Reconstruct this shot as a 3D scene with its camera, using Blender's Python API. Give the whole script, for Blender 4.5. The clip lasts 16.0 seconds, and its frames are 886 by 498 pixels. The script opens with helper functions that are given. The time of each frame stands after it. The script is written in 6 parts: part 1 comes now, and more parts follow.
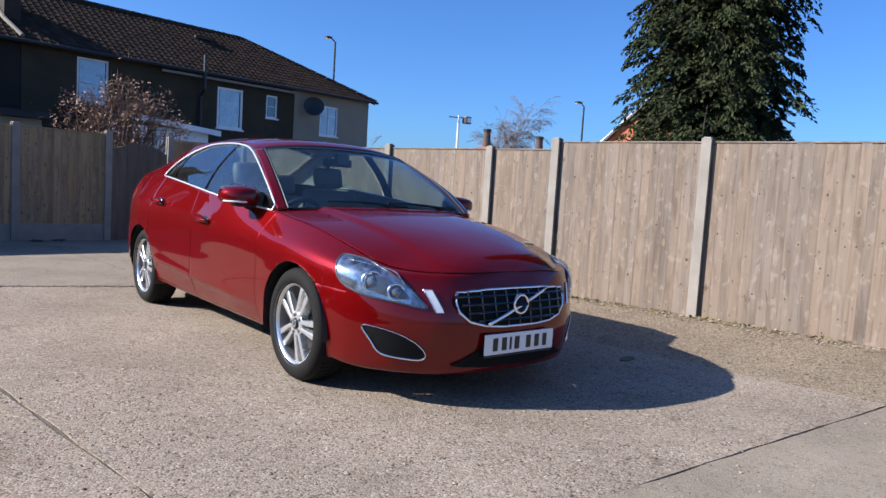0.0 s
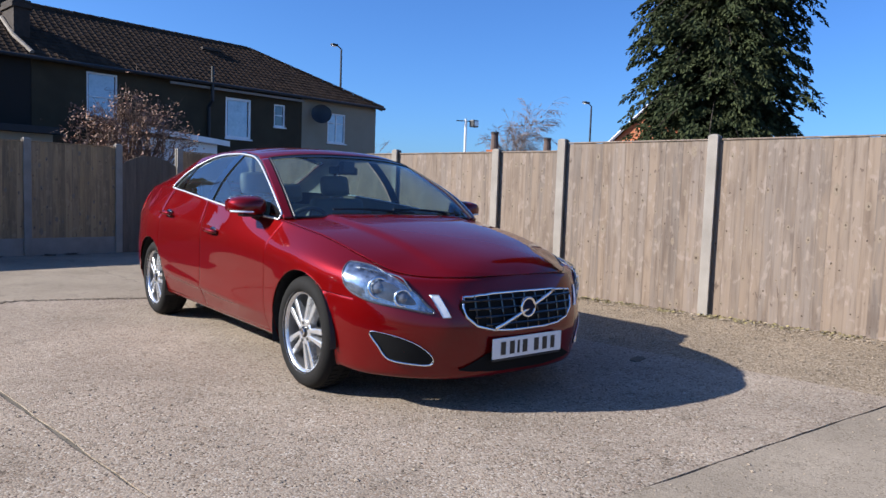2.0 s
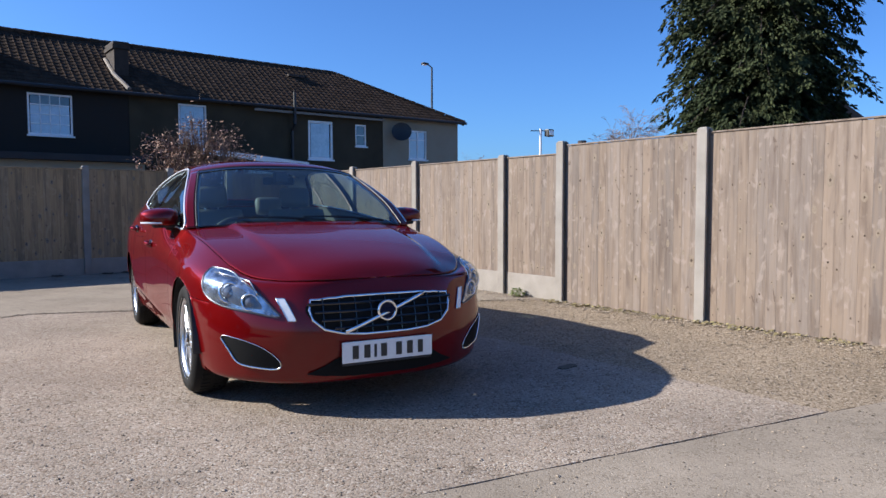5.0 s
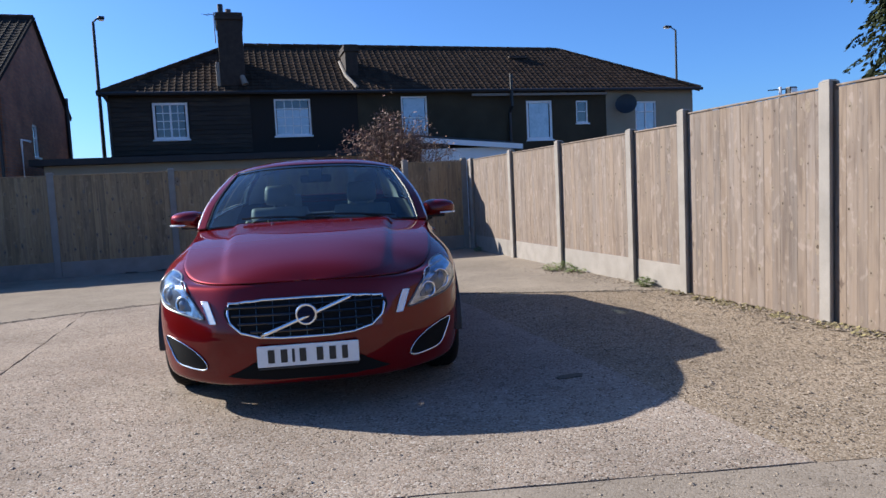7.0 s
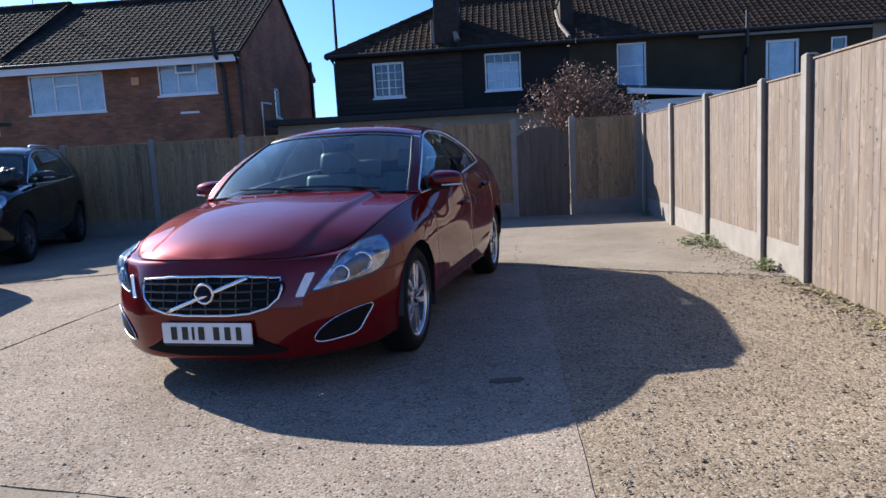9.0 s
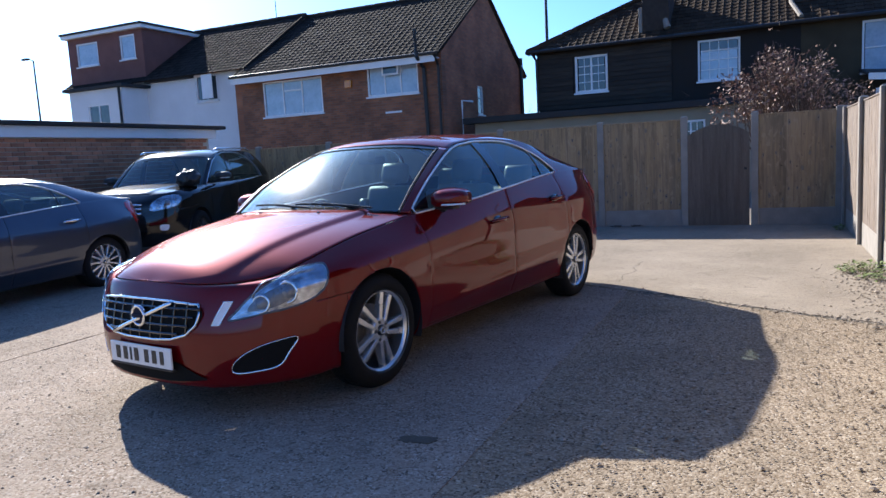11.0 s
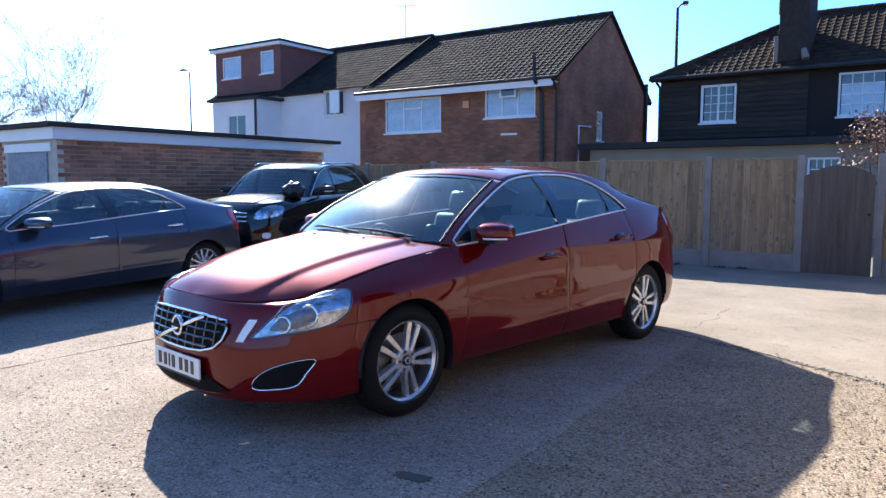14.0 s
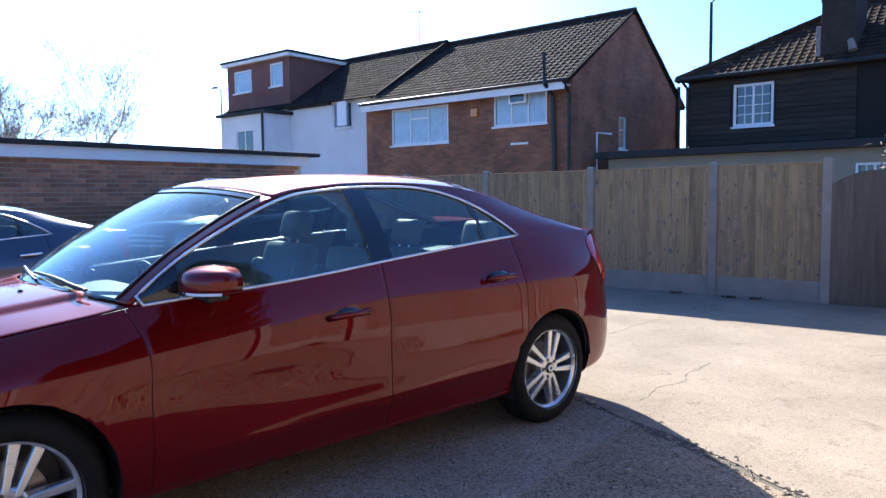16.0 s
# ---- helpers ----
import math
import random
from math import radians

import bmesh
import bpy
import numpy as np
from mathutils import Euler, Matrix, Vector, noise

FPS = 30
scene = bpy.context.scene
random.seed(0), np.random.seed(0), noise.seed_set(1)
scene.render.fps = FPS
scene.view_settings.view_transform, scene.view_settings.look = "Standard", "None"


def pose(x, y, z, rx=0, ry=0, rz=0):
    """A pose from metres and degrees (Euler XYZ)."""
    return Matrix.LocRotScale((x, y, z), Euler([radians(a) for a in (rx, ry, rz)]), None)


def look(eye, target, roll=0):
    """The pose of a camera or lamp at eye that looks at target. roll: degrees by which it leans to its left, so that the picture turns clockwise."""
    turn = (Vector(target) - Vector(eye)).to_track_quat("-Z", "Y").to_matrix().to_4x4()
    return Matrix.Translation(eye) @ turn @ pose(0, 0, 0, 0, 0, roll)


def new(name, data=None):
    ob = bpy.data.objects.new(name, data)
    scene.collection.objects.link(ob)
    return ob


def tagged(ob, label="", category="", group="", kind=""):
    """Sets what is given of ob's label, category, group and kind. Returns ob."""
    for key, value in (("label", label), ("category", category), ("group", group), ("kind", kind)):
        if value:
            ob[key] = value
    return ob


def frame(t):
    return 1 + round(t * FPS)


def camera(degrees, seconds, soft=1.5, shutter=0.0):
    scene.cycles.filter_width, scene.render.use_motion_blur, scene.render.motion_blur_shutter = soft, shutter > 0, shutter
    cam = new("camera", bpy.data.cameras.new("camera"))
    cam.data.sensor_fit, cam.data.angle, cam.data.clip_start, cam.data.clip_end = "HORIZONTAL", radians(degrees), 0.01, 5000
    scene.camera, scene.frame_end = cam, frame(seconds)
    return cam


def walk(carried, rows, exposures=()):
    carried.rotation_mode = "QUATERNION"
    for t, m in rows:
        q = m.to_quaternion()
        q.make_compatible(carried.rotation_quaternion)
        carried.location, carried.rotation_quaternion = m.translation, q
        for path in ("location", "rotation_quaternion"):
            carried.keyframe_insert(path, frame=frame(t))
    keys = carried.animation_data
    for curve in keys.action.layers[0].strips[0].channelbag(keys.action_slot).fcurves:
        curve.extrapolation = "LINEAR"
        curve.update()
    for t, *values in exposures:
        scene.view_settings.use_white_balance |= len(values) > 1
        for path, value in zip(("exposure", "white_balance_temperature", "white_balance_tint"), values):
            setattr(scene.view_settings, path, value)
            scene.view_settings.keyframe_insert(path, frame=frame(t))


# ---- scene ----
cam = camera(63.7, 16.0)
PATH = [
    (0, (-3.541, -4.507, 1.116), (-2.053, -3.181, 0.95), 3.5),
    (0.5, (-3.543, -4.501, 1.117), (-2.069, -3.161, 0.943), 2.9),
    (1, (-3.547, -4.503, 1.125), (-2.075, -3.16, 0.96), 3.2),
    (1.5, (-3.534, -4.518, 1.12), (-2.062, -3.173, 0.957), 3.5),
    (2, (-3.529, -4.536, 1.125), (-2.062, -3.186, 0.968), 2.0),
    (2.5, (-3.516, -4.574, 1.123), (-2.018, -3.259, 0.967), 1.7),
    (3, (-3.5, -4.689, 1.129), (-1.997, -3.375, 1.008), 0.6),
    (3.2, (-3.492, -4.772, 1.13), (-2.008, -3.437, 1.002), 0.6),
    (5.3, (-2.189, -5.513, 1.069), (-1.017, -3.897, 0.952), -1.6),
    (5.5, (-2.02, -5.567, 1.093), (-0.88, -3.929, 0.974), -3.4),
    (6, (-1.593, -5.727, 1.116), (-0.666, -3.962, 0.954), -6.6),
    (6.5, (-1.13, -5.87, 1.112), (-0.376, -4.025, 0.949), -3.3),
    (7, (-0.69, -5.982, 1.127), (-0.14, -4.066, 0.962), -2.8),
    (7.5, (-0.283, -5.999, 1.137), (0.057, -4.035, 0.97), -1.7),
    (8, (0.185, -5.963, 1.149), (0.363, -3.981, 0.954), -3.3),
    (8.5, (0.676, -5.91, 1.157), (0.654, -3.92, 0.957), -5.4),
    (9, (1.19, -5.782, 1.171), (1.01, -3.807, 0.908), -3.1),
    (9.5, (1.694, -5.638, 1.177), (1.249, -3.705, 0.924), -4.8),
    (9.7, (1.853, -5.551, 1.18), (1.315, -3.641, 0.931), -4.7),
    (11.8, (2.927, -4.763, 1.289), (2.017, -3.003, 1.012), -1.3),
    (12, (2.989, -4.771, 1.296), (2.081, -3.014, 0.994), -0.0),
    (12.5, (3.035, -4.761, 1.293), (2.066, -3.042, 0.973), -0.6),
    (13, (3.038, -4.748, 1.296), (2.039, -3.043, 0.991), 0.3),
    (13.5, (3.03, -4.723, 1.306), (1.972, -3.047, 1.038), 1.0),
    (14, (3.041, -4.653, 1.313), (1.912, -3.014, 1.126), 0.1),
    (14.5, (3.071, -4.284, 1.268), (1.913, -2.665, 1.077), -0.6),
    (15, (3.123, -3.718, 1.259), (2.002, -2.075, 1.056), -0.1),
    (15.5, (3.146, -3.071, 1.282), (1.949, -1.479, 1.096), -0.7),
    (16, (3.162, -2.35, 1.314), (1.908, -0.8, 1.168), -0.7),
]
EXPOSURES = [(0.0, 0.88, 6400, 10), (6.5, 0.86, 6400, 10), (8.0, 0.94, 6400, 10), (8.5, 1.02, 6400, 10), (9.0, 1.02, 6400, 10), (12.0, 1.45, 6400, 10), (14.0, 1.72, 6450, 10), (16.0, 1.86, 6500, 10)]
walk(cam, [(t, look(eye, target, roll)) for t, eye, target, roll in PATH], EXPOSURES)

# ---- world, sun ----
SUN = Vector((-1.42, 1.08, 1.0)).normalized()
world = bpy.data.worlds.new("world")
scene.world = world
world.use_nodes = True
wn = world.node_tree.nodes
sky = wn.new("ShaderNodeTexSky")
sky.sky_type, sky.sun_disc = "NISHITA", False
sky.sun_elevation = math.asin(SUN.z)
sky.sun_rotation = math.atan2(SUN.x, SUN.y)
sky.air_density, sky.dust_density, sky.ozone_density = 0.9, 0.9, 4.5
deep = wn.new("ShaderNodeMix")
deep.data_type, deep.blend_type = "RGBA", "MULTIPLY"
deep.inputs[0].default_value = 1.0
deep.inputs[7].default_value = (0.66, 1.03, 1.52, 1)
world.node_tree.links.new(sky.outputs[0], deep.inputs[6])
world.node_tree.links.new(deep.outputs[2], wn["Background"].inputs[0])
wn["Background"].inputs[1].default_value = 0.070
sun = new("sun", bpy.data.lights.new("sun", "SUN"))
sun.data.energy, sun.data.angle, sun.data.color = 5.0, radians(0.55), (1.0, 0.955, 0.89)
sun.matrix_world = look(SUN * 50, (0, 0, 0))

# ---- materials ----
def material(name, a, b=None, rough=0.6, metal=0.0, coat=0.0, scale=4.0, fine=60.0, bump=0.0, relief=0.004,
             vary=0.0, stretch=(1, 1, 1), spread=0.5, rough_vary=0.1, coat_rough=0.03, specular=0.5):
    """Two tones mixed by broad and fine noise, a fine relief, and a small shift from piece to piece."""
    m = bpy.data.materials.new(name)
    m.use_nodes = True
    n, link = m.node_tree.nodes, m.node_tree.links.new
    p = n["Principled BSDF"]
    p.inputs["Metallic"].default_value = metal
    p.inputs["Coat Weight"].default_value = coat
    p.inputs["Coat Roughness"].default_value = coat_rough
    p.inputs["Specular IOR Level"].default_value = specular
    b = b or tuple(c * 0.7 for c in a)
    tc = n.new("ShaderNodeTexCoord")
    mp = n.new("ShaderNodeMapping")
    mp.inputs["Scale"].default_value = stretch
    link(tc.outputs["Object"], mp.inputs["Vector"])
    info = n.new("ShaderNodeObjectInfo")
    shift = n.new("ShaderNodeVectorMath")
    shift.operation = "MULTIPLY_ADD"
    link(info.outputs["Random"], shift.inputs[0])
    shift.inputs[1].default_value = (37, 53, 91)
    link(mp.outputs[0], shift.inputs[2])
    broad = n.new("ShaderNodeTexNoise")
    broad.inputs["Scale"].default_value = scale
    broad.inputs["Detail"].default_value = 5
    grain = n.new("ShaderNodeTexNoise")
    grain.inputs["Scale"].default_value = fine
    grain.inputs["Detail"].default_value = 3
    for tex in (broad, grain):
        link(shift.outputs[0], tex.inputs["Vector"])
    mixed = n.new("ShaderNodeMath")
    mixed.operation = "MULTIPLY_ADD"
    link(broad.outputs[0], mixed.inputs[0])
    mixed.inputs[1].default_value = 0.6
    half = n.new("ShaderNodeMath")
    half.operation = "MULTIPLY"
    link(grain.outputs[0], half.inputs[0])
    half.inputs[1].default_value = 0.4
    link(half.outputs[0], mixed.inputs[2])
    ramp = n.new("ShaderNodeMapRange")
    ramp.inputs["From Min"].default_value = 0.5 - spread * 0.32
    ramp.inputs["From Max"].default_value = 0.5 + spread * 0.32
    link(mixed.outputs[0], ramp.inputs["Value"])
    mix = n.new("ShaderNodeMix")
    mix.data_type = "RGBA"
    mix.inputs[6].default_value = (*a, 1)
    mix.inputs[7].default_value = (*b, 1)
    link(ramp.outputs[0], mix.inputs[0])
    colour = mix.outputs[2]
    if vary:
        hsv = n.new("ShaderNodeHueSaturation")
        rng = n.new("ShaderNodeMapRange")
        rng.inputs["To Min"].default_value = 1 - vary
        rng.inputs["To Max"].default_value = 1 + vary
        link(info.outputs["Random"], rng.inputs["Value"])
        link(rng.outputs[0], hsv.inputs["Value"])
        link(colour, hsv.inputs["Color"])
        colour = hsv.outputs[0]
    link(colour, p.inputs["Base Color"])
    rr = n.new("ShaderNodeMapRange")
    rr.inputs["To Min"].default_value = max(0.0, rough - rough_vary)
    rr.inputs["To Max"].default_value = min(1.0, rough + rough_vary)
    link(broad.outputs[0], rr.inputs["Value"])
    link(rr.outputs[0], p.inputs["Roughness"])
    if bump:
        bp = n.new("ShaderNodeBump")
        bp.inputs["Strength"].default_value = bump
        bp.inputs["Distance"].default_value = relief
        link(grain.outputs[0], bp.inputs["Height"])
        link(bp.outputs[0], p.inputs["Normal"])
    return m


def glass(name, tint, rough=0.0, gloss=1.0, ior=1.55, dust=0.0, smear=0.0):
    """A pane: see-through with its tint, and a sharp reflection that grows at grazing angles."""
    m = bpy.data.materials.new(name)
    m.use_nodes = True
    n, link = m.node_tree.nodes, m.node_tree.links.new
    n.remove(n["Principled BSDF"])
    clear = n.new("ShaderNodeBsdfTransparent")
    clear.inputs[0].default_value = (*tint, 1)
    shine = n.new("ShaderNodeBsdfGlossy")
    shine.inputs["Roughness"].default_value = rough
    shine.inputs["Color"].default_value = (gloss * 0.86, gloss * 0.98, gloss, 1)
    edge, steep, fres = n.new("ShaderNodeLayerWeight"), n.new("ShaderNodeMath"), n.new("ShaderNodeMapRange")
    edge.inputs["Blend"].default_value = 0.5
    steep.operation = "POWER"
    steep.inputs[1].default_value = 5.0
    link(edge.outputs["Facing"], steep.inputs[0])
    link(steep.outputs[0], fres.inputs["Value"])
    fres.inputs["To Min"].default_value = 2 * ((ior - 1) / (ior + 1)) ** 2
    mix = n.new("ShaderNodeMixShader")
    link(fres.outputs[0], mix.inputs[0])
    link(clear.outputs[0], mix.inputs[1])
    link(shine.outputs[0], mix.inputs[2])
    film = n.new("ShaderNodeBsdfDiffuse")
    film.inputs[0].default_value = (0.75, 0.74, 0.70, 1)
    tc, spots, rng = n.new("ShaderNodeTexCoord"), n.new("ShaderNodeTexNoise"), n.new("ShaderNodeMapRange")
    spots.inputs["Scale"].default_value, spots.inputs["Detail"].default_value = 7, 6
    link(tc.outputs["Object"], spots.inputs["Vector"])
    link(spots.outputs[0], rng.inputs["Value"])
    rng.inputs["From Min"].default_value, rng.inputs["From Max"].default_value = 0.3, 0.7
    rng.inputs["To Min"].default_value, rng.inputs["To Max"].default_value = dust * 0.6, dust * 1.4
    dusty = n.new("ShaderNodeMixShader")
    link(rng.outputs[0], dusty.inputs[0])
    link(mix.outputs[0], dusty.inputs[1])
    link(film.outputs[0], dusty.inputs[2])
    haze = n.new("ShaderNodeBsdfGlossy")
    haze.inputs["Roughness"].default_value = 0.22
    wiped = n.new("ShaderNodeMixShader")
    wiped.inputs[0].default_value = smear
    link(dusty.outputs[0], wiped.inputs[1])
    link(haze.outputs[0], wiped.inputs[2])
    link(wiped.outputs[0], n["Material Output"].inputs[0])
    return m


red_paint = material("red_paint", (0.140, 0.0018, 0.0023), (0.127, 0.0016, 0.0021), rough=0.44, metal=0.34, coat=0.90, specular=0.03, scale=2, fine=900, rough_vary=0.03, coat_rough=0.015)
for node in red_paint.node_tree.nodes:
    if node.type == "BSDF_PRINCIPLED":
        node.inputs["Specular Tint"].default_value = (0.55, 0.07, 0.08, 1)
        node.inputs["Coat IOR"].default_value = 1.5
blue_paint = material("blue_paint", (0.055, 0.064, 0.092), (0.048, 0.057, 0.083), rough=0.34, metal=0.8, coat=1.0, scale=2, fine=900, rough_vary=0.04)
black_paint = material("black_paint", (0.004, 0.004, 0.005), (0.003, 0.003, 0.0035), rough=0.15, coat=0.5, specular=0.25, scale=3, fine=400, rough_vary=0.05)
black_plastic = material("black_plastic", (0.014, 0.014, 0.015), (0.022, 0.022, 0.023), rough=0.5, fine=300, bump=0.15)
gloss_black = material("gloss_black", (0.006, 0.006, 0.007), (0.010, 0.010, 0.010), rough=0.12, coat=0.6, rough_vary=0.03)
recess_black = material("recess_black", (0.006, 0.006, 0.006), (0.010, 0.010, 0.010), rough=0.85, specular=0.15, fine=120, bump=0.2)
tyre_rubber = material("tyre_rubber", (0.006, 0.006, 0.006), (0.013, 0.012, 0.011), rough=0.8, specular=0.2, scale=9, fine=90, bump=0.25)
chrome = material("chrome", (0.88, 0.89, 0.90), (0.82, 0.83, 0.84), rough=0.2, metal=1.0, rough_vary=0.05)
satin_trim = material("satin_trim", (0.82, 0.83, 0.86), (0.74, 0.75, 0.78), rough=0.34, metal=0.6, rough_vary=0.05)
alloy = material("alloy", (0.70, 0.71, 0.72), (0.60, 0.61, 0.62), rough=0.26, metal=0.75, coat=0.5, scale=7, fine=80, rough_vary=0.06)
dark_alloy = material("dark_alloy", (0.05, 0.05, 0.052), (0.09, 0.085, 0.08), rough=0.55, metal=0.6, scale=12)
rim_shade = material("rim_shade", (0.30, 0.30, 0.31), (0.22, 0.22, 0.225), rough=0.4, metal=0.7, scale=9)
disc_steel = material("disc_steel", (0.30, 0.29, 0.28), (0.22, 0.20, 0.18), rough=0.4, metal=0.9, scale=20, stretch=(1, 1, 1))
car_glass = glass("car_glass", (0.50, 0.61, 0.60), rough=0.008, ior=1.6, dust=0.012)
screen_glass = glass("screen_glass", (0.62, 0.76, 0.77), rough=0.02, ior=1.5, dust=0.006, smear=0.024)
lamp_cover = glass("lamp_cover", (0.95, 0.965, 0.98), ior=1.36)
lamp_silver = material("lamp_silver", (0.62, 0.66, 0.71), (0.13, 0.14, 0.16), rough=0.16, metal=0.85, scale=11, fine=40, rough_vary=0.06, spread=0.35)
lamp_grey = material("lamp_grey", (0.16, 0.17, 0.19), (0.09, 0.095, 0.105), rough=0.3, metal=0.6, scale=16)
lamp_lens = material("lamp_lens", (0.10, 0.11, 0.13), (0.16, 0.17, 0.20), rough=0.04, coat=1.0, rough_vary=0.02)
lamp_white = material("lamp_white", (0.82, 0.84, 0.86), (0.70, 0.72, 0.75), rough=0.15, coat=0.8, scale=20, rough_vary=0.05)
tail_red = material("tail_red", (0.42, 0.010, 0.012), (0.30, 0.006, 0.008), rough=0.12, coat=1.0, scale=18, rough_vary=0.04)
amber = material("amber", (0.75, 0.25, 0.03), rough=0.15, coat=0.8)
cream_leather = material("cream_leather", (0.25, 0.23, 0.195), (0.20, 0.185, 0.155), rough=0.5, scale=8, fine=160, bump=0.2)
head_cloth = material("head_cloth", (0.55, 0.53, 0.48), (0.50, 0.48, 0.43), rough=0.9, fine=200, bump=0.1)
dash_grey = material("dash_grey", (0.045, 0.043, 0.042), (0.065, 0.062, 0.060), rough=0.6, fine=200, bump=0.2)
plate_white = material("plate_white", (0.80, 0.80, 0.78), (0.72, 0.72, 0.70), rough=0.3, scale=12, coat=0.5)
print_black = material("print_black", (0.012, 0.012, 0.013), (0.02, 0.02, 0.02), rough=0.4)
badge_blue = material("badge_blue", (0.010, 0.013, 0.035), (0.008, 0.011, 0.028), rough=0.5, specular=0.1)
mirror_silver = material("mirror_silver", (0.9, 0.9, 0.9), (0.88, 0.88, 0.88), rough=0.02, metal=1.0, rough_vary=0.01)


# ---- building blocks ----
def mesh_object(name, verts, faces, mat, smooth=False):
    me = bpy.data.meshes.new(name)
    me.from_pydata([tuple(float(c) for c in v) for v in verts], [], [tuple(int(i) for i in f) for f in faces])
    me.materials.append(mat)
    if smooth:
        me.polygons.foreach_set("use_smooth", [True] * len(me.polygons))
    me.update()
    return new(name, me)


def part(name, bm, mat, parent=None, label="", smooth=False):
    """Links a bmesh as one mesh object, under its thing or part."""
    me = bpy.data.meshes.new(name)
    bm.normal_update()
    bm.to_mesh(me)
    bm.free()
    me.materials.append(mat)
    if smooth:
        me.polygons.foreach_set("use_smooth", [True] * len(me.polygons))
    ob = new(name, me)
    ob.parent = parent
    return tagged(ob, label)


def thing(name, label, category, group="", at=None, kind=""):
    ob = new(name)
    ob.empty_display_size = 0.2
    if at is not None:
        ob.matrix_world = at
    return tagged(ob, label, category, group, kind)


def add_box(bm, x0, x1, y0, y1, z0, z1, bevel=0.0, m=None):
    r = bmesh.ops.create_cube(bm, size=1)
    v = r["verts"]
    t = Matrix.Translation(((x0 + x1) / 2, (y0 + y1) / 2, (z0 + z1) / 2)) @ Matrix.Diagonal((x1 - x0, y1 - y0, z1 - z0, 1))
    bmesh.ops.transform(bm, matrix=(m @ t) if m else t, verts=v)
    if bevel:
        edges = list({e for q in v for e in q.link_edges})
        bmesh.ops.bevel(bm, geom=edges, offset=bevel, segments=2, affect="EDGES", profile=0.6)
    return bm


def box(x0, x1, y0, y1, z0, z1, bevel=0.0, m=None):
    return add_box(bmesh.new(), x0, x1, y0, y1, z0, z1, bevel, m)


def add_prism(bm, outline, depth, m=None):
    """An outline in the xy plane, raised along z by depth."""
    low = [bm.verts.new((x, y, 0)) for x, y in outline]
    top = [bm.verts.new((x, y, depth)) for x, y in outline]
    bm.faces.new(low[::-1]), bm.faces.new(top)
    k = len(low)
    for i in range(k):
        bm.faces.new((low[i], low[(i + 1) % k], top[(i + 1) % k], top[i]))
    if m:
        bmesh.ops.transform(bm, matrix=m, verts=low + top)
    return bm


def add_tube(bm, points, radius, sides=8, closed=False, flat=1.0, cap=True):
    """A tube along a line of points."""
    pts = [Vector(p) for p in points]
    k, rings = len(pts), []
    up = Vector((0, 0, 1))
    for i, p in enumerate(pts):
        a = pts[(i - 1) % k] if closed or i > 0 else p
        b = pts[(i + 1) % k] if closed or i < k - 1 else p
        d = (b - a).normalized()
        side = d.cross(up)
        side = side.normalized() if side.length > 1e-4 else Vector((1, 0, 0))
        top = side.cross(d).normalized()
        r = radius[i] if isinstance(radius, (list, tuple)) else radius
        rings.append([bm.verts.new(p + side * (r * flat * math.cos(q)) + top * (r * math.sin(q)))
                      for q in (2 * math.pi * j / sides for j in range(sides))])
    for i in range(k if closed else k - 1):
        a, b = rings[i], rings[(i + 1) % k]
        for j in range(sides):
            bm.faces.new((a[j], a[(j + 1) % sides], b[(j + 1) % sides], b[j]))
    if cap and not closed:
        bm.faces.new(rings[0][::-1]), bm.faces.new(rings[-1])
    return bm


def tube(points, radius, **kw):
    return add_tube(bmesh.new(), points, radius, **kw)


def add_lathe(bm, profile, sides=48, m=None, closed=False):
    """A profile of (radius, along) turned about the x axis."""
    rings = []
    for r, a in profile:
        rings.append([bm.verts.new((a, r * math.cos(q), r * math.sin(q))) for q in (2 * math.pi * j / sides for j in range(sides))])
    k = len(rings)
    for i in range(k if closed else k - 1):
        a, b = rings[i], rings[(i + 1) % k]
        for j in range(sides):
            bm.faces.new((a[j], a[(j + 1) % sides], b[(j + 1) % sides], b[j]))
    if m:
        bmesh.ops.transform(bm, matrix=m, verts=[v for ring in rings for v in ring])
    return bm


def lathe(profile, sides=48, m=None, closed=False):
    return add_lathe(bmesh.new(), profile, sides, m, closed)


def spline(table, t):
    """Points on a smooth line through the rows of a table, at places t counted in rows."""
    tab, t = np.asarray(table, float), np.asarray(t, float)
    k = len(tab)
    i = np.clip(np.floor(t).astype(int), 0, k - 2)
    f = (t - i)[..., None]
    p0, p1, p2, p3 = tab[np.maximum(i - 1, 0)], tab[i], tab[i + 1], tab[np.minimum(i + 2, k - 1)]
    return 0.5 * (2 * p1 + (p2 - p0) * f + (2 * p0 - 5 * p1 + 4 * p2 - p3) * f ** 2 + (3 * p1 - p0 - 3 * p2 + p3) * f ** 3)
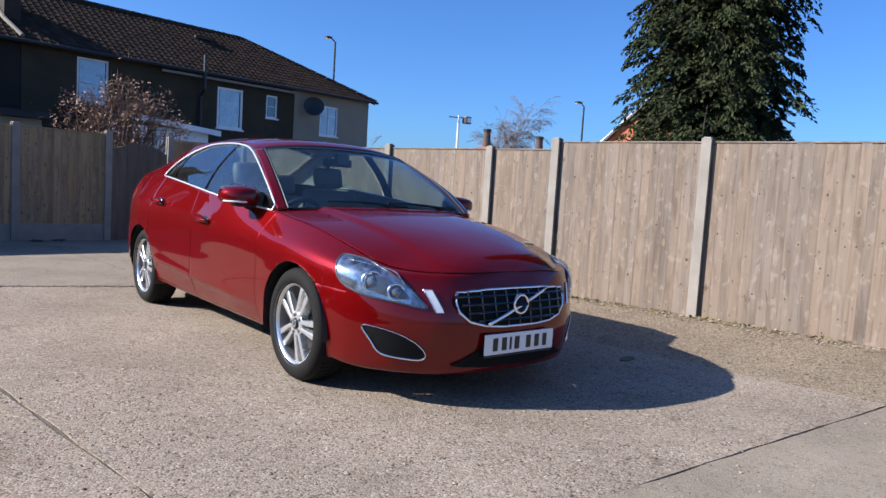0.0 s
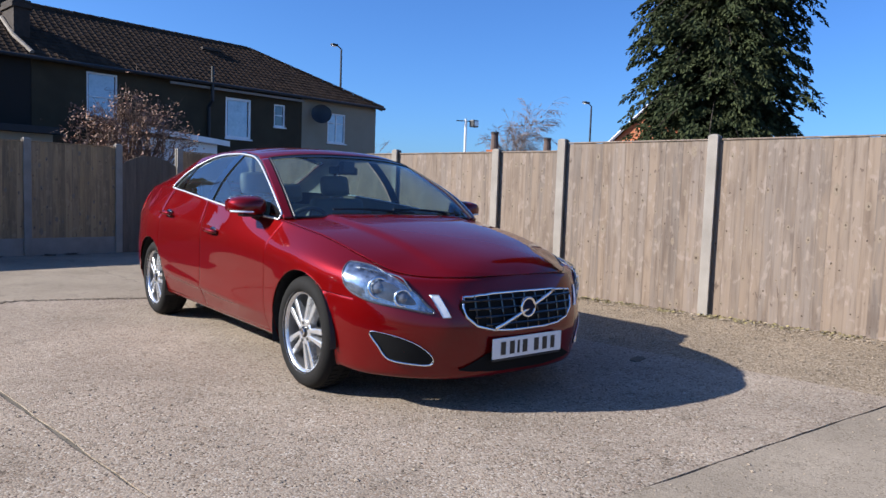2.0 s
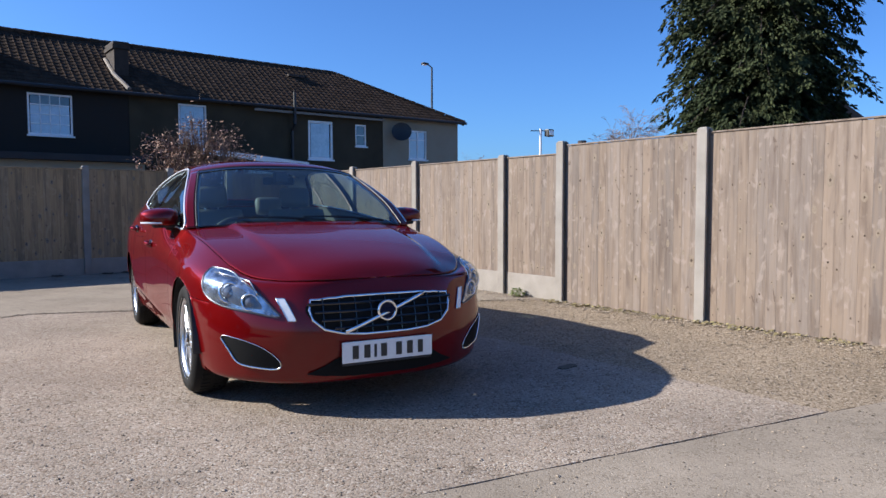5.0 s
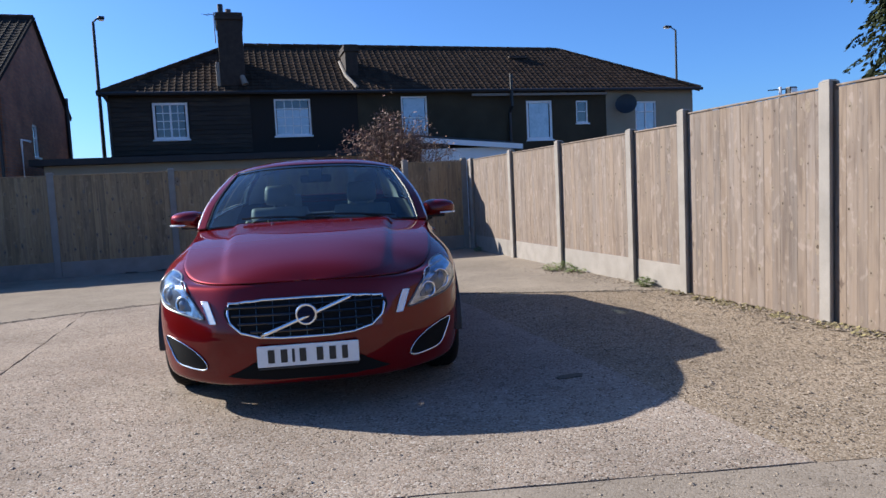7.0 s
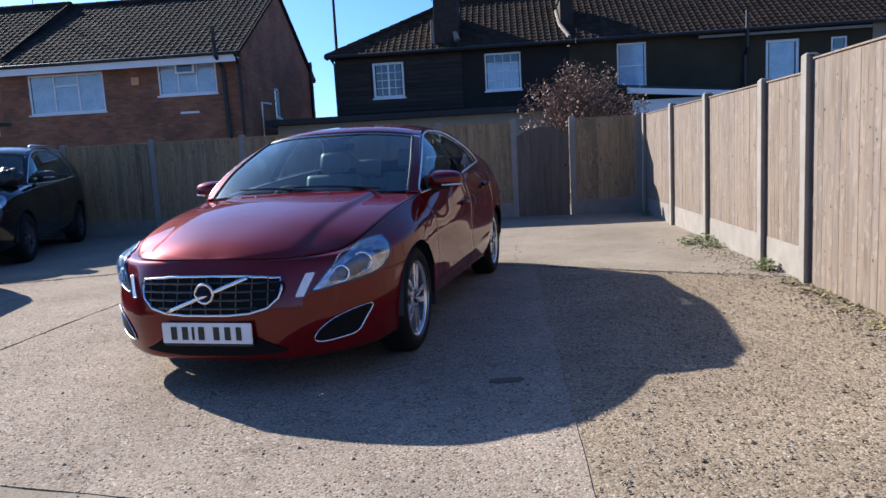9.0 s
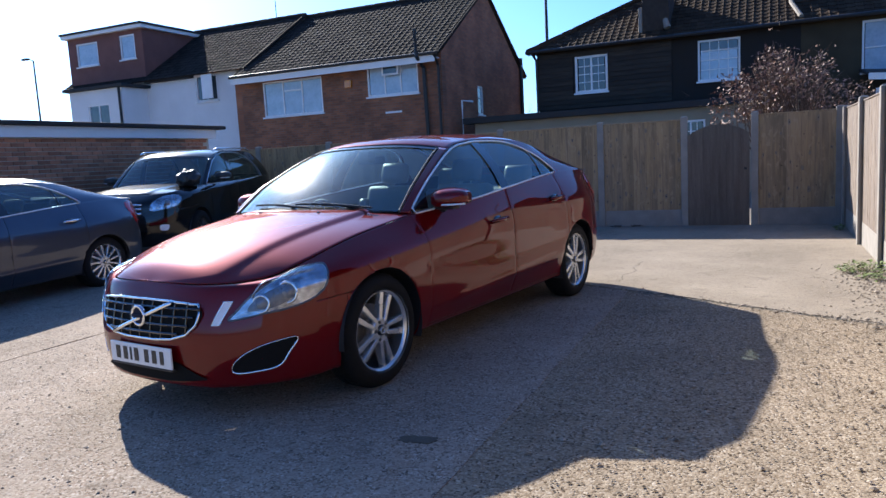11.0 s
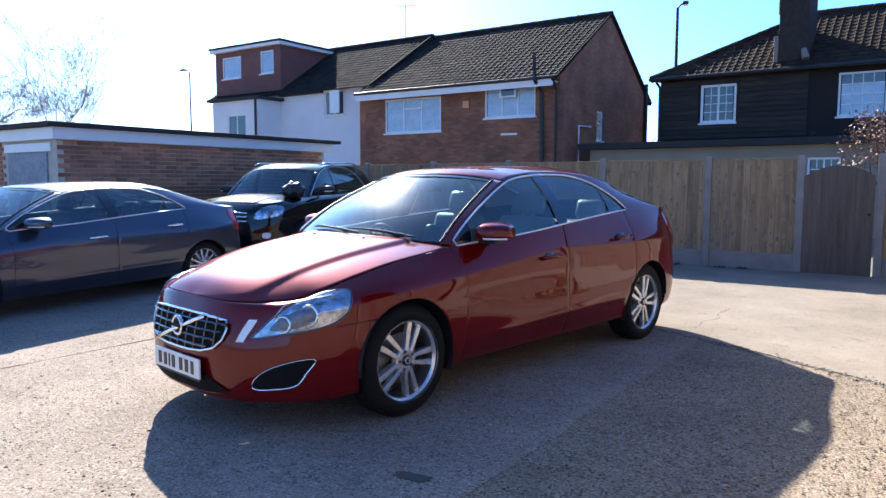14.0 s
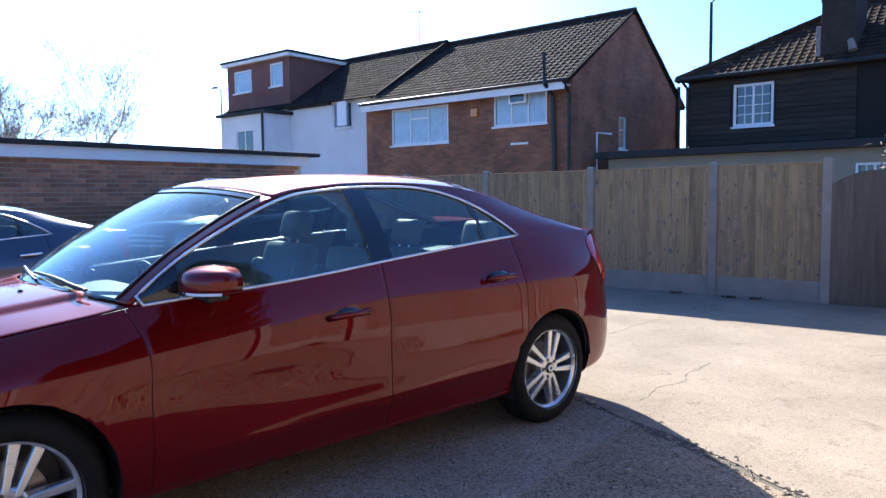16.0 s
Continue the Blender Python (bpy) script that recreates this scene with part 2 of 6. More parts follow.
# ---- materials of the yard and the houses ----
def concrete_ground(name, tones, stone, wear=0.5, relief=0.7):
    """Exposed-aggregate concrete: small stones of several tones in a paler paste, worn in patches."""
    m = bpy.data.materials.new(name)
    m.use_nodes = True
    n, link = m.node_tree.nodes, m.node_tree.links.new
    p = n["Principled BSDF"]
    p.inputs["Specular IOR Level"].default_value = 0.04
    tc = n.new("ShaderNodeTexCoord")
    cells = n.new("ShaderNodeTexVoronoi")
    cells.inputs["Scale"].default_value = stone
    cells.inputs["Randomness"].default_value = 1.0
    link(tc.outputs["Object"], cells.inputs["Vector"])
    bw = n.new("ShaderNodeSeparateColor")
    link(cells.outputs["Color"], bw.inputs[0])
    ramp = n.new("ShaderNodeValToRGB")
    ramp.color_ramp.elements[0].color = (*tones[0], 1)
    ramp.color_ramp.elements[1].color = (*tones[-1], 1)
    for i, tone in enumerate(tones[1:-1], 1):
        e = ramp.color_ramp.elements.new(i / (len(tones) - 1))
        e.color = (*tone, 1)
    link(bw.outputs[0], ramp.inputs[0])
    broad = n.new("ShaderNodeTexNoise")
    broad.inputs["Scale"].default_value = 0.9
    broad.inputs["Detail"].default_value = 7
    broad.inputs["Roughness"].default_value = 0.65
    link(tc.outputs["Object"], broad.inputs["Vector"])
    mid = n.new("ShaderNodeTexNoise")
    mid.inputs["Scale"].default_value = 16
    mid.inputs["Detail"].default_value = 6
    link(tc.outputs["Object"], mid.inputs["Vector"])
    paste = n.new("ShaderNodeMapRange")
    paste.inputs["From Min"].default_value, paste.inputs["From Max"].default_value = 0.42, 0.60
    paste.inputs["To Min"].default_value, paste.inputs["To Max"].default_value = 0.05, wear
    link(mid.outputs[0], paste.inputs["Value"])
    mix = n.new("ShaderNodeMix")
    mix.data_type = "RGBA"
    link(paste.outputs[0], mix.inputs[0])
    link(ramp.outputs[0], mix.inputs[6])
    mix.inputs[7].default_value = (*[sum(t[i] for t in tones) / len(tones) * 1.08 for i in range(3)], 1)
    stain = n.new("ShaderNodeMapRange")
    stain.inputs["From Min"].default_value, stain.inputs["From Max"].default_value = 0.32, 0.68
    stain.inputs["To Min"].default_value, stain.inputs["To Max"].default_value = 0.80, 1.16
    link(broad.outputs[0], stain.inputs["Value"])
    spill = n.new("ShaderNodeTexNoise")
    spill.inputs["Scale"].default_value, spill.inputs["Detail"].default_value, spill.inputs["Roughness"].default_value = 4.5, 9, 0.72
    link(tc.outputs["Object"], spill.inputs["Vector"])
    spot = n.new("ShaderNodeMapRange")
    spot.inputs["From Min"].default_value, spot.inputs["From Max"].default_value = 0.58, 0.72
    spot.inputs["To Min"].default_value, spot.inputs["To Max"].default_value = 1.0, 0.58
    link(spill.outputs[0], spot.inputs["Value"])
    both = n.new("ShaderNodeMath")
    both.operation = "MULTIPLY"
    link(stain.outputs[0], both.inputs[0])
    link(spot.outputs[0], both.inputs[1])
    tone = n.new("ShaderNodeHueSaturation")
    link(both.outputs[0], tone.inputs["Value"])
    link(mix.outputs[2], tone.inputs["Color"])
    link(tone.outputs[0], p.inputs["Base Color"])
    p.inputs["Roughness"].default_value = 0.95
    dome = n.new("ShaderNodeMath")
    dome.operation = "MULTIPLY_ADD"
    link(cells.outputs["Distance"], dome.inputs[0])
    dome.inputs[1].default_value = -1.0
    rise = n.new("ShaderNodeMath")
    rise.operation = "MULTIPLY"
    rise.inputs[1].default_value = 0.22
    link(mid.outputs[0], rise.inputs[0])
    link(rise.outputs[0], dome.inputs[2])
    bp = n.new("ShaderNodeBump")
    bp.inputs["Strength"].default_value, bp.inputs["Distance"].default_value = relief, 0.005
    link(dome.outputs[0], bp.inputs["Height"])
    link(bp.outputs[0], p.inputs["Normal"])
    return m


def brickwork(name, tones, mortar, along="x", size=(0.215, 0.065), gap=0.010):
    """Brick courses on an upright wall that runs along x or y."""
    m = bpy.data.materials.new(name)
    m.use_nodes = True
    n, link = m.node_tree.nodes, m.node_tree.links.new
    p = n["Principled BSDF"]
    p.inputs["Roughness"].default_value = 0.85
    tc = n.new("ShaderNodeTexCoord")
    sep, com = n.new("ShaderNodeSeparateXYZ"), n.new("ShaderNodeCombineXYZ")
    link(tc.outputs["Object"], sep.inputs[0])
    link(sep.outputs[0 if along == "x" else 1], com.inputs[0])
    link(sep.outputs[2], com.inputs[1])
    tex = n.new("ShaderNodeTexBrick")
    tex.inputs["Scale"].default_value = 1.0
    tex.inputs["Brick Width"].default_value, tex.inputs["Row Height"].default_value = size[0] + gap, size[1] + gap
    tex.inputs["Mortar Size"].default_value, tex.inputs["Bias"].default_value = gap * 0.55, 0.0
    tex.inputs["Color1"].default_value, tex.inputs["Color2"].default_value = (*tones[0], 1), (*tones[1], 1)
    tex.inputs["Mortar"].default_value = (*mortar, 1)
    link(com.outputs[0], tex.inputs["Vector"])
    noise_tex = n.new("ShaderNodeTexNoise")
    noise_tex.inputs["Scale"].default_value, noise_tex.inputs["Detail"].default_value = 1.3, 6
    link(tc.outputs["Object"], noise_tex.inputs["Vector"])
    val = n.new("ShaderNodeMapRange")
    val.inputs["From Min"].default_value, val.inputs["From Max"].default_value = 0.3, 0.7
    val.inputs["To Min"].default_value, val.inputs["To Max"].default_value = 0.72, 1.2
    link(noise_tex.outputs[0], val.inputs["Value"])
    hsv = n.new("ShaderNodeHueSaturation")
    link(val.outputs[0], hsv.inputs["Value"])
    link(tex.outputs["Color"], hsv.inputs["Color"])
    link(hsv.outputs[0], p.inputs["Base Color"])
    bp = n.new("ShaderNodeBump")
    bp.inputs["Strength"].default_value, bp.inputs["Distance"].default_value = 0.7, 0.008
    bp.invert = True
    link(tex.outputs["Fac"], bp.inputs["Height"])
    link(bp.outputs[0], p.inputs["Normal"])
    return m


def island_tones(m, amount):
    """Lets each separate piece of one joined mesh differ a little in brightness."""
    n, link = m.node_tree.nodes, m.node_tree.links.new
    p = n["Principled BSDF"]
    source = p.inputs["Base Color"].links[0].from_socket
    geo, rng, hsv = n.new("ShaderNodeNewGeometry"), n.new("ShaderNodeMapRange"), n.new("ShaderNodeHueSaturation")
    rng.inputs["To Min"].default_value, rng.inputs["To Max"].default_value = 1 - amount, 1 + amount
    link(geo.outputs["Random Per Island"], rng.inputs["Value"])
    link(rng.outputs[0], hsv.inputs["Value"])
    link(source, hsv.inputs["Color"])
    link(hsv.outputs[0], p.inputs["Base Color"])
    return m


aggregate = concrete_ground("aggregate", [(.075, .058, .048), (.275, .220, .165), (.375, .315, .250), (.235, .165, .118), (.485, .430, .365)], 104, 0.50, 0.42)
smooth_slab = concrete_ground("smooth_slab", [(.170, .138, .100), (.278, .230, .178), (.322, .270, .212), (.228, .186, .142), (.360, .308, .246)], 130, 0.62, 0.28)
gravelly = concrete_ground("gravelly", [(.060, .042, .028), (.262, .204, .140), (.350, .280, .200), (.182, .130, .086), (.445, .375, .290)], 96, 0.35, 0.5)
earth = material("earth", (0.20, 0.17, 0.13), (0.12, 0.10, 0.075), rough=0.95, scale=0.6, fine=40, bump=0.4)
crack_dirt = material("crack_dirt", (0.07, 0.058, 0.042), (0.12, 0.10, 0.07), rough=0.95, scale=12, fine=90, bump=0.5)
joint_sand = material("joint_sand", (0.158, 0.131, 0.098), (0.075, 0.064, 0.045), rough=0.95, scale=6, fine=90, bump=0.5)
def fence_wood(name, grey, tan, streak, vary=0.18):
    """Sawn boards: each somewhere between silver-grey and tan, with long dark streaks and paler rings at the knots."""
    m = material(name, grey, tuple(c * 0.72 for c in grey), rough=0.86, scale=1.4, fine=16, bump=0.55, relief=0.003, vary=vary, stretch=(9, 9, 0.5), spread=0.8)
    n, link = m.node_tree.nodes, m.node_tree.links.new
    p = n["Principled BSDF"]
    base = p.inputs["Base Color"].links[0].from_socket
    info, tc = n.new("ShaderNodeObjectInfo"), n.new("ShaderNodeTexCoord")
    jump, frac = n.new("ShaderNodeMath"), n.new("ShaderNodeMath")
    jump.operation, frac.operation = "MULTIPLY", "FRACT"
    jump.inputs[1].default_value = 17.3
    link(info.outputs["Random"], jump.inputs[0])
    link(jump.outputs[0], frac.inputs[0])
    hue = n.new("ShaderNodeMix")
    hue.data_type, hue.blend_type = "RGBA", "MIX"
    share = n.new("ShaderNodeMapRange")
    share.inputs["To Min"].default_value, share.inputs["To Max"].default_value = 0.0, 0.75
    link(frac.outputs[0], share.inputs["Value"])
    link(share.outputs[0], hue.inputs[0])
    link(base, hue.inputs[6])
    hue.inputs[7].default_value = (*tan, 1)
    move = n.new("ShaderNodeVectorMath")
    move.operation = "MULTIPLY_ADD"
    link(info.outputs["Random"], move.inputs[0])
    move.inputs[1].default_value = (71, 13, 29)
    link(tc.outputs["Object"], move.inputs[2])
    colour = hue.outputs[2]
    for scale, stretch, lo, hi, tone, most in ((1.0, (38, 38, 0.9), 0.50, 0.72, streak, 0.6), (1.0, (22, 22, 1.6), 0.45, 0.70, tan, 0.6), (1.0, (14, 14, 8.5), 0.57, 0.66, tuple(min(1, c * 1.45) for c in grey), 0.5), (1.0, (12, 12, 2.0), 0.50, 0.72, streak, 0.6), (1.0, (20, 20, 9), 0.66, 0.72, streak, 0.8)):
        mp, tex, rng, mix = n.new("ShaderNodeMapping"), n.new("ShaderNodeTexNoise"), n.new("ShaderNodeMapRange"), n.new("ShaderNodeMix")
        mp.inputs["Scale"].default_value = stretch
        link(move.outputs[0], mp.inputs["Vector"])
        link(mp.outputs[0], tex.inputs["Vector"])
        tex.inputs["Scale"].default_value, tex.inputs["Detail"].default_value, tex.inputs["Distortion"].default_value = scale, 4, 0.6
        rng.inputs["From Min"].default_value, rng.inputs["From Max"].default_value = lo, hi
        rng.inputs["To Max"].default_value = most
        link(tex.outputs[0], rng.inputs["Value"])
        mix.data_type = "RGBA"
        link(rng.outputs[0], mix.inputs[0])
        link(colour, mix.inputs[6])
        mix.inputs[7].default_value = (*tone, 1)
        colour = mix.outputs[2]
    link(colour, p.inputs["Base Color"])
    return m


board_wood = fence_wood("board_wood", (0.206, 0.165, 0.136), (0.232, 0.168, 0.118), (0.092, 0.062, 0.044), 0.18)
tan_board = fence_wood("tan_board", (0.28, 0.196, 0.117), (0.40, 0.255, 0.122), (0.13, 0.088, 0.054), 0.42)
gate_wood = material("gate_wood", (0.15, 0.115, 0.085), (0.085, 0.064, 0.048), rough=0.85, scale=2.2, fine=26, bump=0.5, vary=0.2, stretch=(7, 7, 0.55))
ring_wood = material("ring_wood", (0.26, 0.205, 0.15), (0.15, 0.112, 0.08), rough=0.9, scale=45, fine=160, spread=0.6)
knot_wood = material("knot_wood", (0.040, 0.026, 0.016), (0.085, 0.055, 0.034), rough=0.9, scale=40)
post_concrete = material("post_concrete", (0.289, 0.257, 0.222), (0.211, 0.187, 0.160), rough=0.9, scale=5, fine=130, bump=0.5, vary=0.1)
pebble_mat = island_tones(material("pebble", (0.315, 0.255, 0.188), (0.195, 0.150, 0.105), rough=0.85, scale=9), 0.55)
weed_green = island_tones(material("weed_green", (0.17, 0.22, 0.06), (0.11, 0.14, 0.04), rough=0.7, scale=20), 0.4)
litter_brown = island_tones(material("litter_brown", (0.07, 0.05, 0.03), (0.035, 0.028, 0.018), rough=0.95, scale=20), 0.4)
moss_green = island_tones(material("moss_green", (0.20, 0.17, 0.07), (0.25, 0.20, 0.10), rough=0.95, scale=20), 0.4)
roof_tile = island_tones(material("roof_tile", (0.064, 0.038, 0.023), (0.028, 0.019, 0.013), rough=0.95, specular=0.12, scale=2.5, fine=70, bump=0.4, spread=0.9), 0.3)
dark_tile = island_tones(material("dark_tile", (0.038, 0.030, 0.025), (0.022, 0.018, 0.016), rough=0.95, specular=0.1, scale=2.5, fine=70, bump=0.4), 0.3)
slab_roof = material("slab_roof", (0.06, 0.045, 0.035), (0.04, 0.03, 0.025), rough=0.9)
black_boards = material("black_boards", (0.012, 0.008, 0.006), (0.060, 0.045, 0.032), rough=0.65, specular=0.25, scale=3, fine=50, bump=0.4, vary=0.25, stretch=(.6, 1, 6))
black_render = material("black_render", (0.010, 0.007, 0.005), (0.018, 0.013, 0.009), rough=0.85, scale=3, fine=80, bump=0.4)
olive_render = material("olive_render", (0.056, 0.041, 0.020), (0.036, 0.027, 0.014), rough=0.9, scale=1.5, fine=90, bump=0.4)
beige_render = material("beige_render", (0.30, 0.255, 0.185), (0.25, 0.21, 0.15), rough=0.9, scale=1.5, fine=90, bump=0.35)
white_render = material("white_render", (0.74, 0.74, 0.75), (0.64, 0.64, 0.65), rough=0.85, scale=1.2, fine=70, bump=0.3)
maroon_hung = material("maroon_hung", (0.20, 0.082, 0.065), (0.15, 0.062, 0.052), rough=0.8, scale=2, fine=60, bump=0.3)
white_upvc = material("white_upvc", (0.80, 0.80, 0.80), (0.74, 0.74, 0.74), rough=0.35, scale=3)
pane_glass = material("pane_glass", (0.085, 0.105, 0.125), (0.04, 0.05, 0.06), rough=0.05, coat=1.0, scale=1.6, fine=5, rough_vary=0.03, spread=0.8)
net_pane = material("net_pane", (0.44, 0.54, 0.64), (0.30, 0.39, 0.48), rough=0.08, coat=1.0, scale=3, fine=14, rough_vary=0.03)
door_grey = material("door_grey", (0.30, 0.34, 0.37), (0.13, 0.15, 0.17), rough=0.6, scale=2.2, fine=20, spread=0.5)
felt_black = material("felt_black", (0.022, 0.022, 0.024), (0.038, 0.037, 0.036), rough=0.9, scale=4, fine=90, bump=0.4)
pipe_black = material("pipe_black", (0.014, 0.014, 0.015), (0.02, 0.02, 0.02), rough=0.5)
pole_grey = material("pole_grey", (0.035, 0.037, 0.04), (0.025, 0.027, 0.03), rough=0.6, metal=0.4)
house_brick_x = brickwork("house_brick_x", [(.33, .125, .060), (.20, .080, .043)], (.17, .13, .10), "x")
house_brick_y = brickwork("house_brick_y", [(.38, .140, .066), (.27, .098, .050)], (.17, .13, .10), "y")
far_brick = brickwork("far_brick", [(.42, .12, .045), (.36, .10, .04)], (.40, .22, .14), "y")
garage_brick = material("garage_brick", (0.46, 0.19, 0.105), (0.29, 0.125, 0.075), rough=0.88, scale=9, fine=80, bump=0.4, vary=0.4)
mortar_mat = material("mortar", (0.56, 0.50, 0.42), (0.45, 0.40, 0.33), rough=0.95, scale=8, fine=90, bump=0.4)
chimney_brick = material("chimney_brick", (0.046, 0.032, 0.024), (0.026, 0.019, 0.015), rough=0.9, scale=9, fine=60, bump=0.5)
lead_grey = material("lead_grey", (0.26, 0.22, 0.18), (0.20, 0.17, 0.14), rough=0.8, scale=6)
clay_pot = material("clay_pot", (0.13, 0.085, 0.07), (0.085, 0.058, 0.048), rough=0.85, scale=8)
bark_dark = material("bark_dark", (0.055, 0.040, 0.030), (0.035, 0.026, 0.020), rough=0.95, scale=9, fine=50, bump=0.6)
twig_brown = island_tones(material("twig_brown", (0.15, 0.095, 0.065), (0.10, 0.06, 0.045), rough=0.9, scale=10), 0.3)
twig_pale = island_tones(material("twig_pale", (0.30, 0.24, 0.21), (0.24, 0.185, 0.165), rough=0.9, scale=10), 0.3)
twig_birch = island_tones(material("twig_birch", (0.21, 0.165, 0.15), (0.16, 0.12, 0.11), rough=0.9, scale=10), 0.3)
russet_leaf = island_tones(material("russet_leaf", (0.28, 0.155, 0.095), (0.18, 0.095, 0.06), rough=0.7, scale=20), 0.45)
needle_green = island_tones(material("needle_green", (0.050, 0.058, 0.024), (0.022, 0.032, 0.014), rough=0.9, specular=0.15, scale=3), 0.45)


# ---- the yard ----
ground = tagged(mesh_object("ground", [(-900, -900, -.05), (900, -900, -.05), (900, 900, -.05), (-900, 900, -.05)], [(0, 1, 2, 3)], earth), "bare earth ground out to the horizon", "ground", kind="structure")


def wander(a, b, step=0.09, amount=0.012, seed=0):
    """A line from a to b that strays a little, as a broken concrete edge does."""
    a, b = Vector((*a, 0)), Vector((*b, 0))
    k = max(2, int((b - a).length / step))
    side = (b - a).normalized().cross(Vector((0, 0, 1)))
    return [tuple((a + (b - a) * (i / k) + side * (amount * (noise.noise(Vector((i * .35, seed * 7.3, 1.7))) * 2.2) if 0 < i < k else 0))[:2]) for i in range(k)]


def slab(corners, mat, seed, amount=0.012, top=-0.02):
    line = []
    for i, c in enumerate(corners):
        line += wander(c, corners[(i + 1) % len(corners)], amount=amount, seed=seed + i)
    bm = bmesh.new()
    add_prism(bm, line, .06, Matrix.Translation((0, 0, top - .06)))
    return part("concrete_slab", bm, mat, ground)


slab([(-2.383, -2.987), (1.455, -3.737), (1.462, 1.508), (-1.35, 2.80), (-2.328, 2.55)], aggregate, 1, .006)
slab([(1.42, -3.735), (3.66, -4.18), (3.66, .36), (1.42, 1.51)], gravelly, 5, .006, -.0235)
slab([(-14.0, -.68), (-2.40, -2.995), (-2.335, 2.545), (-4.4, 1.72), (-9.0, .9), (-14.0, .3)], aggregate, 9)
slab([(-14.0, -12.5), (3.66, -12.5), (3.66, -4.192), (1.45, -3.746), (-2.385, -2.995), (-14.0, -.69)], smooth_slab, 14, .006)
slab([(-9.0, .95), (-4.4, 1.772), (-2.33, 2.60), (-1.35, 2.855), (1.47, 1.55), (3.66, .405), (3.66, 7.3), (-9.0, 7.3)], smooth_slab, 20, .020)
for i, (a, b) in enumerate((((.10, 3.60), (.27, 6.15)), ((1.29, 1.98), (1.30, 3.30)))):
    run = wander(a, b, .05, .035, 40 + i) + [b]
    bm = bmesh.new()
    rim = [(x - .004 - .004 * math.sin(k * 1.7), y) for k, (x, y) in enumerate(run)] + [(x + .004 + .003 * math.cos(k * 2.3), y) for k, (x, y) in reversed(list(enumerate(run)))]
    add_prism(bm, rim, .003, Matrix.Translation((0, 0, -.0222)))
    part("hairline_crack", bm, crack_dirt, ground, "thin dirt-filled crack")
JOINT = [(-9.0, .92), (-4.4, 1.745), (-2.33, 2.57), (-1.36, 2.835), (1.465, 1.53), (3.66, .38)]
for a, b in zip(JOINT, JOINT[1:]):
    turn = math.atan2(b[1] - a[1], b[0] - a[0])
    part("crack_filling", box(0, math.hypot(b[0] - a[0], b[1] - a[1]), -.05, .05, -.05, -.0255, m=Matrix.Translation((*a, 0)) @ Matrix.Rotation(turn, 4, "Z")), crack_dirt, ground, "dark dirt in the broken joint")
part("joint_filling", box(-13.9, 3.6, -12.4, 7.2, -.048, -.0262), joint_sand, ground, "sandy dirt in the joints")


def scatter_stones(name, label, mat, count, place, size, seed):
    """Loose stones on the ground, one joined mesh."""
    r = random.Random(seed)
    verts, faces = [], []
    base = [(0, 0, 1), (.9, 0, .1), (.2, .85, 0), (-.75, .5, .1), (-.7, -.55, 0), (.25, -.85, .1), (0, 0, -.6)]
    tri = [(0, 1, 2), (0, 2, 3), (0, 3, 4), (0, 4, 5), (0, 5, 1), (6, 2, 1), (6, 3, 2), (6, 4, 3), (6, 5, 4), (6, 1, 5)]
    for _ in range(count):
        x, y = place(r)
        s = size * r.uniform(.4, 1.35) * (1.8 if r.random() < .04 else 1)
        a, k = r.uniform(0, 6.3), len(verts)
        for bx, by, bz in base:
            bx, by = bx * math.cos(a) - by * math.sin(a), bx * math.sin(a) + by * math.cos(a)
            verts.append((x + s * bx * r.uniform(.8, 1.2), y + s * by * r.uniform(.8, 1.2), s * .42 * (bz + .45) - .02))
        faces += [tuple(k + i for i in f) for f in tri]
    return tagged(mesh_object(name, verts, faces, mat), label, "gravel", kind="stuff")


def near_fence(r):
    return 3.60 - abs(r.gauss(0, .22)) - .01, r.uniform(-6.5, 3.2)


scatter_stones("gravel", "loose tan pebbles lying along the fence", pebble_mat, 2600, near_fence, .013, 1)
scatter_stones("grit", "loose tan grit on the rough concrete", pebble_mat, 5200, lambda r: (r.uniform(1.5, 3.6), r.uniform(-3.6, 1.0 - (r.random() ** 3))), .0075, 2)
scatter_stones("rubble", "broken concrete bits along the cracked joint", pebble_mat, 1500, lambda r: (lambda x: (x, float(np.interp(x, [q[0] for q in JOINT], [q[1] for q in JOINT])) + r.gauss(0, .045)))(r.uniform(-6.5, 3.5)), .012, 8)
scatter_stones("grit", "dark grit and bits of bark on the rough concrete", litter_brown, 2400, lambda r: (r.uniform(1.45, 3.6), r.uniform(-4.0, .9)), .0048, 9)
scatter_stones("grit", "loose tan grit on the worn concrete", pebble_mat, 4200, lambda r: (r.uniform(-2.6, 1.5), r.uniform(-4.4, -.5)), .006, 3)


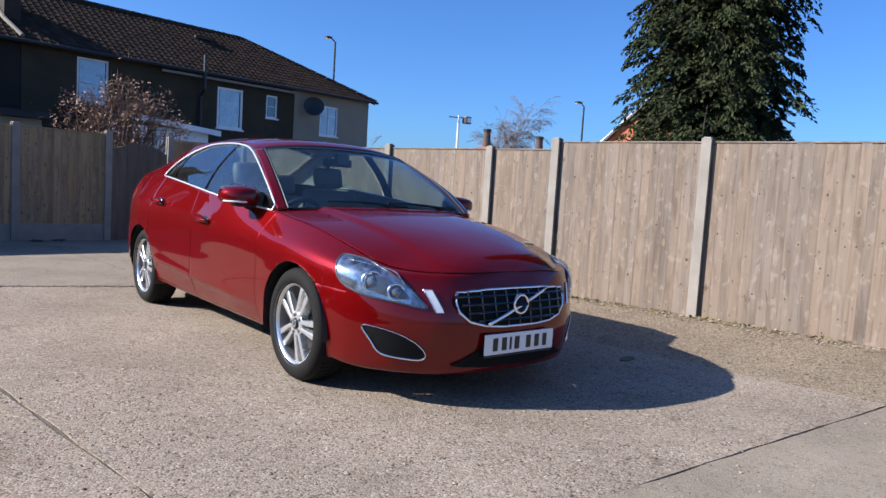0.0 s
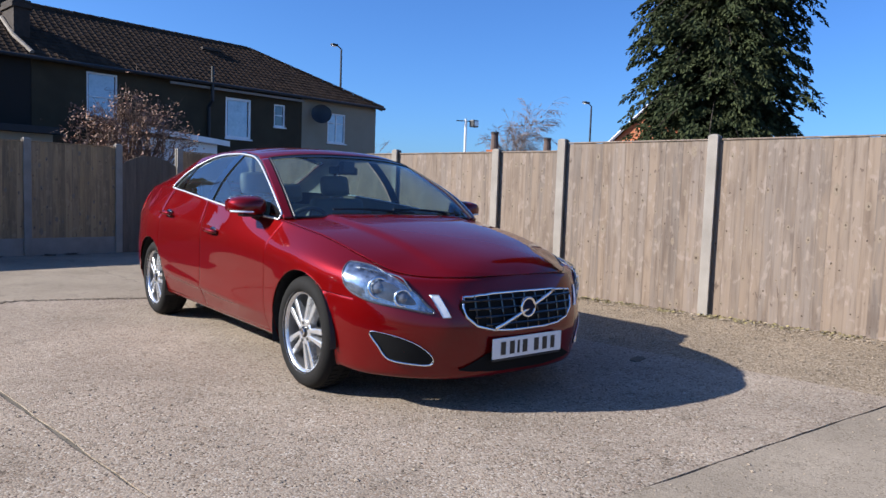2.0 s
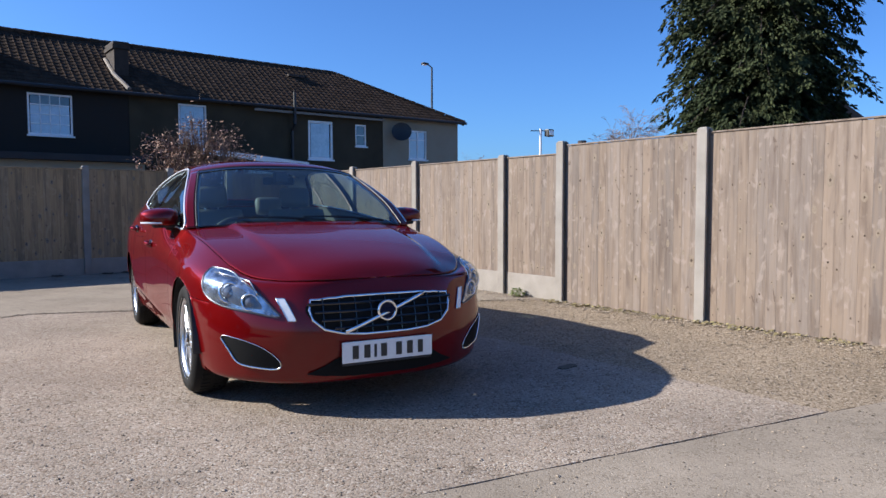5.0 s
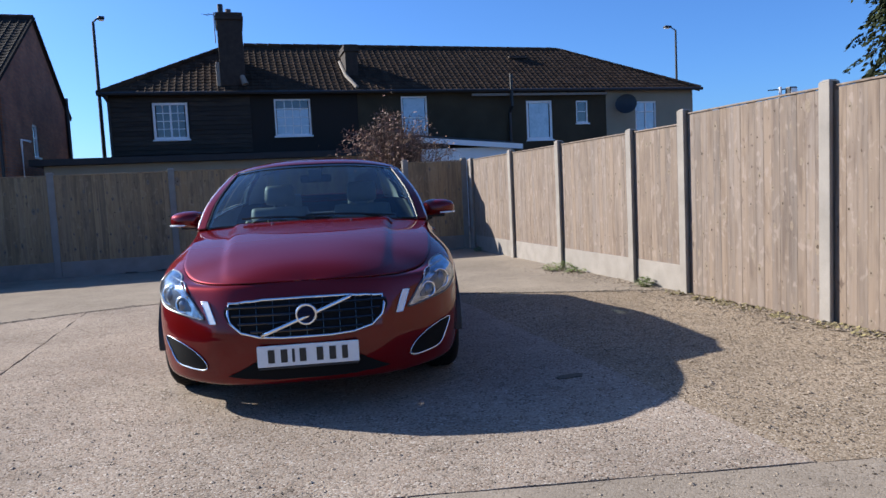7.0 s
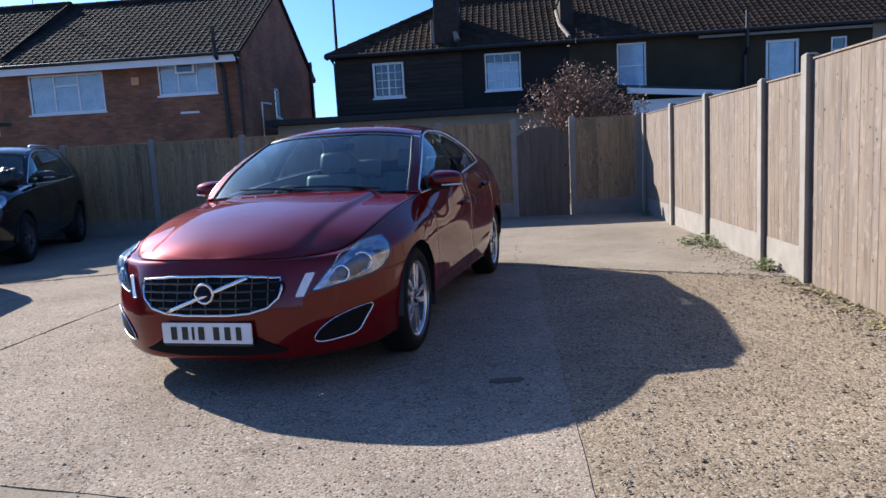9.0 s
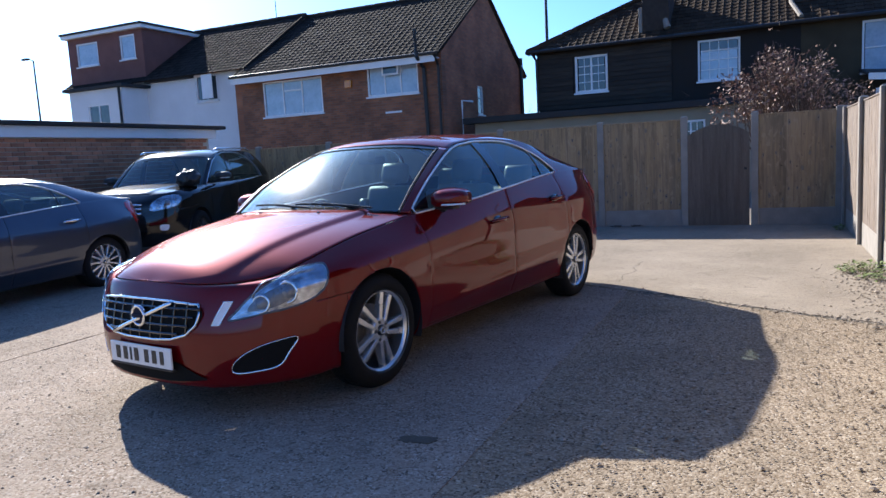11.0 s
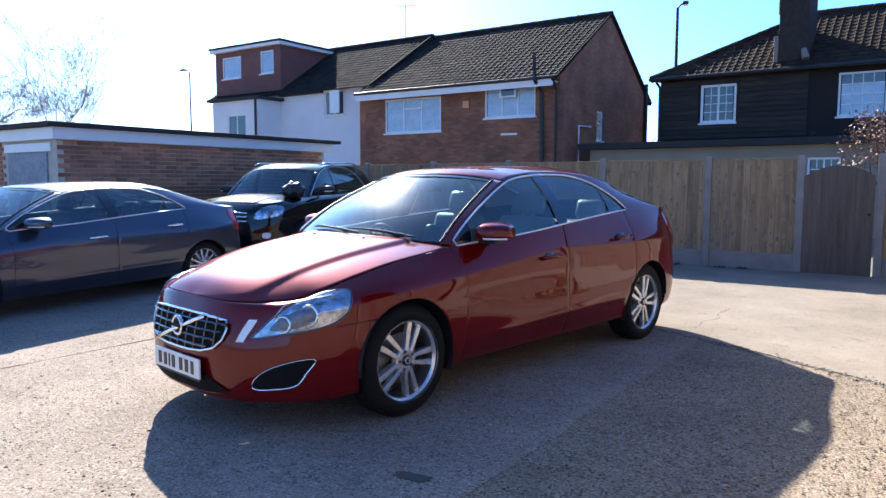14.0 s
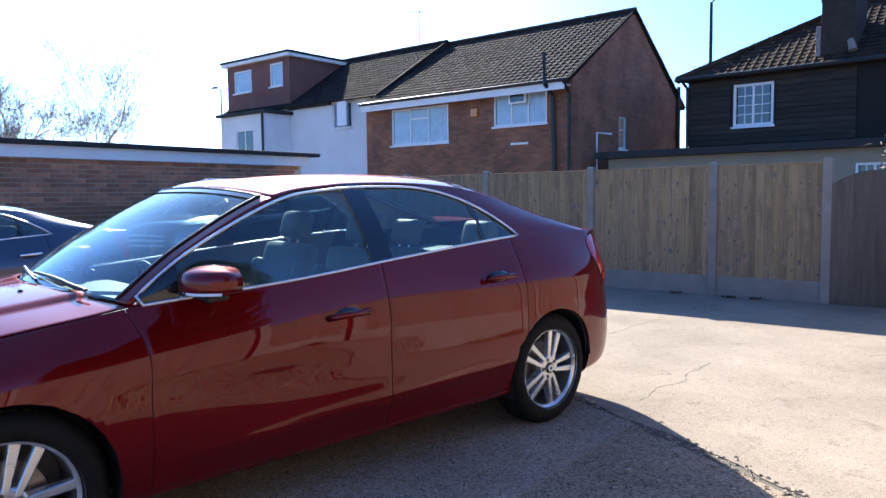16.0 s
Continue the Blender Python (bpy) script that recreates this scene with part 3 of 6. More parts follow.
def tuft(at, radius, height, count, mat, label, seed, name="weed", category="weed"):
    r = random.Random(seed)
    verts, faces = [], []
    for _ in range(count):
        a, d = r.uniform(0, 6.3), radius * math.sqrt(r.random())
        x, y = d * math.cos(a), d * math.sin(a)
        h = height * r.uniform(.25, 1) * (1 - .55 * d / radius)
        l, w, t = r.uniform(.02, .045), r.uniform(.008, .018), r.uniform(0, 6.3)
        c = Vector((x, y, h))
        u = Vector((math.cos(t), math.sin(t), r.uniform(-.3, .6))) * l
        v = Vector((-math.sin(t), math.cos(t), r.uniform(-.2, .2))) * w
        k = len(verts)
        verts += [c - u * .2, c + u * .4 + v, c + u, c + u * .4 - v]
        faces.append((k, k + 1, k + 2, k + 3))
        if r.random() < .3:
            k = len(verts)
            verts += [Vector((x * .7, y * .7, 0)), Vector((x * .7 + .004, y * .7, 0)), c]
            faces.append((k, k + 1, k + 2))
    ob = tagged(mesh_object(name, verts, faces, mat), label, category)
    ob.location = (at[0], at[1], at[2] - .02)
    return ob


tuft((3.44, 2.75, 0), .24, .13, 260, weed_green, "low green weed growing at the fence foot", 1)
tuft((3.46, 2.35, 0), .14, .07, 90, weed_green, "low green weed growing at the fence foot", 2)
tuft((3.50, .78, 0), .10, .14, 150, weed_green, "bright green weed clump by a concrete post", 3)
tuft((3.50, 6.3, 0), .07, .10, 80, weed_green, "small green weed at the fence corner", 6)
r = random.Random(4)
bm = bmesh.new()
add_prism(bm, [(1.16 + (.085 + r.uniform(-.015, .02)) * math.cos(a) + .03 * math.sin(a), -2.16 + (.045 + r.uniform(-.01, .012)) * math.sin(a)) for a in np.linspace(0, 2 * math.pi, 19)[:-1]], .005, Matrix.Translation((0, 0, -.0205)))
part("dirt_patch", bm, crack_dirt, ground, "flat dark patch of dirt")
for i, y in enumerate((.2, -.25, -.55, -.85, -1.3, -1.75, -2.1, -2.45, -2.9)):
    tuft((3.555, y, 0), .17, .006, 120, moss_green, "thin patch of olive moss along the fence", 10 + i, "moss", "moss")


# ---- fences ----
def post(at, height, turn=0):
    p = thing("fence_post", "weathered grey concrete slotted fence post", "fence post", "fence posts", at=pose(*at, 0, 0, turn))
    bm = bmesh.new()
    add_box(bm, -.052, .052, -.05, -.018, -.06, height, .006)
    add_box(bm, -.052, .052, .018, .05, -.06, height, .006)
    add_box(bm, -.024, .024, -.02, .02, -.06, height - .002)
    part("shaft", bm, post_concrete, p)
    bm = bmesh.new()
    v = [bm.verts.new(q) for q in ((-.052, -.05, height), (.052, -.05, height), (.052, .05, height), (-.052, .05, height), (-.03, -.03, height + .018), (.03, -.03, height + .018), (.03, .03, height + .018), (-.03, .03, height + .018))]
    for f in ((0, 1, 5, 4), (1, 2, 6, 5), (2, 3, 7, 6), (3, 0, 4, 7), (4, 5, 6, 7)):
        bm.faces.new([v[i] for i in f])
    part("weathered_top", bm, post_concrete, p)
    return p


board_meshes = {}


def board_mesh(width, height, kind, mat):
    """A feather-edged board with a slightly uneven top, shared between like boards."""
    key = (round(width, 3), round(height, 2), kind, mat.name)
    if key not in board_meshes:
        r = random.Random(kind * 31 + int(height * 100))
        me = bpy.data.meshes.new("board")
        top = height + r.uniform(-.006, .004)
        lean = r.uniform(-.003, .003)
        v = [(0, 0, 0), (width, 0, 0), (width, -.0066, 0), (0, -.0054, 0), (lean, 0, top), (width + lean, 0, top - .002), (width + lean, -.0066, top - .002), (lean, -.0054, top)]
        me.from_pydata(v, [], [(0, 3, 2, 1), (4, 5, 6, 7), (3, 7, 6, 2), (0, 1, 5, 4), (0, 4, 7, 3), (1, 2, 6, 5)])
        me.materials.append(mat)
        board_meshes[key] = me
    return board_meshes[key]


def panel(at, turn, length, low, top, seed, gravel=True, label="weathered brown closeboard timber fence panel", mat=None):
    """Upright overlapping boards on rails, over a concrete gravel board. Local x runs along the panel, -y is its face."""
    p = thing("timber_fence", label, "fence", "fence bays", at=pose(*at, 0, 0, turn))
    r = random.Random(seed)
    mat = mat or board_wood
    if gravel:
        part("gravel_board", box(.0, length, -.012, .028, -.06, low, .004), post_concrete, p, "grey concrete gravel board")
    count = max(3, round(length / .094))
    pitch = length / count
    for i in range(count):
        b = new("board", board_mesh(pitch + .010, top - low, r.randrange(4), mat))
        b.parent = p
        b.location = (i * pitch - .004, -.001 - .0012 * r.random(), low)
    for z in (low + .22, (low + top) / 2, top - .22):
        part("rail", box(0, length, .002, .045, z - .035, z + .035), mat, p)
    part("capping", box(0, length, -.02, .02, top + .001, top + .016, .003), mat, p)
    # dark knots, each in a paler ring of grain, a few to a board
    for i in range(count):
        z = low + r.uniform(.05, .35)
        while z < top - .08:
            s = r.uniform(.005, .011) * (1.5 if r.random() < .12 else 1)
            f = r.uniform(.25, .75)
            x, y = (i + f) * pitch - .004, -.0022 - .0054 - .0012 * f - .0006
            lie = Matrix.Translation((x, y, z)) @ Matrix.Rotation(-math.atan2(.0012, pitch), 4, "Z")
            for name, mat_k, k, off in (("knot_ring", ring_wood, r.uniform(2.0, 3.2), 0), ("knot", knot_wood, 1, -.0006)):
                bm = bmesh.new()
                bmesh.ops.create_circle(bm, cap_ends=True, segments=9, radius=1)
                for v in bm.verts:
                    v.co *= r.uniform(.8, 1.15)
                bmesh.ops.transform(bm, matrix=lie @ Matrix.Translation((0, off, 0)) @ Matrix.Diagonal((s * k * .8, 1, s * k * (1.5 if k > 1 else 1), 1)) @ Matrix.Rotation(radians(90), 4, "X"), verts=bm.verts)
                if r.random() < (.5 if k > 1 else .8):
                    part(name, bm, mat_k, p)
                else:
                    bm.free()
            z += r.uniform(.22, .75)
    return p


RIGHT = [(-9.1, 1.76), (-7.25, 1.76), (-5.40, 1.76), (-3.50, 1.77), (-1.62, 1.785), (.17, 1.785), (1.15, 1.685), (3.01, 1.705), (4.78, 1.70), (6.76, 1.68)]
for y, h in RIGHT:
    post((3.610, y, 0), h, 90)
for i, ((y0, _), (y1, _)) in enumerate(zip(RIGHT, RIGHT[1:])):
    tall = y1 < .5
    panel((3.62, y1 - .053, 0), -90, y1 - y0 - .106, -.03 if tall else .25, 1.745 if tall else 1.655, i, gravel=not tall)
BACK = [-8.75, -7.05, -5.32, -3.58, -1.71, .05, 1.38, 2.41, 3.56]
for x in BACK:
    post((x, 7.14, 0), 1.705)
for i, (x0, x1) in enumerate(zip(BACK, BACK[1:])):
    if x0 != 1.38:
        panel((x0 + .053, 7.13, 0), 0, x1 - x0 - .106, .24, 1.66, 40 + i, label="tan closeboard timber fence panel on a concrete base", mat=tan_board)

panel((3.62, 7.075, 0), -90, .26, .25, 1.655, 60)
for i, (x, y) in enumerate(((-2.45, 6.98), (-1.95, 7.02), (.30, 7.0), (.62, 7.03), (-.4, 7.03))):
    tuft((x, y, 0), .09, .03, 60, litter_brown, "dark dead leaves against the fence foot", 70 + i, "leaf_litter", "leaf litter")

gate = thing("garden_gate", "dark brown arched timber garden gate, closed", "gate", at=pose(1.428, 7.12, -.018))
for i in range(8):
    x = i * .1135
    t = (x + .055) / .91
    h = 1.42 + .16 * math.sin(math.pi * t) ** .8
    bm = bmesh.new()
    add_prism(bm, [(x + .0004, 0), (x + .1131, 0), (x + .1131, 1.42 + .16 * math.sin(math.pi * min(1, max(0, (x + .11) / .91))) ** .8), (x + .0004, 1.42 + .16 * max(0, math.sin(math.pi * (x + .001) / .91)) ** .8)], .02, Matrix.Rotation(radians(90), 4, "X"))
    part("board", bm, gate_wood, gate)
for z in (.25, 1.1):
    part("ledge", box(.02, .89, .001, .03, z, z + .1), gate_wood, gate)
part("latch", box(.83, .87, -.032, -.02, .86, .90, .004), pole_grey, gate, "small steel latch")


# ---- houses ----
def wall(parent, mat, x0, x1, z0, z1, y, openings=(), thick=.28, along="x", name="wall"):
    """An upright wall with its openings cut through; along y the face looks to +x."""
    z0 = z0 or -.12
    xs = sorted({x0, x1, *[v for o in openings for v in o[:2]]})
    zs = sorted({z0, z1, *[v for o in openings for v in o[2:]]})
    bm = bmesh.new()
    for a, b in zip(xs, xs[1:]):
        for c, d in zip(zs, zs[1:]):
            if not any(o[0] < (a + b) / 2 < o[1] and o[2] < (c + d) / 2 < o[3] for o in openings):
                if along == "x":
                    add_box(bm, a, b, y, y + thick, c, d)
                else:
                    add_box(bm, y - thick, y, a, b, c, d)
    bmesh.ops.remove_doubles(bm, verts=bm.verts, dist=.0005)
    return part(name, bm, mat, parent)


def window(parent, x0, x1, z0, z1, y, cols=2, rows=1, top_light=0.0, glass_mat=None, along="x", bead=.055, bars=0, sill=True, top_glass=None, label="white framed window"):
    """A framed window with panes; the frame stands a little back in the wall."""
    w = new("window")
    w.parent = parent
    tagged(w, label)
    glass_mat = glass_mat or pane_glass

    def bit(name, a, b, c, d, out, deep, mat, up=w):
        if along == "x":
            bm = box(a, b, y + out, y + out + deep, c, d, .004)
        else:
            bm = box(y - out - deep, y - out, a, b, c, d, .004)
        return part(name, bm, mat, up)
    bit("frame", x0, x1, z1 - bead, z1, .02, .06, white_upvc)
    bit("frame", x0, x1, z0, z0 + bead, .02, .06, white_upvc)
    bit("frame", x0, x0 + bead, z0 + bead, z1 - bead, .02, .06, white_upvc)
    bit("frame", x1 - bead, x1, z0 + bead, z1 - bead, .02, .06, white_upvc)
    iw = (x1 - x0 - 2 * bead)
    split = z1 - bead - top_light * (z1 - z0)
    for c in range(cols):
        a, b = x0 + bead + iw * c / cols, x0 + bead + iw * (c + 1) / cols
        if c:
            bit("mullion", a - bead * .4, a + bead * .4, z0 + bead, z1 - bead, .025, .05, white_upvc)
        a, b = a + bead * .4, b - bead * .4
        spans = [(z0 + bead, split - bead * .3), (split + bead * .3, z1 - bead)] if top_light else [(z0 + bead, z1 - bead)]
        for lo, hi in spans:
            bit("pane", a, b, lo, hi, .055, .012, top_glass if top_glass and lo > split else glass_mat)
        if top_light:
            bit("transom", a, b, split - bead * .3, split + bead * .3, .025, .05, white_upvc)
        for k in range(1, rows):
            z = z0 + bead + (split - z0 - bead) * k / rows
            bit("glazing_bar", a, b, z - .012, z + .012, .040, .02, white_upvc)
        for k in range(1, bars + 1):
            x = a + (b - a) * k / (bars + 1)
            bit("glazing_bar", x - .011, x + .011, z0 + bead, z1 - bead, .040, .02, white_upvc)
    if sill:
        bit("sill", x0 - .04, x1 + .04, z0 - .05, z0, -.06, .14, white_upvc)
    return w


def tile_slope(parent, a, b, c, d, mat, width=.21, course=.235, name="roof_tile"):
    """Curved interlocking tiles laid in courses on the slope a (eave start), b (eave end), c (ridge end), d (ridge start)."""
    a, b, c, d = (Vector(q) for q in (a, b, c, d))
    along = (b - a).normalized()
    foot = a + along * (d - a).dot(along)
    up = (d - foot)
    rise = up.length
    up.normalize()
    nrm = along.cross(up).normalized()
    if nrm.z < 0:
        nrm = -nrm
    verts, faces = [], []
    rows = int(rise / course) + 1
    prof = [(0, .006), (.18, .018), (.36, .006), (.62, .0), (.98, .003)]
    for r in range(rows):
        s0, s1 = r * course, min((r + 1) * course + .05, rise + .02)
        t = min(1, (r + .5) * course / rise)
        left, right = (d - a).dot(along) * t, (b - a).length + ((c - b).dot(along)) * t
        n0 = int(left / width)
        for k in range(n0, int(right / width) + 1):
            x0 = k * width
            if x0 + width * .5 < left or x0 + width * .5 > right:
                continue
            i0 = len(verts)
            for s, lift in ((s0, .022), (s1, .005)):
                for px, pz in prof:
                    verts.append(a + along * (x0 + px * width) + up * s + nrm * (pz + lift))
            for px, pz in prof:
                verts.append(a + along * (x0 + px * width) + up * s0 + nrm * (.004))
            for j in range(4):
                faces.append((i0 + j, i0 + j + 1, i0 + 6 + j, i0 + 5 + j))
                faces.append((i0 + j, i0 + 10 + j, i0 + 11 + j, i0 + j + 1))
    ob = mesh_object(name, verts, faces, mat)
    ob.parent = parent
    return tagged(ob, "courses of curved interlocking roof tiles", kind="stuff")


def ridge_line(parent, a, b, mat, name="ridge_tiles"):
    a, b = Vector(a), Vector(b)
    k = max(1, int((b - a).length / .42))
    bm = bmesh.new()
    for i in range(k):
        p, q = a + (b - a) * (i / k), a + (b - a) * ((i + .97) / k)
        add_tube(bm, [p, q], [.115, .105], sides=10)
    return part(name, bm, mat, parent)


def solid(parent, name, mat, verts, faces, label=""):
    ob = mesh_object(name, verts, faces, mat)
    ob.parent = parent
    return tagged(ob, label)


def chimney(parent, x0, x1, y0, y1, z0, z1, mat, pots=1):
    c = new("chimney")
    c.parent = parent
    bm = bmesh.new()
    add_box(bm, x0, x1, y0, y1, z0, z1, .015)
    part("chimney_body", bm, mat, c)
    part("band", box(x0 - .05, x1 + .05, y0 - .05, y1 + .05, z1 - .22, z1 - .10, .01), mat, c)
    part("capping", box(x0 - .03, x1 + .03, y0 - .03, y1 + .03, z1 - .098, z1 + .012, .03), mat, c)
    for k in range(pots):
        x = x0 + (x1 - x0) * (k + .5) / pots
        bm = bmesh.new()
        add_tube(bm, [(x, (y0 + y1) / 2, z1), (x, (y0 + y1) / 2, z1 + .28)], [.11, .085], sides=12)
        part("chimney_pot", bm, clay_pot, c)
    return c


def aerial(parent, base, height, turn=0.0, bars=5, mat=None):
    bm = bmesh.new()
    b = Vector(base)
    add_tube(bm, [b, b + Vector((0, 0, height))], .015, sides=6)
    d = Vector((math.cos(turn), math.sin(turn), .05))
    s = Vector((-d.y, d.x, 0))
    top = b + Vector((0, 0, height - .05))
    add_tube(bm, [top - d * .35, top + d * .35], .010, sides=5)
    for k in range(bars):
        q = top + d * (-.32 + .64 * k / (bars - 1))
        add_tube(bm, [q - s * .16, q + s * .16], .007, sides=5)
    return part("aerial", bm, mat or pole_grey, parent)


# long cottage row behind the back fence
row = thing("cottage_row", "long dark two-storey cottage row with tiled hipped roof", "house")
FACE, EAVE, RIDGE_Y, RIDGE_Z = 17.6, 4.50, 20.5, 6.50
black_w = [(-2.92, -1.90, 3.08, 4.20), (.71, 1.86, 3.10, 4.27)]
olive_w = [(4.86, 5.76, 2.95, 4.31), (9.37, 10.36, 2.74, 4.11), (11.30, 11.77, 3.29, 4.09)]
beige_w = [(13.70, 14.57, 2.90, 4.03)]
wall(row, black_render, -4.10, 3.40, 0, EAVE, FACE, black_w)
wall(row, olive_render, 3.40, 12.50, 0, EAVE, FACE - .02, olive_w)
wall(row, beige_render, 12.50, 16.15, 0, EAVE, FACE - .04, beige_w)
wall(row, black_render, FACE + .28, 23.4, 0, EAVE, -3.82, along="y", name="end_wall")
wall(row, beige_render, FACE + .26, 23.4, 0, EAVE, 16.15, along="y", name="end_wall")
wall(row, black_render, -3.8, 15.9, 0, EAVE, 23.1, name="back_wall")
for i in range(13):
    z = 2.62 + i * .145
    for x0, x1 in ((-4.12, -2.98), (-1.84, -.02)) if 3.0 < z < 4.14 else ((-4.12, -.02),):
        part("weatherboard", box(x0, x1, -.012, .012, 0, .152, m=Matrix.Translation((0, FACE - .034, z)) @ Matrix.Rotation(radians(-9), 4, "X")), black_boards, row)
window(row, *black_w[0], FACE, cols=2, rows=4, bars=1, glass_mat=pane_glass, bead=.075, label="white two-light window with glazing bars")
window(row, *black_w[1], FACE, cols=1, rows=3, bars=3, top_light=.22, glass_mat=net_pane, top_glass=pane_glass, label="white window with glazing bars and net curtain")
window(row, *olive_w[0], FACE - .02, cols=1, rows=1, top_light=.48, glass_mat=net_pane, label="white sash window")
window(row, *olive_w[1], FACE - .02, cols=1, glass_mat=net_pane, bead=.085, label="white framed window with pale blind")
window(row, *olive_w[2], FACE - .02, cols=1, top_light=.42, label="small white window")
window(row, *beige_w[0], FACE - .04, cols=2, top_light=.28, glass_mat=net_pane, label="white casement window, half hidden")
el, er, rl, rr = (-4.35, FACE - .25, EAVE - .05), (16.35, FACE - .25, EAVE - .05), (-.45, RIDGE_Y, RIDGE_Z), (12.0, RIDGE_Y, RIDGE_Z - .06)
bl, br_ = (-4.35, 23.65, EAVE - .05), (16.35, 23.65, EAVE - .05)
solid(row, "roof", slab_roof, [el, er, rr, rl, bl, br_], [(0, 1, 2, 3), (1, 5, 2), (5, 4, 3, 2), (4, 0, 3), (0, 4, 5, 1)])
tile_slope(row, el, er, rr, rl, roof_tile)
tile_slope(row, bl, el, rl, rl, roof_tile)
ridge_line(row, rl, rr, roof_tile)
ridge_line(row, el, rl, roof_tile, "hip_tiles")
ridge_line(row, er, rr, roof_tile, "hip_tiles")
part("gutter", tube([(-4.4, FACE - .30, EAVE - .06), (16.4, FACE - .30, EAVE - .06)], .055, sides=8), pipe_black, row)
part("fascia", box(7.3, 12.45, FACE - .26, FACE - .235, EAVE - .235, EAVE - .155), lead_grey, row, "weathered pale fascia board")
part("down_pipe", tube([(-4.2, FACE - .30, EAVE - .10), (-4.12, FACE - .10, EAVE - .3), (-4.12, FACE - .08, 2.4)], .04, sides=8), pipe_black, row)
part("soil_pipe", tube([(8.72, FACE - .32, 5.0), (8.72, FACE - .32, 3.9), (8.72, FACE - .10, 3.7), (8.72, FACE - .10, 1.0)], .055, sides=8), pipe_black, row)
c1 = chimney(row, -.86, -.10, 17.75, 19.25, 4.45, 6.98, chimney_brick, pots=1)
# shoulder in a paler colour, painting the sunlit left side of the dark stack
part("shoulder", box(-.98, -.862, 17.72, 18.42, 4.7, 5.45, .03), lead_grey, c1)
part("lead_apron", tube([(-.12, 17.62, 4.74), (-.20, 17.70, 5.02)], [.10, .07], sides=8), lead_grey, c1, "grey lead apron at the stack foot")
part("cowl", tube([(-.72, 18.08, 6.98), (-.72, 18.08, 7.30)], .085, sides=10), pole_grey, c1, "steel chimney cowl")
aerial(c1, (-.93, 18.08, 6.1), .95, 2.6, 4)
c2 = chimney(row, 3.20, 3.62, 18.35, 19.35, 4.85, 6.15, chimney_brick, pots=0)
# pale tube added up the slope to imitate the stack's sunlit left side
part("flashing", tube([(3.14, 19.2, 5.72), (3.18, 18.3, 5.12), (3.40, 17.5, 4.60)], .065, sides=8), lead_grey, c2, "pale strip up the slope imitating the sunlit chimney side")
part("roof_light", box(9.6, 10.3, 19.55, 19.85, 5.95, 6.05, .02), slab_roof, row, "small raised roof vent")
dish = new("satellite_dish")
dish.parent = row
tagged(dish, "dark round satellite dish")
bm = lathe([(.0, 0), (.18, .02), (.32, .07), (.38, .11)], 24, m=Matrix.Translation((13.1, FACE - .42, 3.86)) @ Matrix.Rotation(radians(-125), 4, "Z") @ Matrix.Rotation(radians(-20), 4, "Y"))
part("reflector", bm, black_plastic, dish, smooth=True)
part("bracket", tube([(13.1, FACE - .02, 3.75), (13.1, FACE - .35, 3.8)], .02, sides=6), pole_grey, dish)
# ground-floor additions of the row
low = thing("rear_extension", "low flat-roofed rear extension with beige wall", "extension")
wall(low, beige_render, -5.6, 3.3, 0, 2.28, 15.7, [(.30, 1.05, 1.35, 1.95)], thick=.2)
wall(low, beige_render, 15.9, 17.55, 0, 2.28, 3.3, along="y", name="side_wall", thick=.2)
part("flat_roof", box(-5.9, 3.45, 15.45, 17.57, 2.285, 2.46, .01), felt_black, low, "black felt flat roof")
window(low, .30, 1.05, 1.35, 1.95, 15.7, cols=2, bars=1, rows=2, label="small white window")
lean = thing("lean_to", "white fronted lean-to with dark sloping roof", "lean-to")
wall(lean, white_upvc, 5.0, 8.0, 0, 2.42, 15.7, thick=.15)
solid(lean, "roof", felt_black, [(4.8, 15.5, 2.80), (8.3, 15.5, 2.50), (8.3, 17.5, 2.75), (4.8, 17.5, 3.05), (4.8, 15.5, 2.72), (8.3, 15.5, 2.42), (8.3, 17.5, 2.67), (4.8, 17.5, 2.97)], [(0, 1, 2, 3), (4, 7, 6, 5), (0, 4, 5, 1), (1, 5, 6, 2), (2, 6, 7, 3), (3, 7, 4, 0)])
solid(lean, "fascia", white_upvc, [(4.8, 15.46, 2.78), (8.3, 15.46, 2.48), (8.3, 15.49, 2.48), (4.8, 15.49, 2.78), (4.8, 15.46, 2.62), (8.3, 15.46, 2.32), (8.3, 15.49, 2.32), (4.8, 15.49, 2.62)], [(0, 1, 2, 3), (4, 7, 6, 5), (0, 4, 5, 1), (1, 5, 6, 2), (2, 6, 7, 3), (3, 7, 4, 0)], "white fascia board")

# brick house with its gable end
brick = thing("brick_house", "red-brown brick house with gable end and dark tiles", "house")
BW = [(-12.86, -10.50, 2.98, 4.13), (-8.82, -7.04, 3.31, 4.24)]
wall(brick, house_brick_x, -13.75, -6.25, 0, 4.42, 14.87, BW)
gw = [(17.70, 18.22, 2.68, 3.64)]
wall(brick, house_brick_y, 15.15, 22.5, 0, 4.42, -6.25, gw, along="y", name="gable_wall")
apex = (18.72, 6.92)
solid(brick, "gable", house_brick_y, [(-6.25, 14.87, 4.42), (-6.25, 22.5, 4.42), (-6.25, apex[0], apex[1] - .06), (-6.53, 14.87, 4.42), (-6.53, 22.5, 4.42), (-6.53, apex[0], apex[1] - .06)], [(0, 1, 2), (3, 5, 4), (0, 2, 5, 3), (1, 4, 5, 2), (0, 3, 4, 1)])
ea, eb, ec, ed = (-13.9, 14.55, 4.36), (-6.17, 14.55, 4.36), (-6.17, apex[0], apex[1]), (-13.9, apex[0], apex[1])
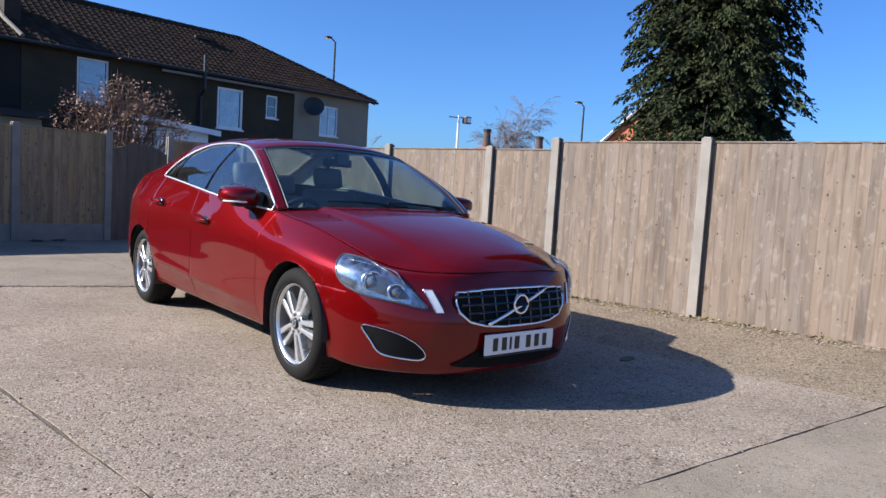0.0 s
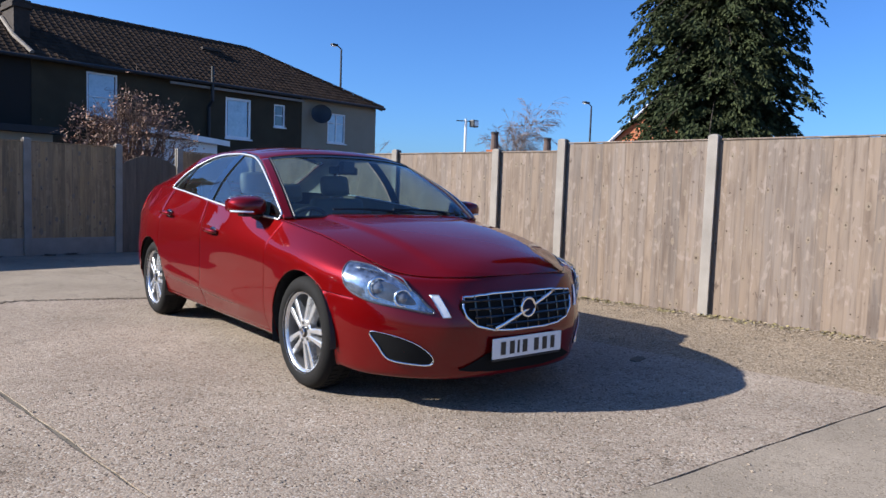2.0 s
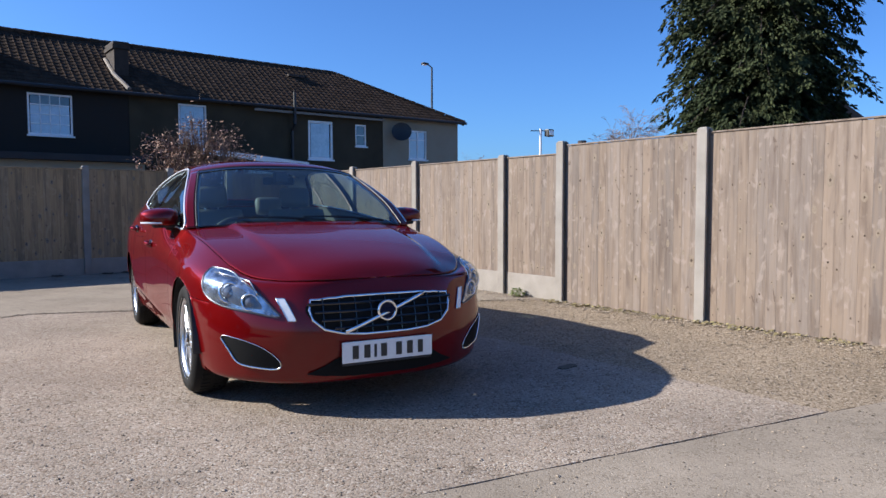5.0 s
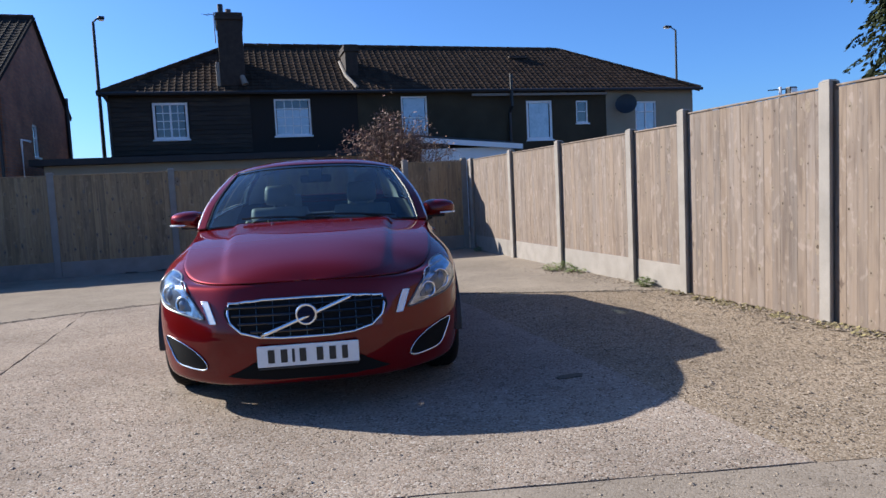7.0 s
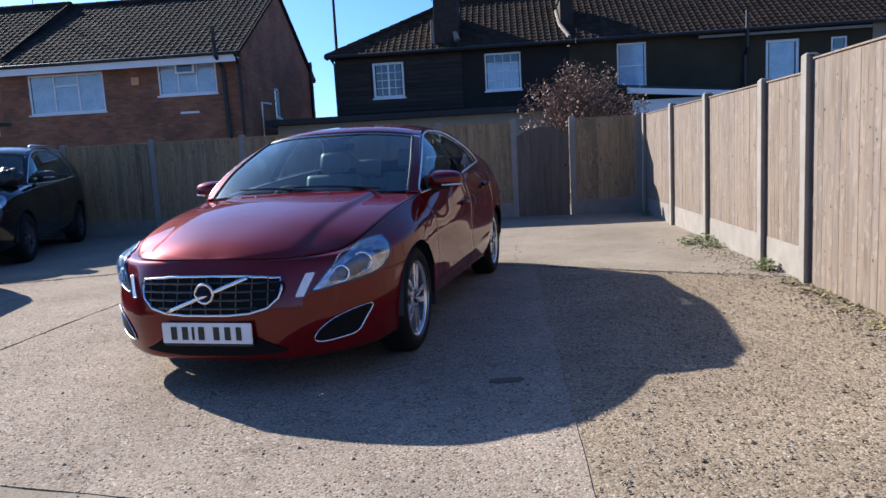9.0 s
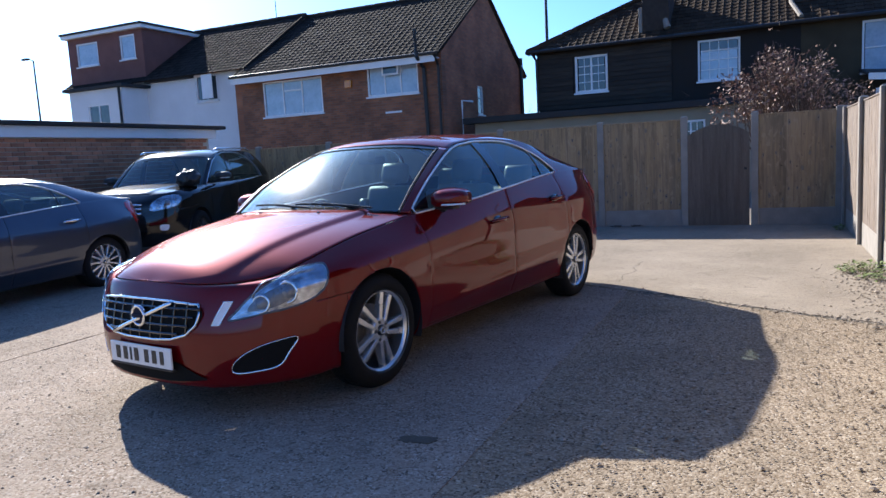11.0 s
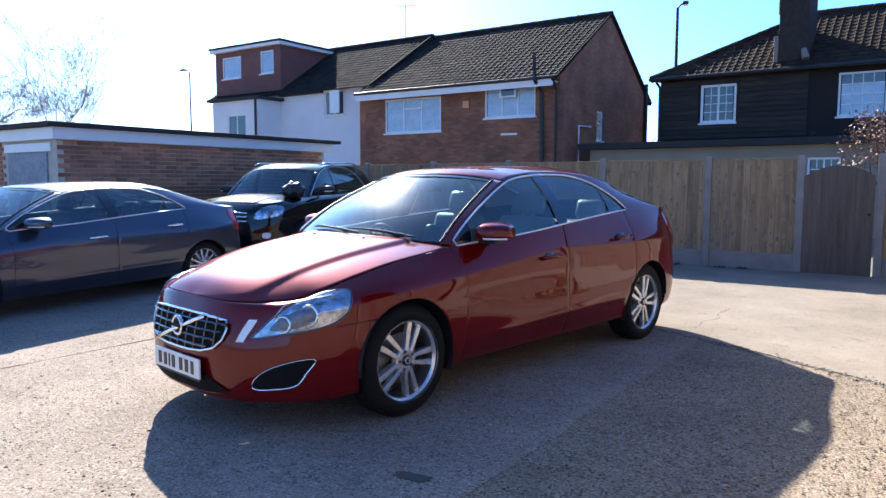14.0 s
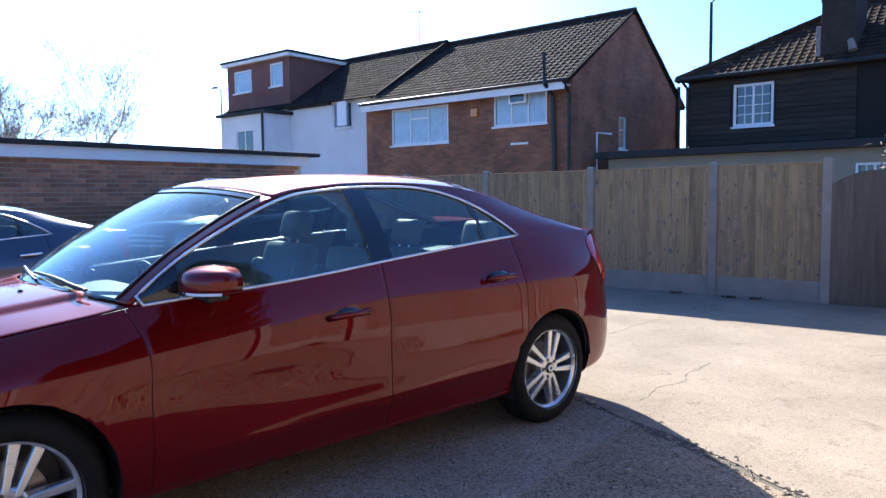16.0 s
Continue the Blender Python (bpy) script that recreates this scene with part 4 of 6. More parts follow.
solid(brick, "roof", slab_roof, [ea, eb, ec, ed, (-13.9, 22.85, 4.36), (-6.17, 22.85, 4.36), (-13.9, 14.55, 4.26), (-6.17, 14.55, 4.26), (-6.17, 22.85, 4.26), (-13.9, 22.85, 4.26)],
      [(0, 1, 2, 3), (5, 4, 3, 2), (0, 6, 7, 1), (4, 5, 8, 9)])
tile_slope(brick, ea, eb, ec, ed, dark_tile)
ridge_line(brick, ed, ec, dark_tile)
part("verge", tube([(-6.19, 14.5, 4.36), (-6.19, apex[0], apex[1] + .03), (-6.19, 22.9, 4.36)], .04, sides=6), dark_tile, brick)
part("fascia", box(-13.9, -6.3, 14.50, 14.53, 4.12, 4.34, .004), white_upvc, brick, "white fascia board")
part("soffit", box(-13.9, -6.3, 14.53, 14.87, 4.24, 4.262), white_upvc, brick)
part("gutter", tube([(-13.9, 14.46, 4.36), (-6.2, 14.46, 4.36)], .05, sides=8), pipe_black, brick)
window(brick, *BW[0], 14.87, cols=3, top_light=.0, glass_mat=net_pane, label="wide white three-light window")
part("transom", box(-12.07, -11.29, 14.888, 14.94, 3.76, 3.81), white_upvc, brick)
window(brick, *BW[1], 14.87, cols=3, glass_mat=net_pane, label="white three-light window, top vent open")
bm = box(-8.22, -7.64, 14.74, 14.78, 3.90, 4.20, .006, None)
part("open_vent", bm, white_upvc, brick, "small top vent standing open")
part("vent_pane", box(-8.16, -7.70, 14.73, 14.738, 3.95, 4.15), pane_glass, brick)
window(brick, *gw[0], -6.25, cols=1, top_light=.35, along="y", label="narrow white side window")
part("alarm_box", box(-9.60, -9.36, 14.78, 14.868, 3.66, 3.90, .02), amber, brick, "yellow alarm box")
part("vent", box(-8.22, -7.65, 14.84, 14.868, 2.76, 2.82, .006), white_upvc, brick, "white overflow pipe cover")
part("soil_pipe", tube([(-6.86, 14.42, 5.1), (-6.84, 14.42, 4.3), (-6.80, 14.78, 4.0), (-6.72, 14.78, 0)], .06, sides=8), pipe_black, brick)
part("down_pipe", tube([(-6.30, 14.46, 4.32), (-6.33, 14.80, 4.05), (-6.33, 14.80, 0)], .04, sides=8), pipe_black, brick)
part("overflow_pipe", tube([(-6.20, 17.1, 3.08), (-6.20, 16.19, 3.06), (-6.20, 16.19, 1.6)], .035, sides=8), white_upvc, brick, "white plastic pipe")
part("end_pipe", tube([(-6.19, 22.3, 5.0), (-6.19, 22.3, 0)], .07, sides=8), pipe_black, brick)
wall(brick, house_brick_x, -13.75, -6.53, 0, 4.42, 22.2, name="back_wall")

# white house with its box dormer
wh = thing("white_house", "white rendered house with maroon box dormer", "house")
WW = [(-16.25, -15.25, 3.80, 4.72)]
wall(wh, white_render, -22.6, -14.35, 0, 4.75, 15.4, WW)
wall(wh, house_brick_y, 14.9, 22.5, 0, 4.42, -13.76, along="y", name="party_wall")
part("parapet", box(-18.55, -16.3, 15.2, 15.5, 4.66, 4.80, .01), felt_black, wh)
window(wh, *WW[0], 15.4, cols=2, label="white casement window standing open")
part("open_casement", box(-15.75, -15.28, 15.15, 15.19, 3.86, 4.70, .006), white_upvc, wh)
wr = [(-22.8, 15.1, 4.72), (-13.75, 15.1, 4.72), (-13.45, 18.6, 6.98), (-22.8, 18.6, 6.98)]
solid(wh, "roof", slab_roof, wr + [(-22.8, 22.6, 4.7), (-13.5, 22.6, 4.7)], [(0, 1, 2, 3), (5, 4, 3, 2), (0, 3, 4), (1, 5, 2)])
tile_slope(wh, *wr, dark_tile)
ridge_line(wh, wr[3], wr[2], dark_tile)
part("verge", tube([(-13.72, 15.1, 4.75), (-13.45, 18.6, 7.02), (-13.45, 22.5, 4.72)], .05, sides=6), dark_tile, wh)
DW = [(-22.15, -20.98, 5.62, 6.50), (-19.80, -19.02, 5.66, 6.56)]
dormer = new("dormer")
dormer.parent = wh
tagged(dormer, "maroon tile-hung box dormer with flat roof")
wall(dormer, maroon_hung, -22.6, -18.62, 4.75, 6.72, 15.42, DW, thick=.15)
wall(dormer, maroon_hung, 15.57, 19.4, 4.75, 6.72, -18.62, along="y", thick=.15, name="cheek")
part("flat_roof", box(-22.8, -18.42, 15.2, 19.5, 6.84, 6.92, .01), felt_black, dormer)
part("fascia", box(-22.75, -18.47, 15.24, 19.45, 6.71, 6.84, .006), white_upvc, dormer, "white fascia board")
for o in DW:
    window(wh, *o, 15.42, cols=1, glass_mat=net_pane, label="small white dormer window")
wing = new("rear_wing")
wing.parent = wh
tagged(wing, "white rendered flat-roofed rear wing")
wall(wing, white_render, -21.3, -18.6, 0, 4.48, 14.2, [(-20.4, -19.3, 3.0, 3.95)], thick=.2)
wall(wing, white_render, 14.4, 15.39, 0, 4.48, -18.6, along="y", thick=.2)
part("flat_roof", box(-21.5, -18.42, 14.05, 15.41, 4.485, 4.60, .01), felt_black, wing)
part("down_pipe", tube([(-18.68, 14.14, 4.5), (-18.68, 14.14, 0)], .045, sides=8), pipe_black, wing)
window(wh, -20.4, -19.3, 3.0, 3.95, 14.2, cols=2, label="white two-light window")
aerial(wh, (-14.9, 18.7, 6.9), 1.5, .6, 5)

# garage block at the side of the yard
gar = thing("garage_block", "flat-roofed brick garage block with white fascia", "garage")
GX, GY0, GY1 = -8.95, 1.50, 7.78
part("wall", box(-15, GX - .012, GY0 + .012, GY1, -.12, 2.005), mortar_mat, gar)
part("fascia", box(-15.1, GX + .10, GY0 - .10, GY1 + .15, 2.005, 2.205, .006), white_upvc, gar, "white painted fascia board")
part("flat_roof", box(-15.2, GX + .20, GY0 - .22, GY1 + .38, 2.207, 2.285, .012), felt_black, gar, "black felt flat roof")
part("door", box(-10.6, -9.25, GY0 - .02, GY0 + .011, -.04, 1.80, .01), door_grey, gar, "weathered grey garage door")
part("lintel", box(-10.7, -9.1, GY0 - .03, GY0 + .011, 1.81, 1.96, .01), white_upvc, gar)


# ---- lamps and masts ----
def street_lamp(at, height, turn, arm=.9, reach_up=.12):
    p = thing("street_lamp", "tall grey steel street lamp, unlit", "street lamp", "street lamps", at=pose(*at, 0, 0, turn))
    part("column", tube([(0, 0, -.1), (0, 0, height * .3), (0, 0, height - .1)], [.09, .075, .05], sides=10), pole_grey, p)
    part("arm", tube([(0, 0, height - .12), (arm * .3, 0, height - .02), (arm * .6, 0, height + reach_up * .4)], .03, sides=8), pole_grey, p)
    bm = bmesh.new()
    add_box(bm, arm * .55, arm * 1.25, -.13, .13, height - .01, height + .11, .045)
    part("lamp_head", bm, pole_grey, p, smooth=True)
    part("lens", box(arm * .7, arm * 1.2, -.10, .10, height - .03, height - .012, .008), lamp_white, p)
    return p


street_lamp((22.3, 27.5, 0), 9.05, 180, .55)
street_lamp((-5.07, 22.17, 0), 7.75, 20, .3)
street_lamp((35.2, 19.1, 0), 6.85, 180, .7)
street_lamp((-40.5, 27.2, 0), 9.1, 180, .8)
mast = thing("floodlight_mast", "slim white mast with a black floodlight", "floodlight", at=pose(14.7, 11.4, 0))
part("pole", tube([(0, 0, -.1), (0, 0, 3.62)], .04, sides=8), white_upvc, mast)
part("crossarm", tube([(-.28, .18, 3.55), (.3, -.2, 3.55)], .018, sides=6), pole_grey, mast)
for dx, dy in ((.24, -.16),):
    lamp = part("floodlight", box(dx - .13, dx + .13, dy - .10, dy + .10, 3.36, 3.60, .03), black_plastic, mast)
    part("lens", box(dx - .10, dx + .10, dy - .115, dy - .10, 3.40, 3.56, .006), lamp_white, lamp)

far = thing("gable_house", "orange brick gable house beyond the fence", "house")
fx, fy = 33.0, 15.5
solid(far, "gable", far_brick, [(fx, fy - 6.2, -.1), (fx, fy + 1.6, -.1), (fx, fy + 1.6, 3.6), (fx, fy - 2.3, 6.9), (fx, fy - 6.2, 3.6), (fx + 8, fy - 6.2, 0), (fx + 8, fy + 1.6, 0), (fx + 8, fy + 1.6, 3.6), (fx + 8, fy - 2.3, 6.9), (fx + 8, fy - 6.2, 3.6)],
      [(0, 4, 3, 2, 1), (1, 2, 7, 6), (0, 5, 9, 4), (5, 6, 7, 8, 9)])
solid(far, "roof", roof_tile, [(fx - .2, fy + 1.9, 3.42), (fx - .2, fy - 2.3, 7.0), (fx - .2, fy - 6.5, 3.42), (fx + 8.2, fy + 1.9, 3.42), (fx + 8.2, fy - 2.3, 7.0), (fx + 8.2, fy - 6.5, 3.42)], [(0, 1, 4, 3), (1, 2, 5, 4)])
part("bargeboard", tube([(fx - .25, fy + 1.9, 3.40), (fx - .25, fy - 2.3, 6.98), (fx - .25, fy - 6.5, 3.40)], .10, sides=4), white_upvc, far, "white bargeboard")
for px, py, h in ((22.0, 16.0, 3.9), (24.0, 14.5, 3.75)):
    pots = thing("chimney_stack", "far brick chimney with a clay pot", "chimney", "far chimneys", at=pose(px, py, 0))
    part("stack", box(-.28, .28, -.28, .28, -.1, h - .75, .02), far_brick, pots)
    part("chimney_pot", tube([(0, 0, h - .75), (0, 0, h - .1), (0, 0, h)], [.19, .16, .20], sides=12), clay_pot, pots)
    part("cap", tube([(0, 0, h), (0, 0, h + .06)], [.21, .17], sides=12), pole_grey, pots)
# ---- cars ----
STATION_KEYS = (0, 3, 5, 7, 10, 13, 16, 18)
PLAN = [(0, -2.315), (.22, -2.305), (.42, -2.262), (.58, -2.17), (.728, -2.04), (.832, -1.87), (.885, -1.65), (.907, -1.388), (.905, -1.08),
        (.900, -.80), (.905, -.30), (.912, .30), (.918, .85), (.925, 1.388), (.905, 1.72), (.84, 1.98), (.70, 2.16), (.45, 2.27), (0, 2.315)]
INSET = [(.13, .13, .12, .12, .15, .13, .14, .16), (.045, .045, .045, .05, .095, .06, .05, .05), (.022, .02, .016, .020, .052, .034, .01, .01),
         (0, 0, 0, .004, .007, .004, 0, 0), (.03, .022, .01, 0, .002, .0, .015, .015), (.07, .055, .035, .03, .0, .025, .04, .04)]
HEIGHT = [(.155, .155, .165, .20, .19, .21, .24, .24), (.158, .158, .17, .21, .195, .22, .25, .25), (.225, .225, .24, .29, .26, .30, .33, .33),
          (.40, .40, .42, .40, .395, .48, .48, .48), (.56, .55, .57, .60, .57, .65, .66, .66), (.655, .66, .68, .745, .77, .86, .85, .85)]
BELT = [(0, -2.232, .688), (.20, -2.222, .686), (.38, -2.182, .682), (.52, -2.092, .682), (.63, -1.965, .698), (.70, -1.82, .746), (.735, -1.62, .802),
        (.755, -1.388, .852), (.775, -1.08, .896), (.80, -.865, .926), (.842, -.30, .967), (.838, .30, 1.023), (.805, .85, 1.067), (.76, 1.388, 1.098),
        (.735, 1.72, 1.098), (.715, 1.95, 1.088), (.64, 2.11, 1.086), (.42, 2.205, 1.084), (0, 2.24, 1.082)]
RAIL = [(.792, -.955, .935), (.744, -.69, 1.126), (.636, -.25, 1.324), (.577, .08, 1.376), (.551, .39, 1.388), (.564, .75, 1.377), (.597, 1.08, 1.333), (.650, 1.46, 1.212), (.707, 1.90, 1.095)]
CROWN = [(-1.10, .962), (-.82, 1.152), (-.41, 1.378), (-.09, 1.424), (.25, 1.444), (.70, 1.446), (1.05, 1.420), (1.45, 1.315), (1.90, 1.145)]
HOOD_LINE = [(-2.232, .684), (-2.10, .764), (-1.80, .842), (-1.45, .902), (-1.12, .944)]


class CarShape:
    """The smooth outer skin of a car: its sides by station and level, its bonnet, its roof and its glass."""

    def __init__(self, stretch=(1, 1, 1), roof_lift=0.0, rail=RAIL, crown=CROWN, belt=BELT, height=HEIGHT, hood=HOOD_LINE, plan=PLAN, hub=0.308, axles=(-1.388, 1.388), arch=0.356):
        self.k, self.hub, self.axles, self.arch = np.array(stretch, float), hub, axles, arch
        plan = np.array(plan, float)
        st = np.arange(19)
        tang = np.gradient(plan, axis=0)
        tang /= np.linalg.norm(tang, axis=1)[:, None]
        inward = np.stack([-tang[:, 1], tang[:, 0]], 1)
        inward[0], inward[-1] = (0, 1), (0, -1)
        levels = []
        for ins, hgt in zip(INSET, height):
            i, z = np.interp(st, STATION_KEYS, ins), np.interp(st, STATION_KEYS, hgt)
            xy = plan + inward * i[:, None]
            levels.append(np.column_stack([xy, z]))
        levels.append(np.array(belt, float))
        self.levels = np.array(levels)
        self.belt, self.rail, self.crown, self.hood = np.array(belt, float), np.array(rail, float), np.array(crown, float), np.array(hood, float)

    def side(self, u, v):
        u, v = np.broadcast_arrays(np.asarray(u, float), np.asarray(v, float))
        rows = np.stack([spline(level, u) for level in self.levels])
        i = np.clip(np.floor(v).astype(int), 0, 5)
        f = (v - i)[..., None]
        pick = lambda j: np.take_along_axis(rows, np.clip(j, 0, 6)[None, ..., None], 0)[0]
        p0, p1, p2, p3 = pick(i - 1), pick(i), pick(i + 1), pick(i + 2)
        p = 0.5 * (2 * p1 + (p2 - p0) * f + (2 * p0 - 5 * p1 + 4 * p2 - p3) * f ** 2 + (3 * p1 - p0 - 3 * p2 + p3) * f ** 3)
        # the crease that runs up the lower doors towards the rear wheel
        along = np.clip((p[..., 1] + .98) / .5, 0, 1) * np.clip((1.10 - p[..., 1]) / .25, 0, 1)
        fold = .335 + .075 * (p[..., 1] + .9) / 1.9
        p[..., 0] += .020 * along * np.exp(-np.abs(p[..., 2] - fold) / .032) * (p[..., 0] > .5)
        return p

    def bonnet(self, u, f):
        """From the bonnet's middle (f 0) to its edge (f 1), stations 0 to 9."""
        edge = spline(self.belt, u)
        w = (np.asarray(u, float) / 9) ** 1.15
        mid = spline(self.hood, 4 * w)
        f = np.asarray(f, float)
        x = edge[..., 0] * f
        y = mid[..., 0] + (edge[..., 1] - mid[..., 0]) * f ** 2
        z = edge[..., 2] + (mid[..., 1] - edge[..., 2]) * (1 - f ** 2.6)
        fold = 0.40 + 0.13 * w
        z = z + 0.014 * w * (1 - w * 0.3) * (np.tanh((fold - x) / 0.018) + 1) * np.clip((1 - f) * 6, 0, 1)
        return np.stack([x, y, z], -1)

    def deck(self, u, f):
        edge = spline(self.belt, u)
        w = (np.asarray(u, float) - 14) / 4
        y0 = self.crown[-1][0]
        x = edge[..., 0] * f
        mid_y, mid_z = y0 + w * (self.belt[-1][1] - y0), self.crown[-1][1] + w * (self.belt[-1][2] - self.crown[-1][1])
        return np.stack([x, mid_y + (edge[..., 1] - mid_y) * f ** 2, edge[..., 2] + (mid_z - edge[..., 2]) * (1 - f ** 3) + 0.004 * (1 - f)], -1)

    def top(self, j, f, power=2.9):
        """Roof and screens: station j along the car, f from the middle to the rail."""
        e, c = spline(self.rail, j), spline(self.crown, j)
        f = np.asarray(f, float)
        return np.stack([e[..., 0] * f, c[..., 0] + (e[..., 1] - c[..., 0]) * f ** 2, c[..., 1] + (e[..., 2] - c[..., 1]) * f ** power], -1)

    def flank(self, j, g):
        """From the belt (g 0) to the roof rail (g 1)."""
        e = spline(self.rail, j)
        us = np.linspace(8.5, 15.6, 460)
        line = spline(self.belt, us)
        y = np.maximum(e[..., 1], self.belt[9][1] - 0.035)
        b = np.stack([np.interp(y, line[:, 1], line[:, i]) for i in range(3)], -1)
        b[..., 1] = e[..., 1]
        g = np.asarray(g, float)
        p = b + (e - b) * g[..., None]
        p[..., 0] += 0.03 * np.sin(np.pi * g) * np.clip((e[..., 2] - b[..., 2]) / 0.3, 0, 1)
        return p


def grid_mesh(points, keep=None, flip=False):
    """Vertices and faces of a grid of points, with mask of the faces to keep."""
    a, b = points.shape[:2]
    faces = []
    for i in range(a - 1):
        for j in range(b - 1):
            if keep is None or keep[i, j]:
                q = (i * b + j, i * b + j + 1, (i + 1) * b + j + 1, (i + 1) * b + j)
                faces.append(q[::-1] if flip else q)
    return points.reshape(-1, 3), faces


def skin(name, grids, mat, parent, label="", solid=0.0):
    """One part from one or more grids of points, each given with its face mask; both halves of the car when mirrored."""
    verts, faces, base = [], [], 0
    for pts, keep, mirror in grids:
        for s in ((1, -1) if mirror else (1,)):
            p = pts * np.array([s, 1, 1])
            v, f = grid_mesh(p, keep, flip=s < 0)
            used = sorted({i for q in f for i in q})
            index = {o: base + i for i, o in enumerate(used)}
            verts += [v[i] for i in used]
            faces += [tuple(index[i] for i in q) for q in f]
            base += len(used)
    ob = mesh_object(name, verts, faces, mat, smooth=True)
    bm = bmesh.new()
    bm.from_mesh(ob.data)
    bmesh.ops.remove_doubles(bm, verts=bm.verts, dist=0.0006)
    bmesh.ops.recalc_face_normals(bm, faces=bm.faces)
    bm.to_mesh(ob.data)
    bm.free()
    ob.parent = parent
    tagged(ob, label)
    if solid:
        mod = ob.modifiers.new("thickness", "SOLIDIFY")
        mod.thickness, mod.offset = solid, -1
        ob.modifiers.new("even_shading", "WEIGHTED_NORMAL").weight = 80
    return ob


def on_side(shape, targets):
    """Places (station, level) on the skin that lie nearest to the points given."""
    uu, vv = np.meshgrid(np.linspace(0, 18, 541), np.linspace(0, 6, 121), indexing="ij")
    p = shape.side(uu, vv)
    out = []
    for t in targets:
        d = ((p - np.array(t)) ** 2).sum(-1)
        i = np.unravel_index(np.argmin(d), d.shape)
        out.append((uu[i], vv[i]))
    return np.array(out)


def rounded(outline, steps=6):
    """A closed outline in (station, level) turned into a smooth one."""
    o = np.array(outline, float)
    k = len(o)
    ext = np.vstack([o[-1:], o, o[:2]])
    t = np.arange(k * steps) / steps + 1
    return spline(ext, t)


def patch(shape, outline, lift=0.003, rings=7, bulge=0.0, sunk=0.0):
    """A piece of skin inside an outline, lifted off the body; bulge raises its middle."""
    o = np.array(outline, float)
    c = o.mean(0)
    grid = np.array([c + (o - c) * s for s in np.linspace(0.02, 1, rings)])
    u, v = np.clip(grid[..., 0], 0, 18), np.clip(grid[..., 1], 0, 6)
    p = shape.side(u, v)
    e = 0.02
    du = shape.side(np.clip(u + e, 0, 18), v) - shape.side(np.clip(u - e, 0, 18), v)
    dv = shape.side(u, np.clip(v + e, 0, 6)) - shape.side(u, np.clip(v - e, 0, 6))
    n = np.cross(du, dv)
    n /= np.linalg.norm(n, axis=-1)[..., None] + 1e-9
    out = n * np.sign((n * (p - np.array([0, 0, 0.5]))).sum(-1))[..., None]
    r = np.linspace(0, 1, rings)[:, None, None]
    p = p + out * (lift + (bulge - sunk) * (1 - r ** 2.5))
    return np.concatenate([p, p[:, :1]], 1)


def patch_part(name, shape, outline, mat, parent, label="", mirrored=True, sides=(1, -1), **kw):
    """One patch for each side of the car, each a part of its own."""
    p = patch(shape, outline, **kw)
    made = []
    for s in sides:
        made.append(skin(name, [(p * np.array([s, 1, 1]), None, False)], mat, parent, label))
    return made


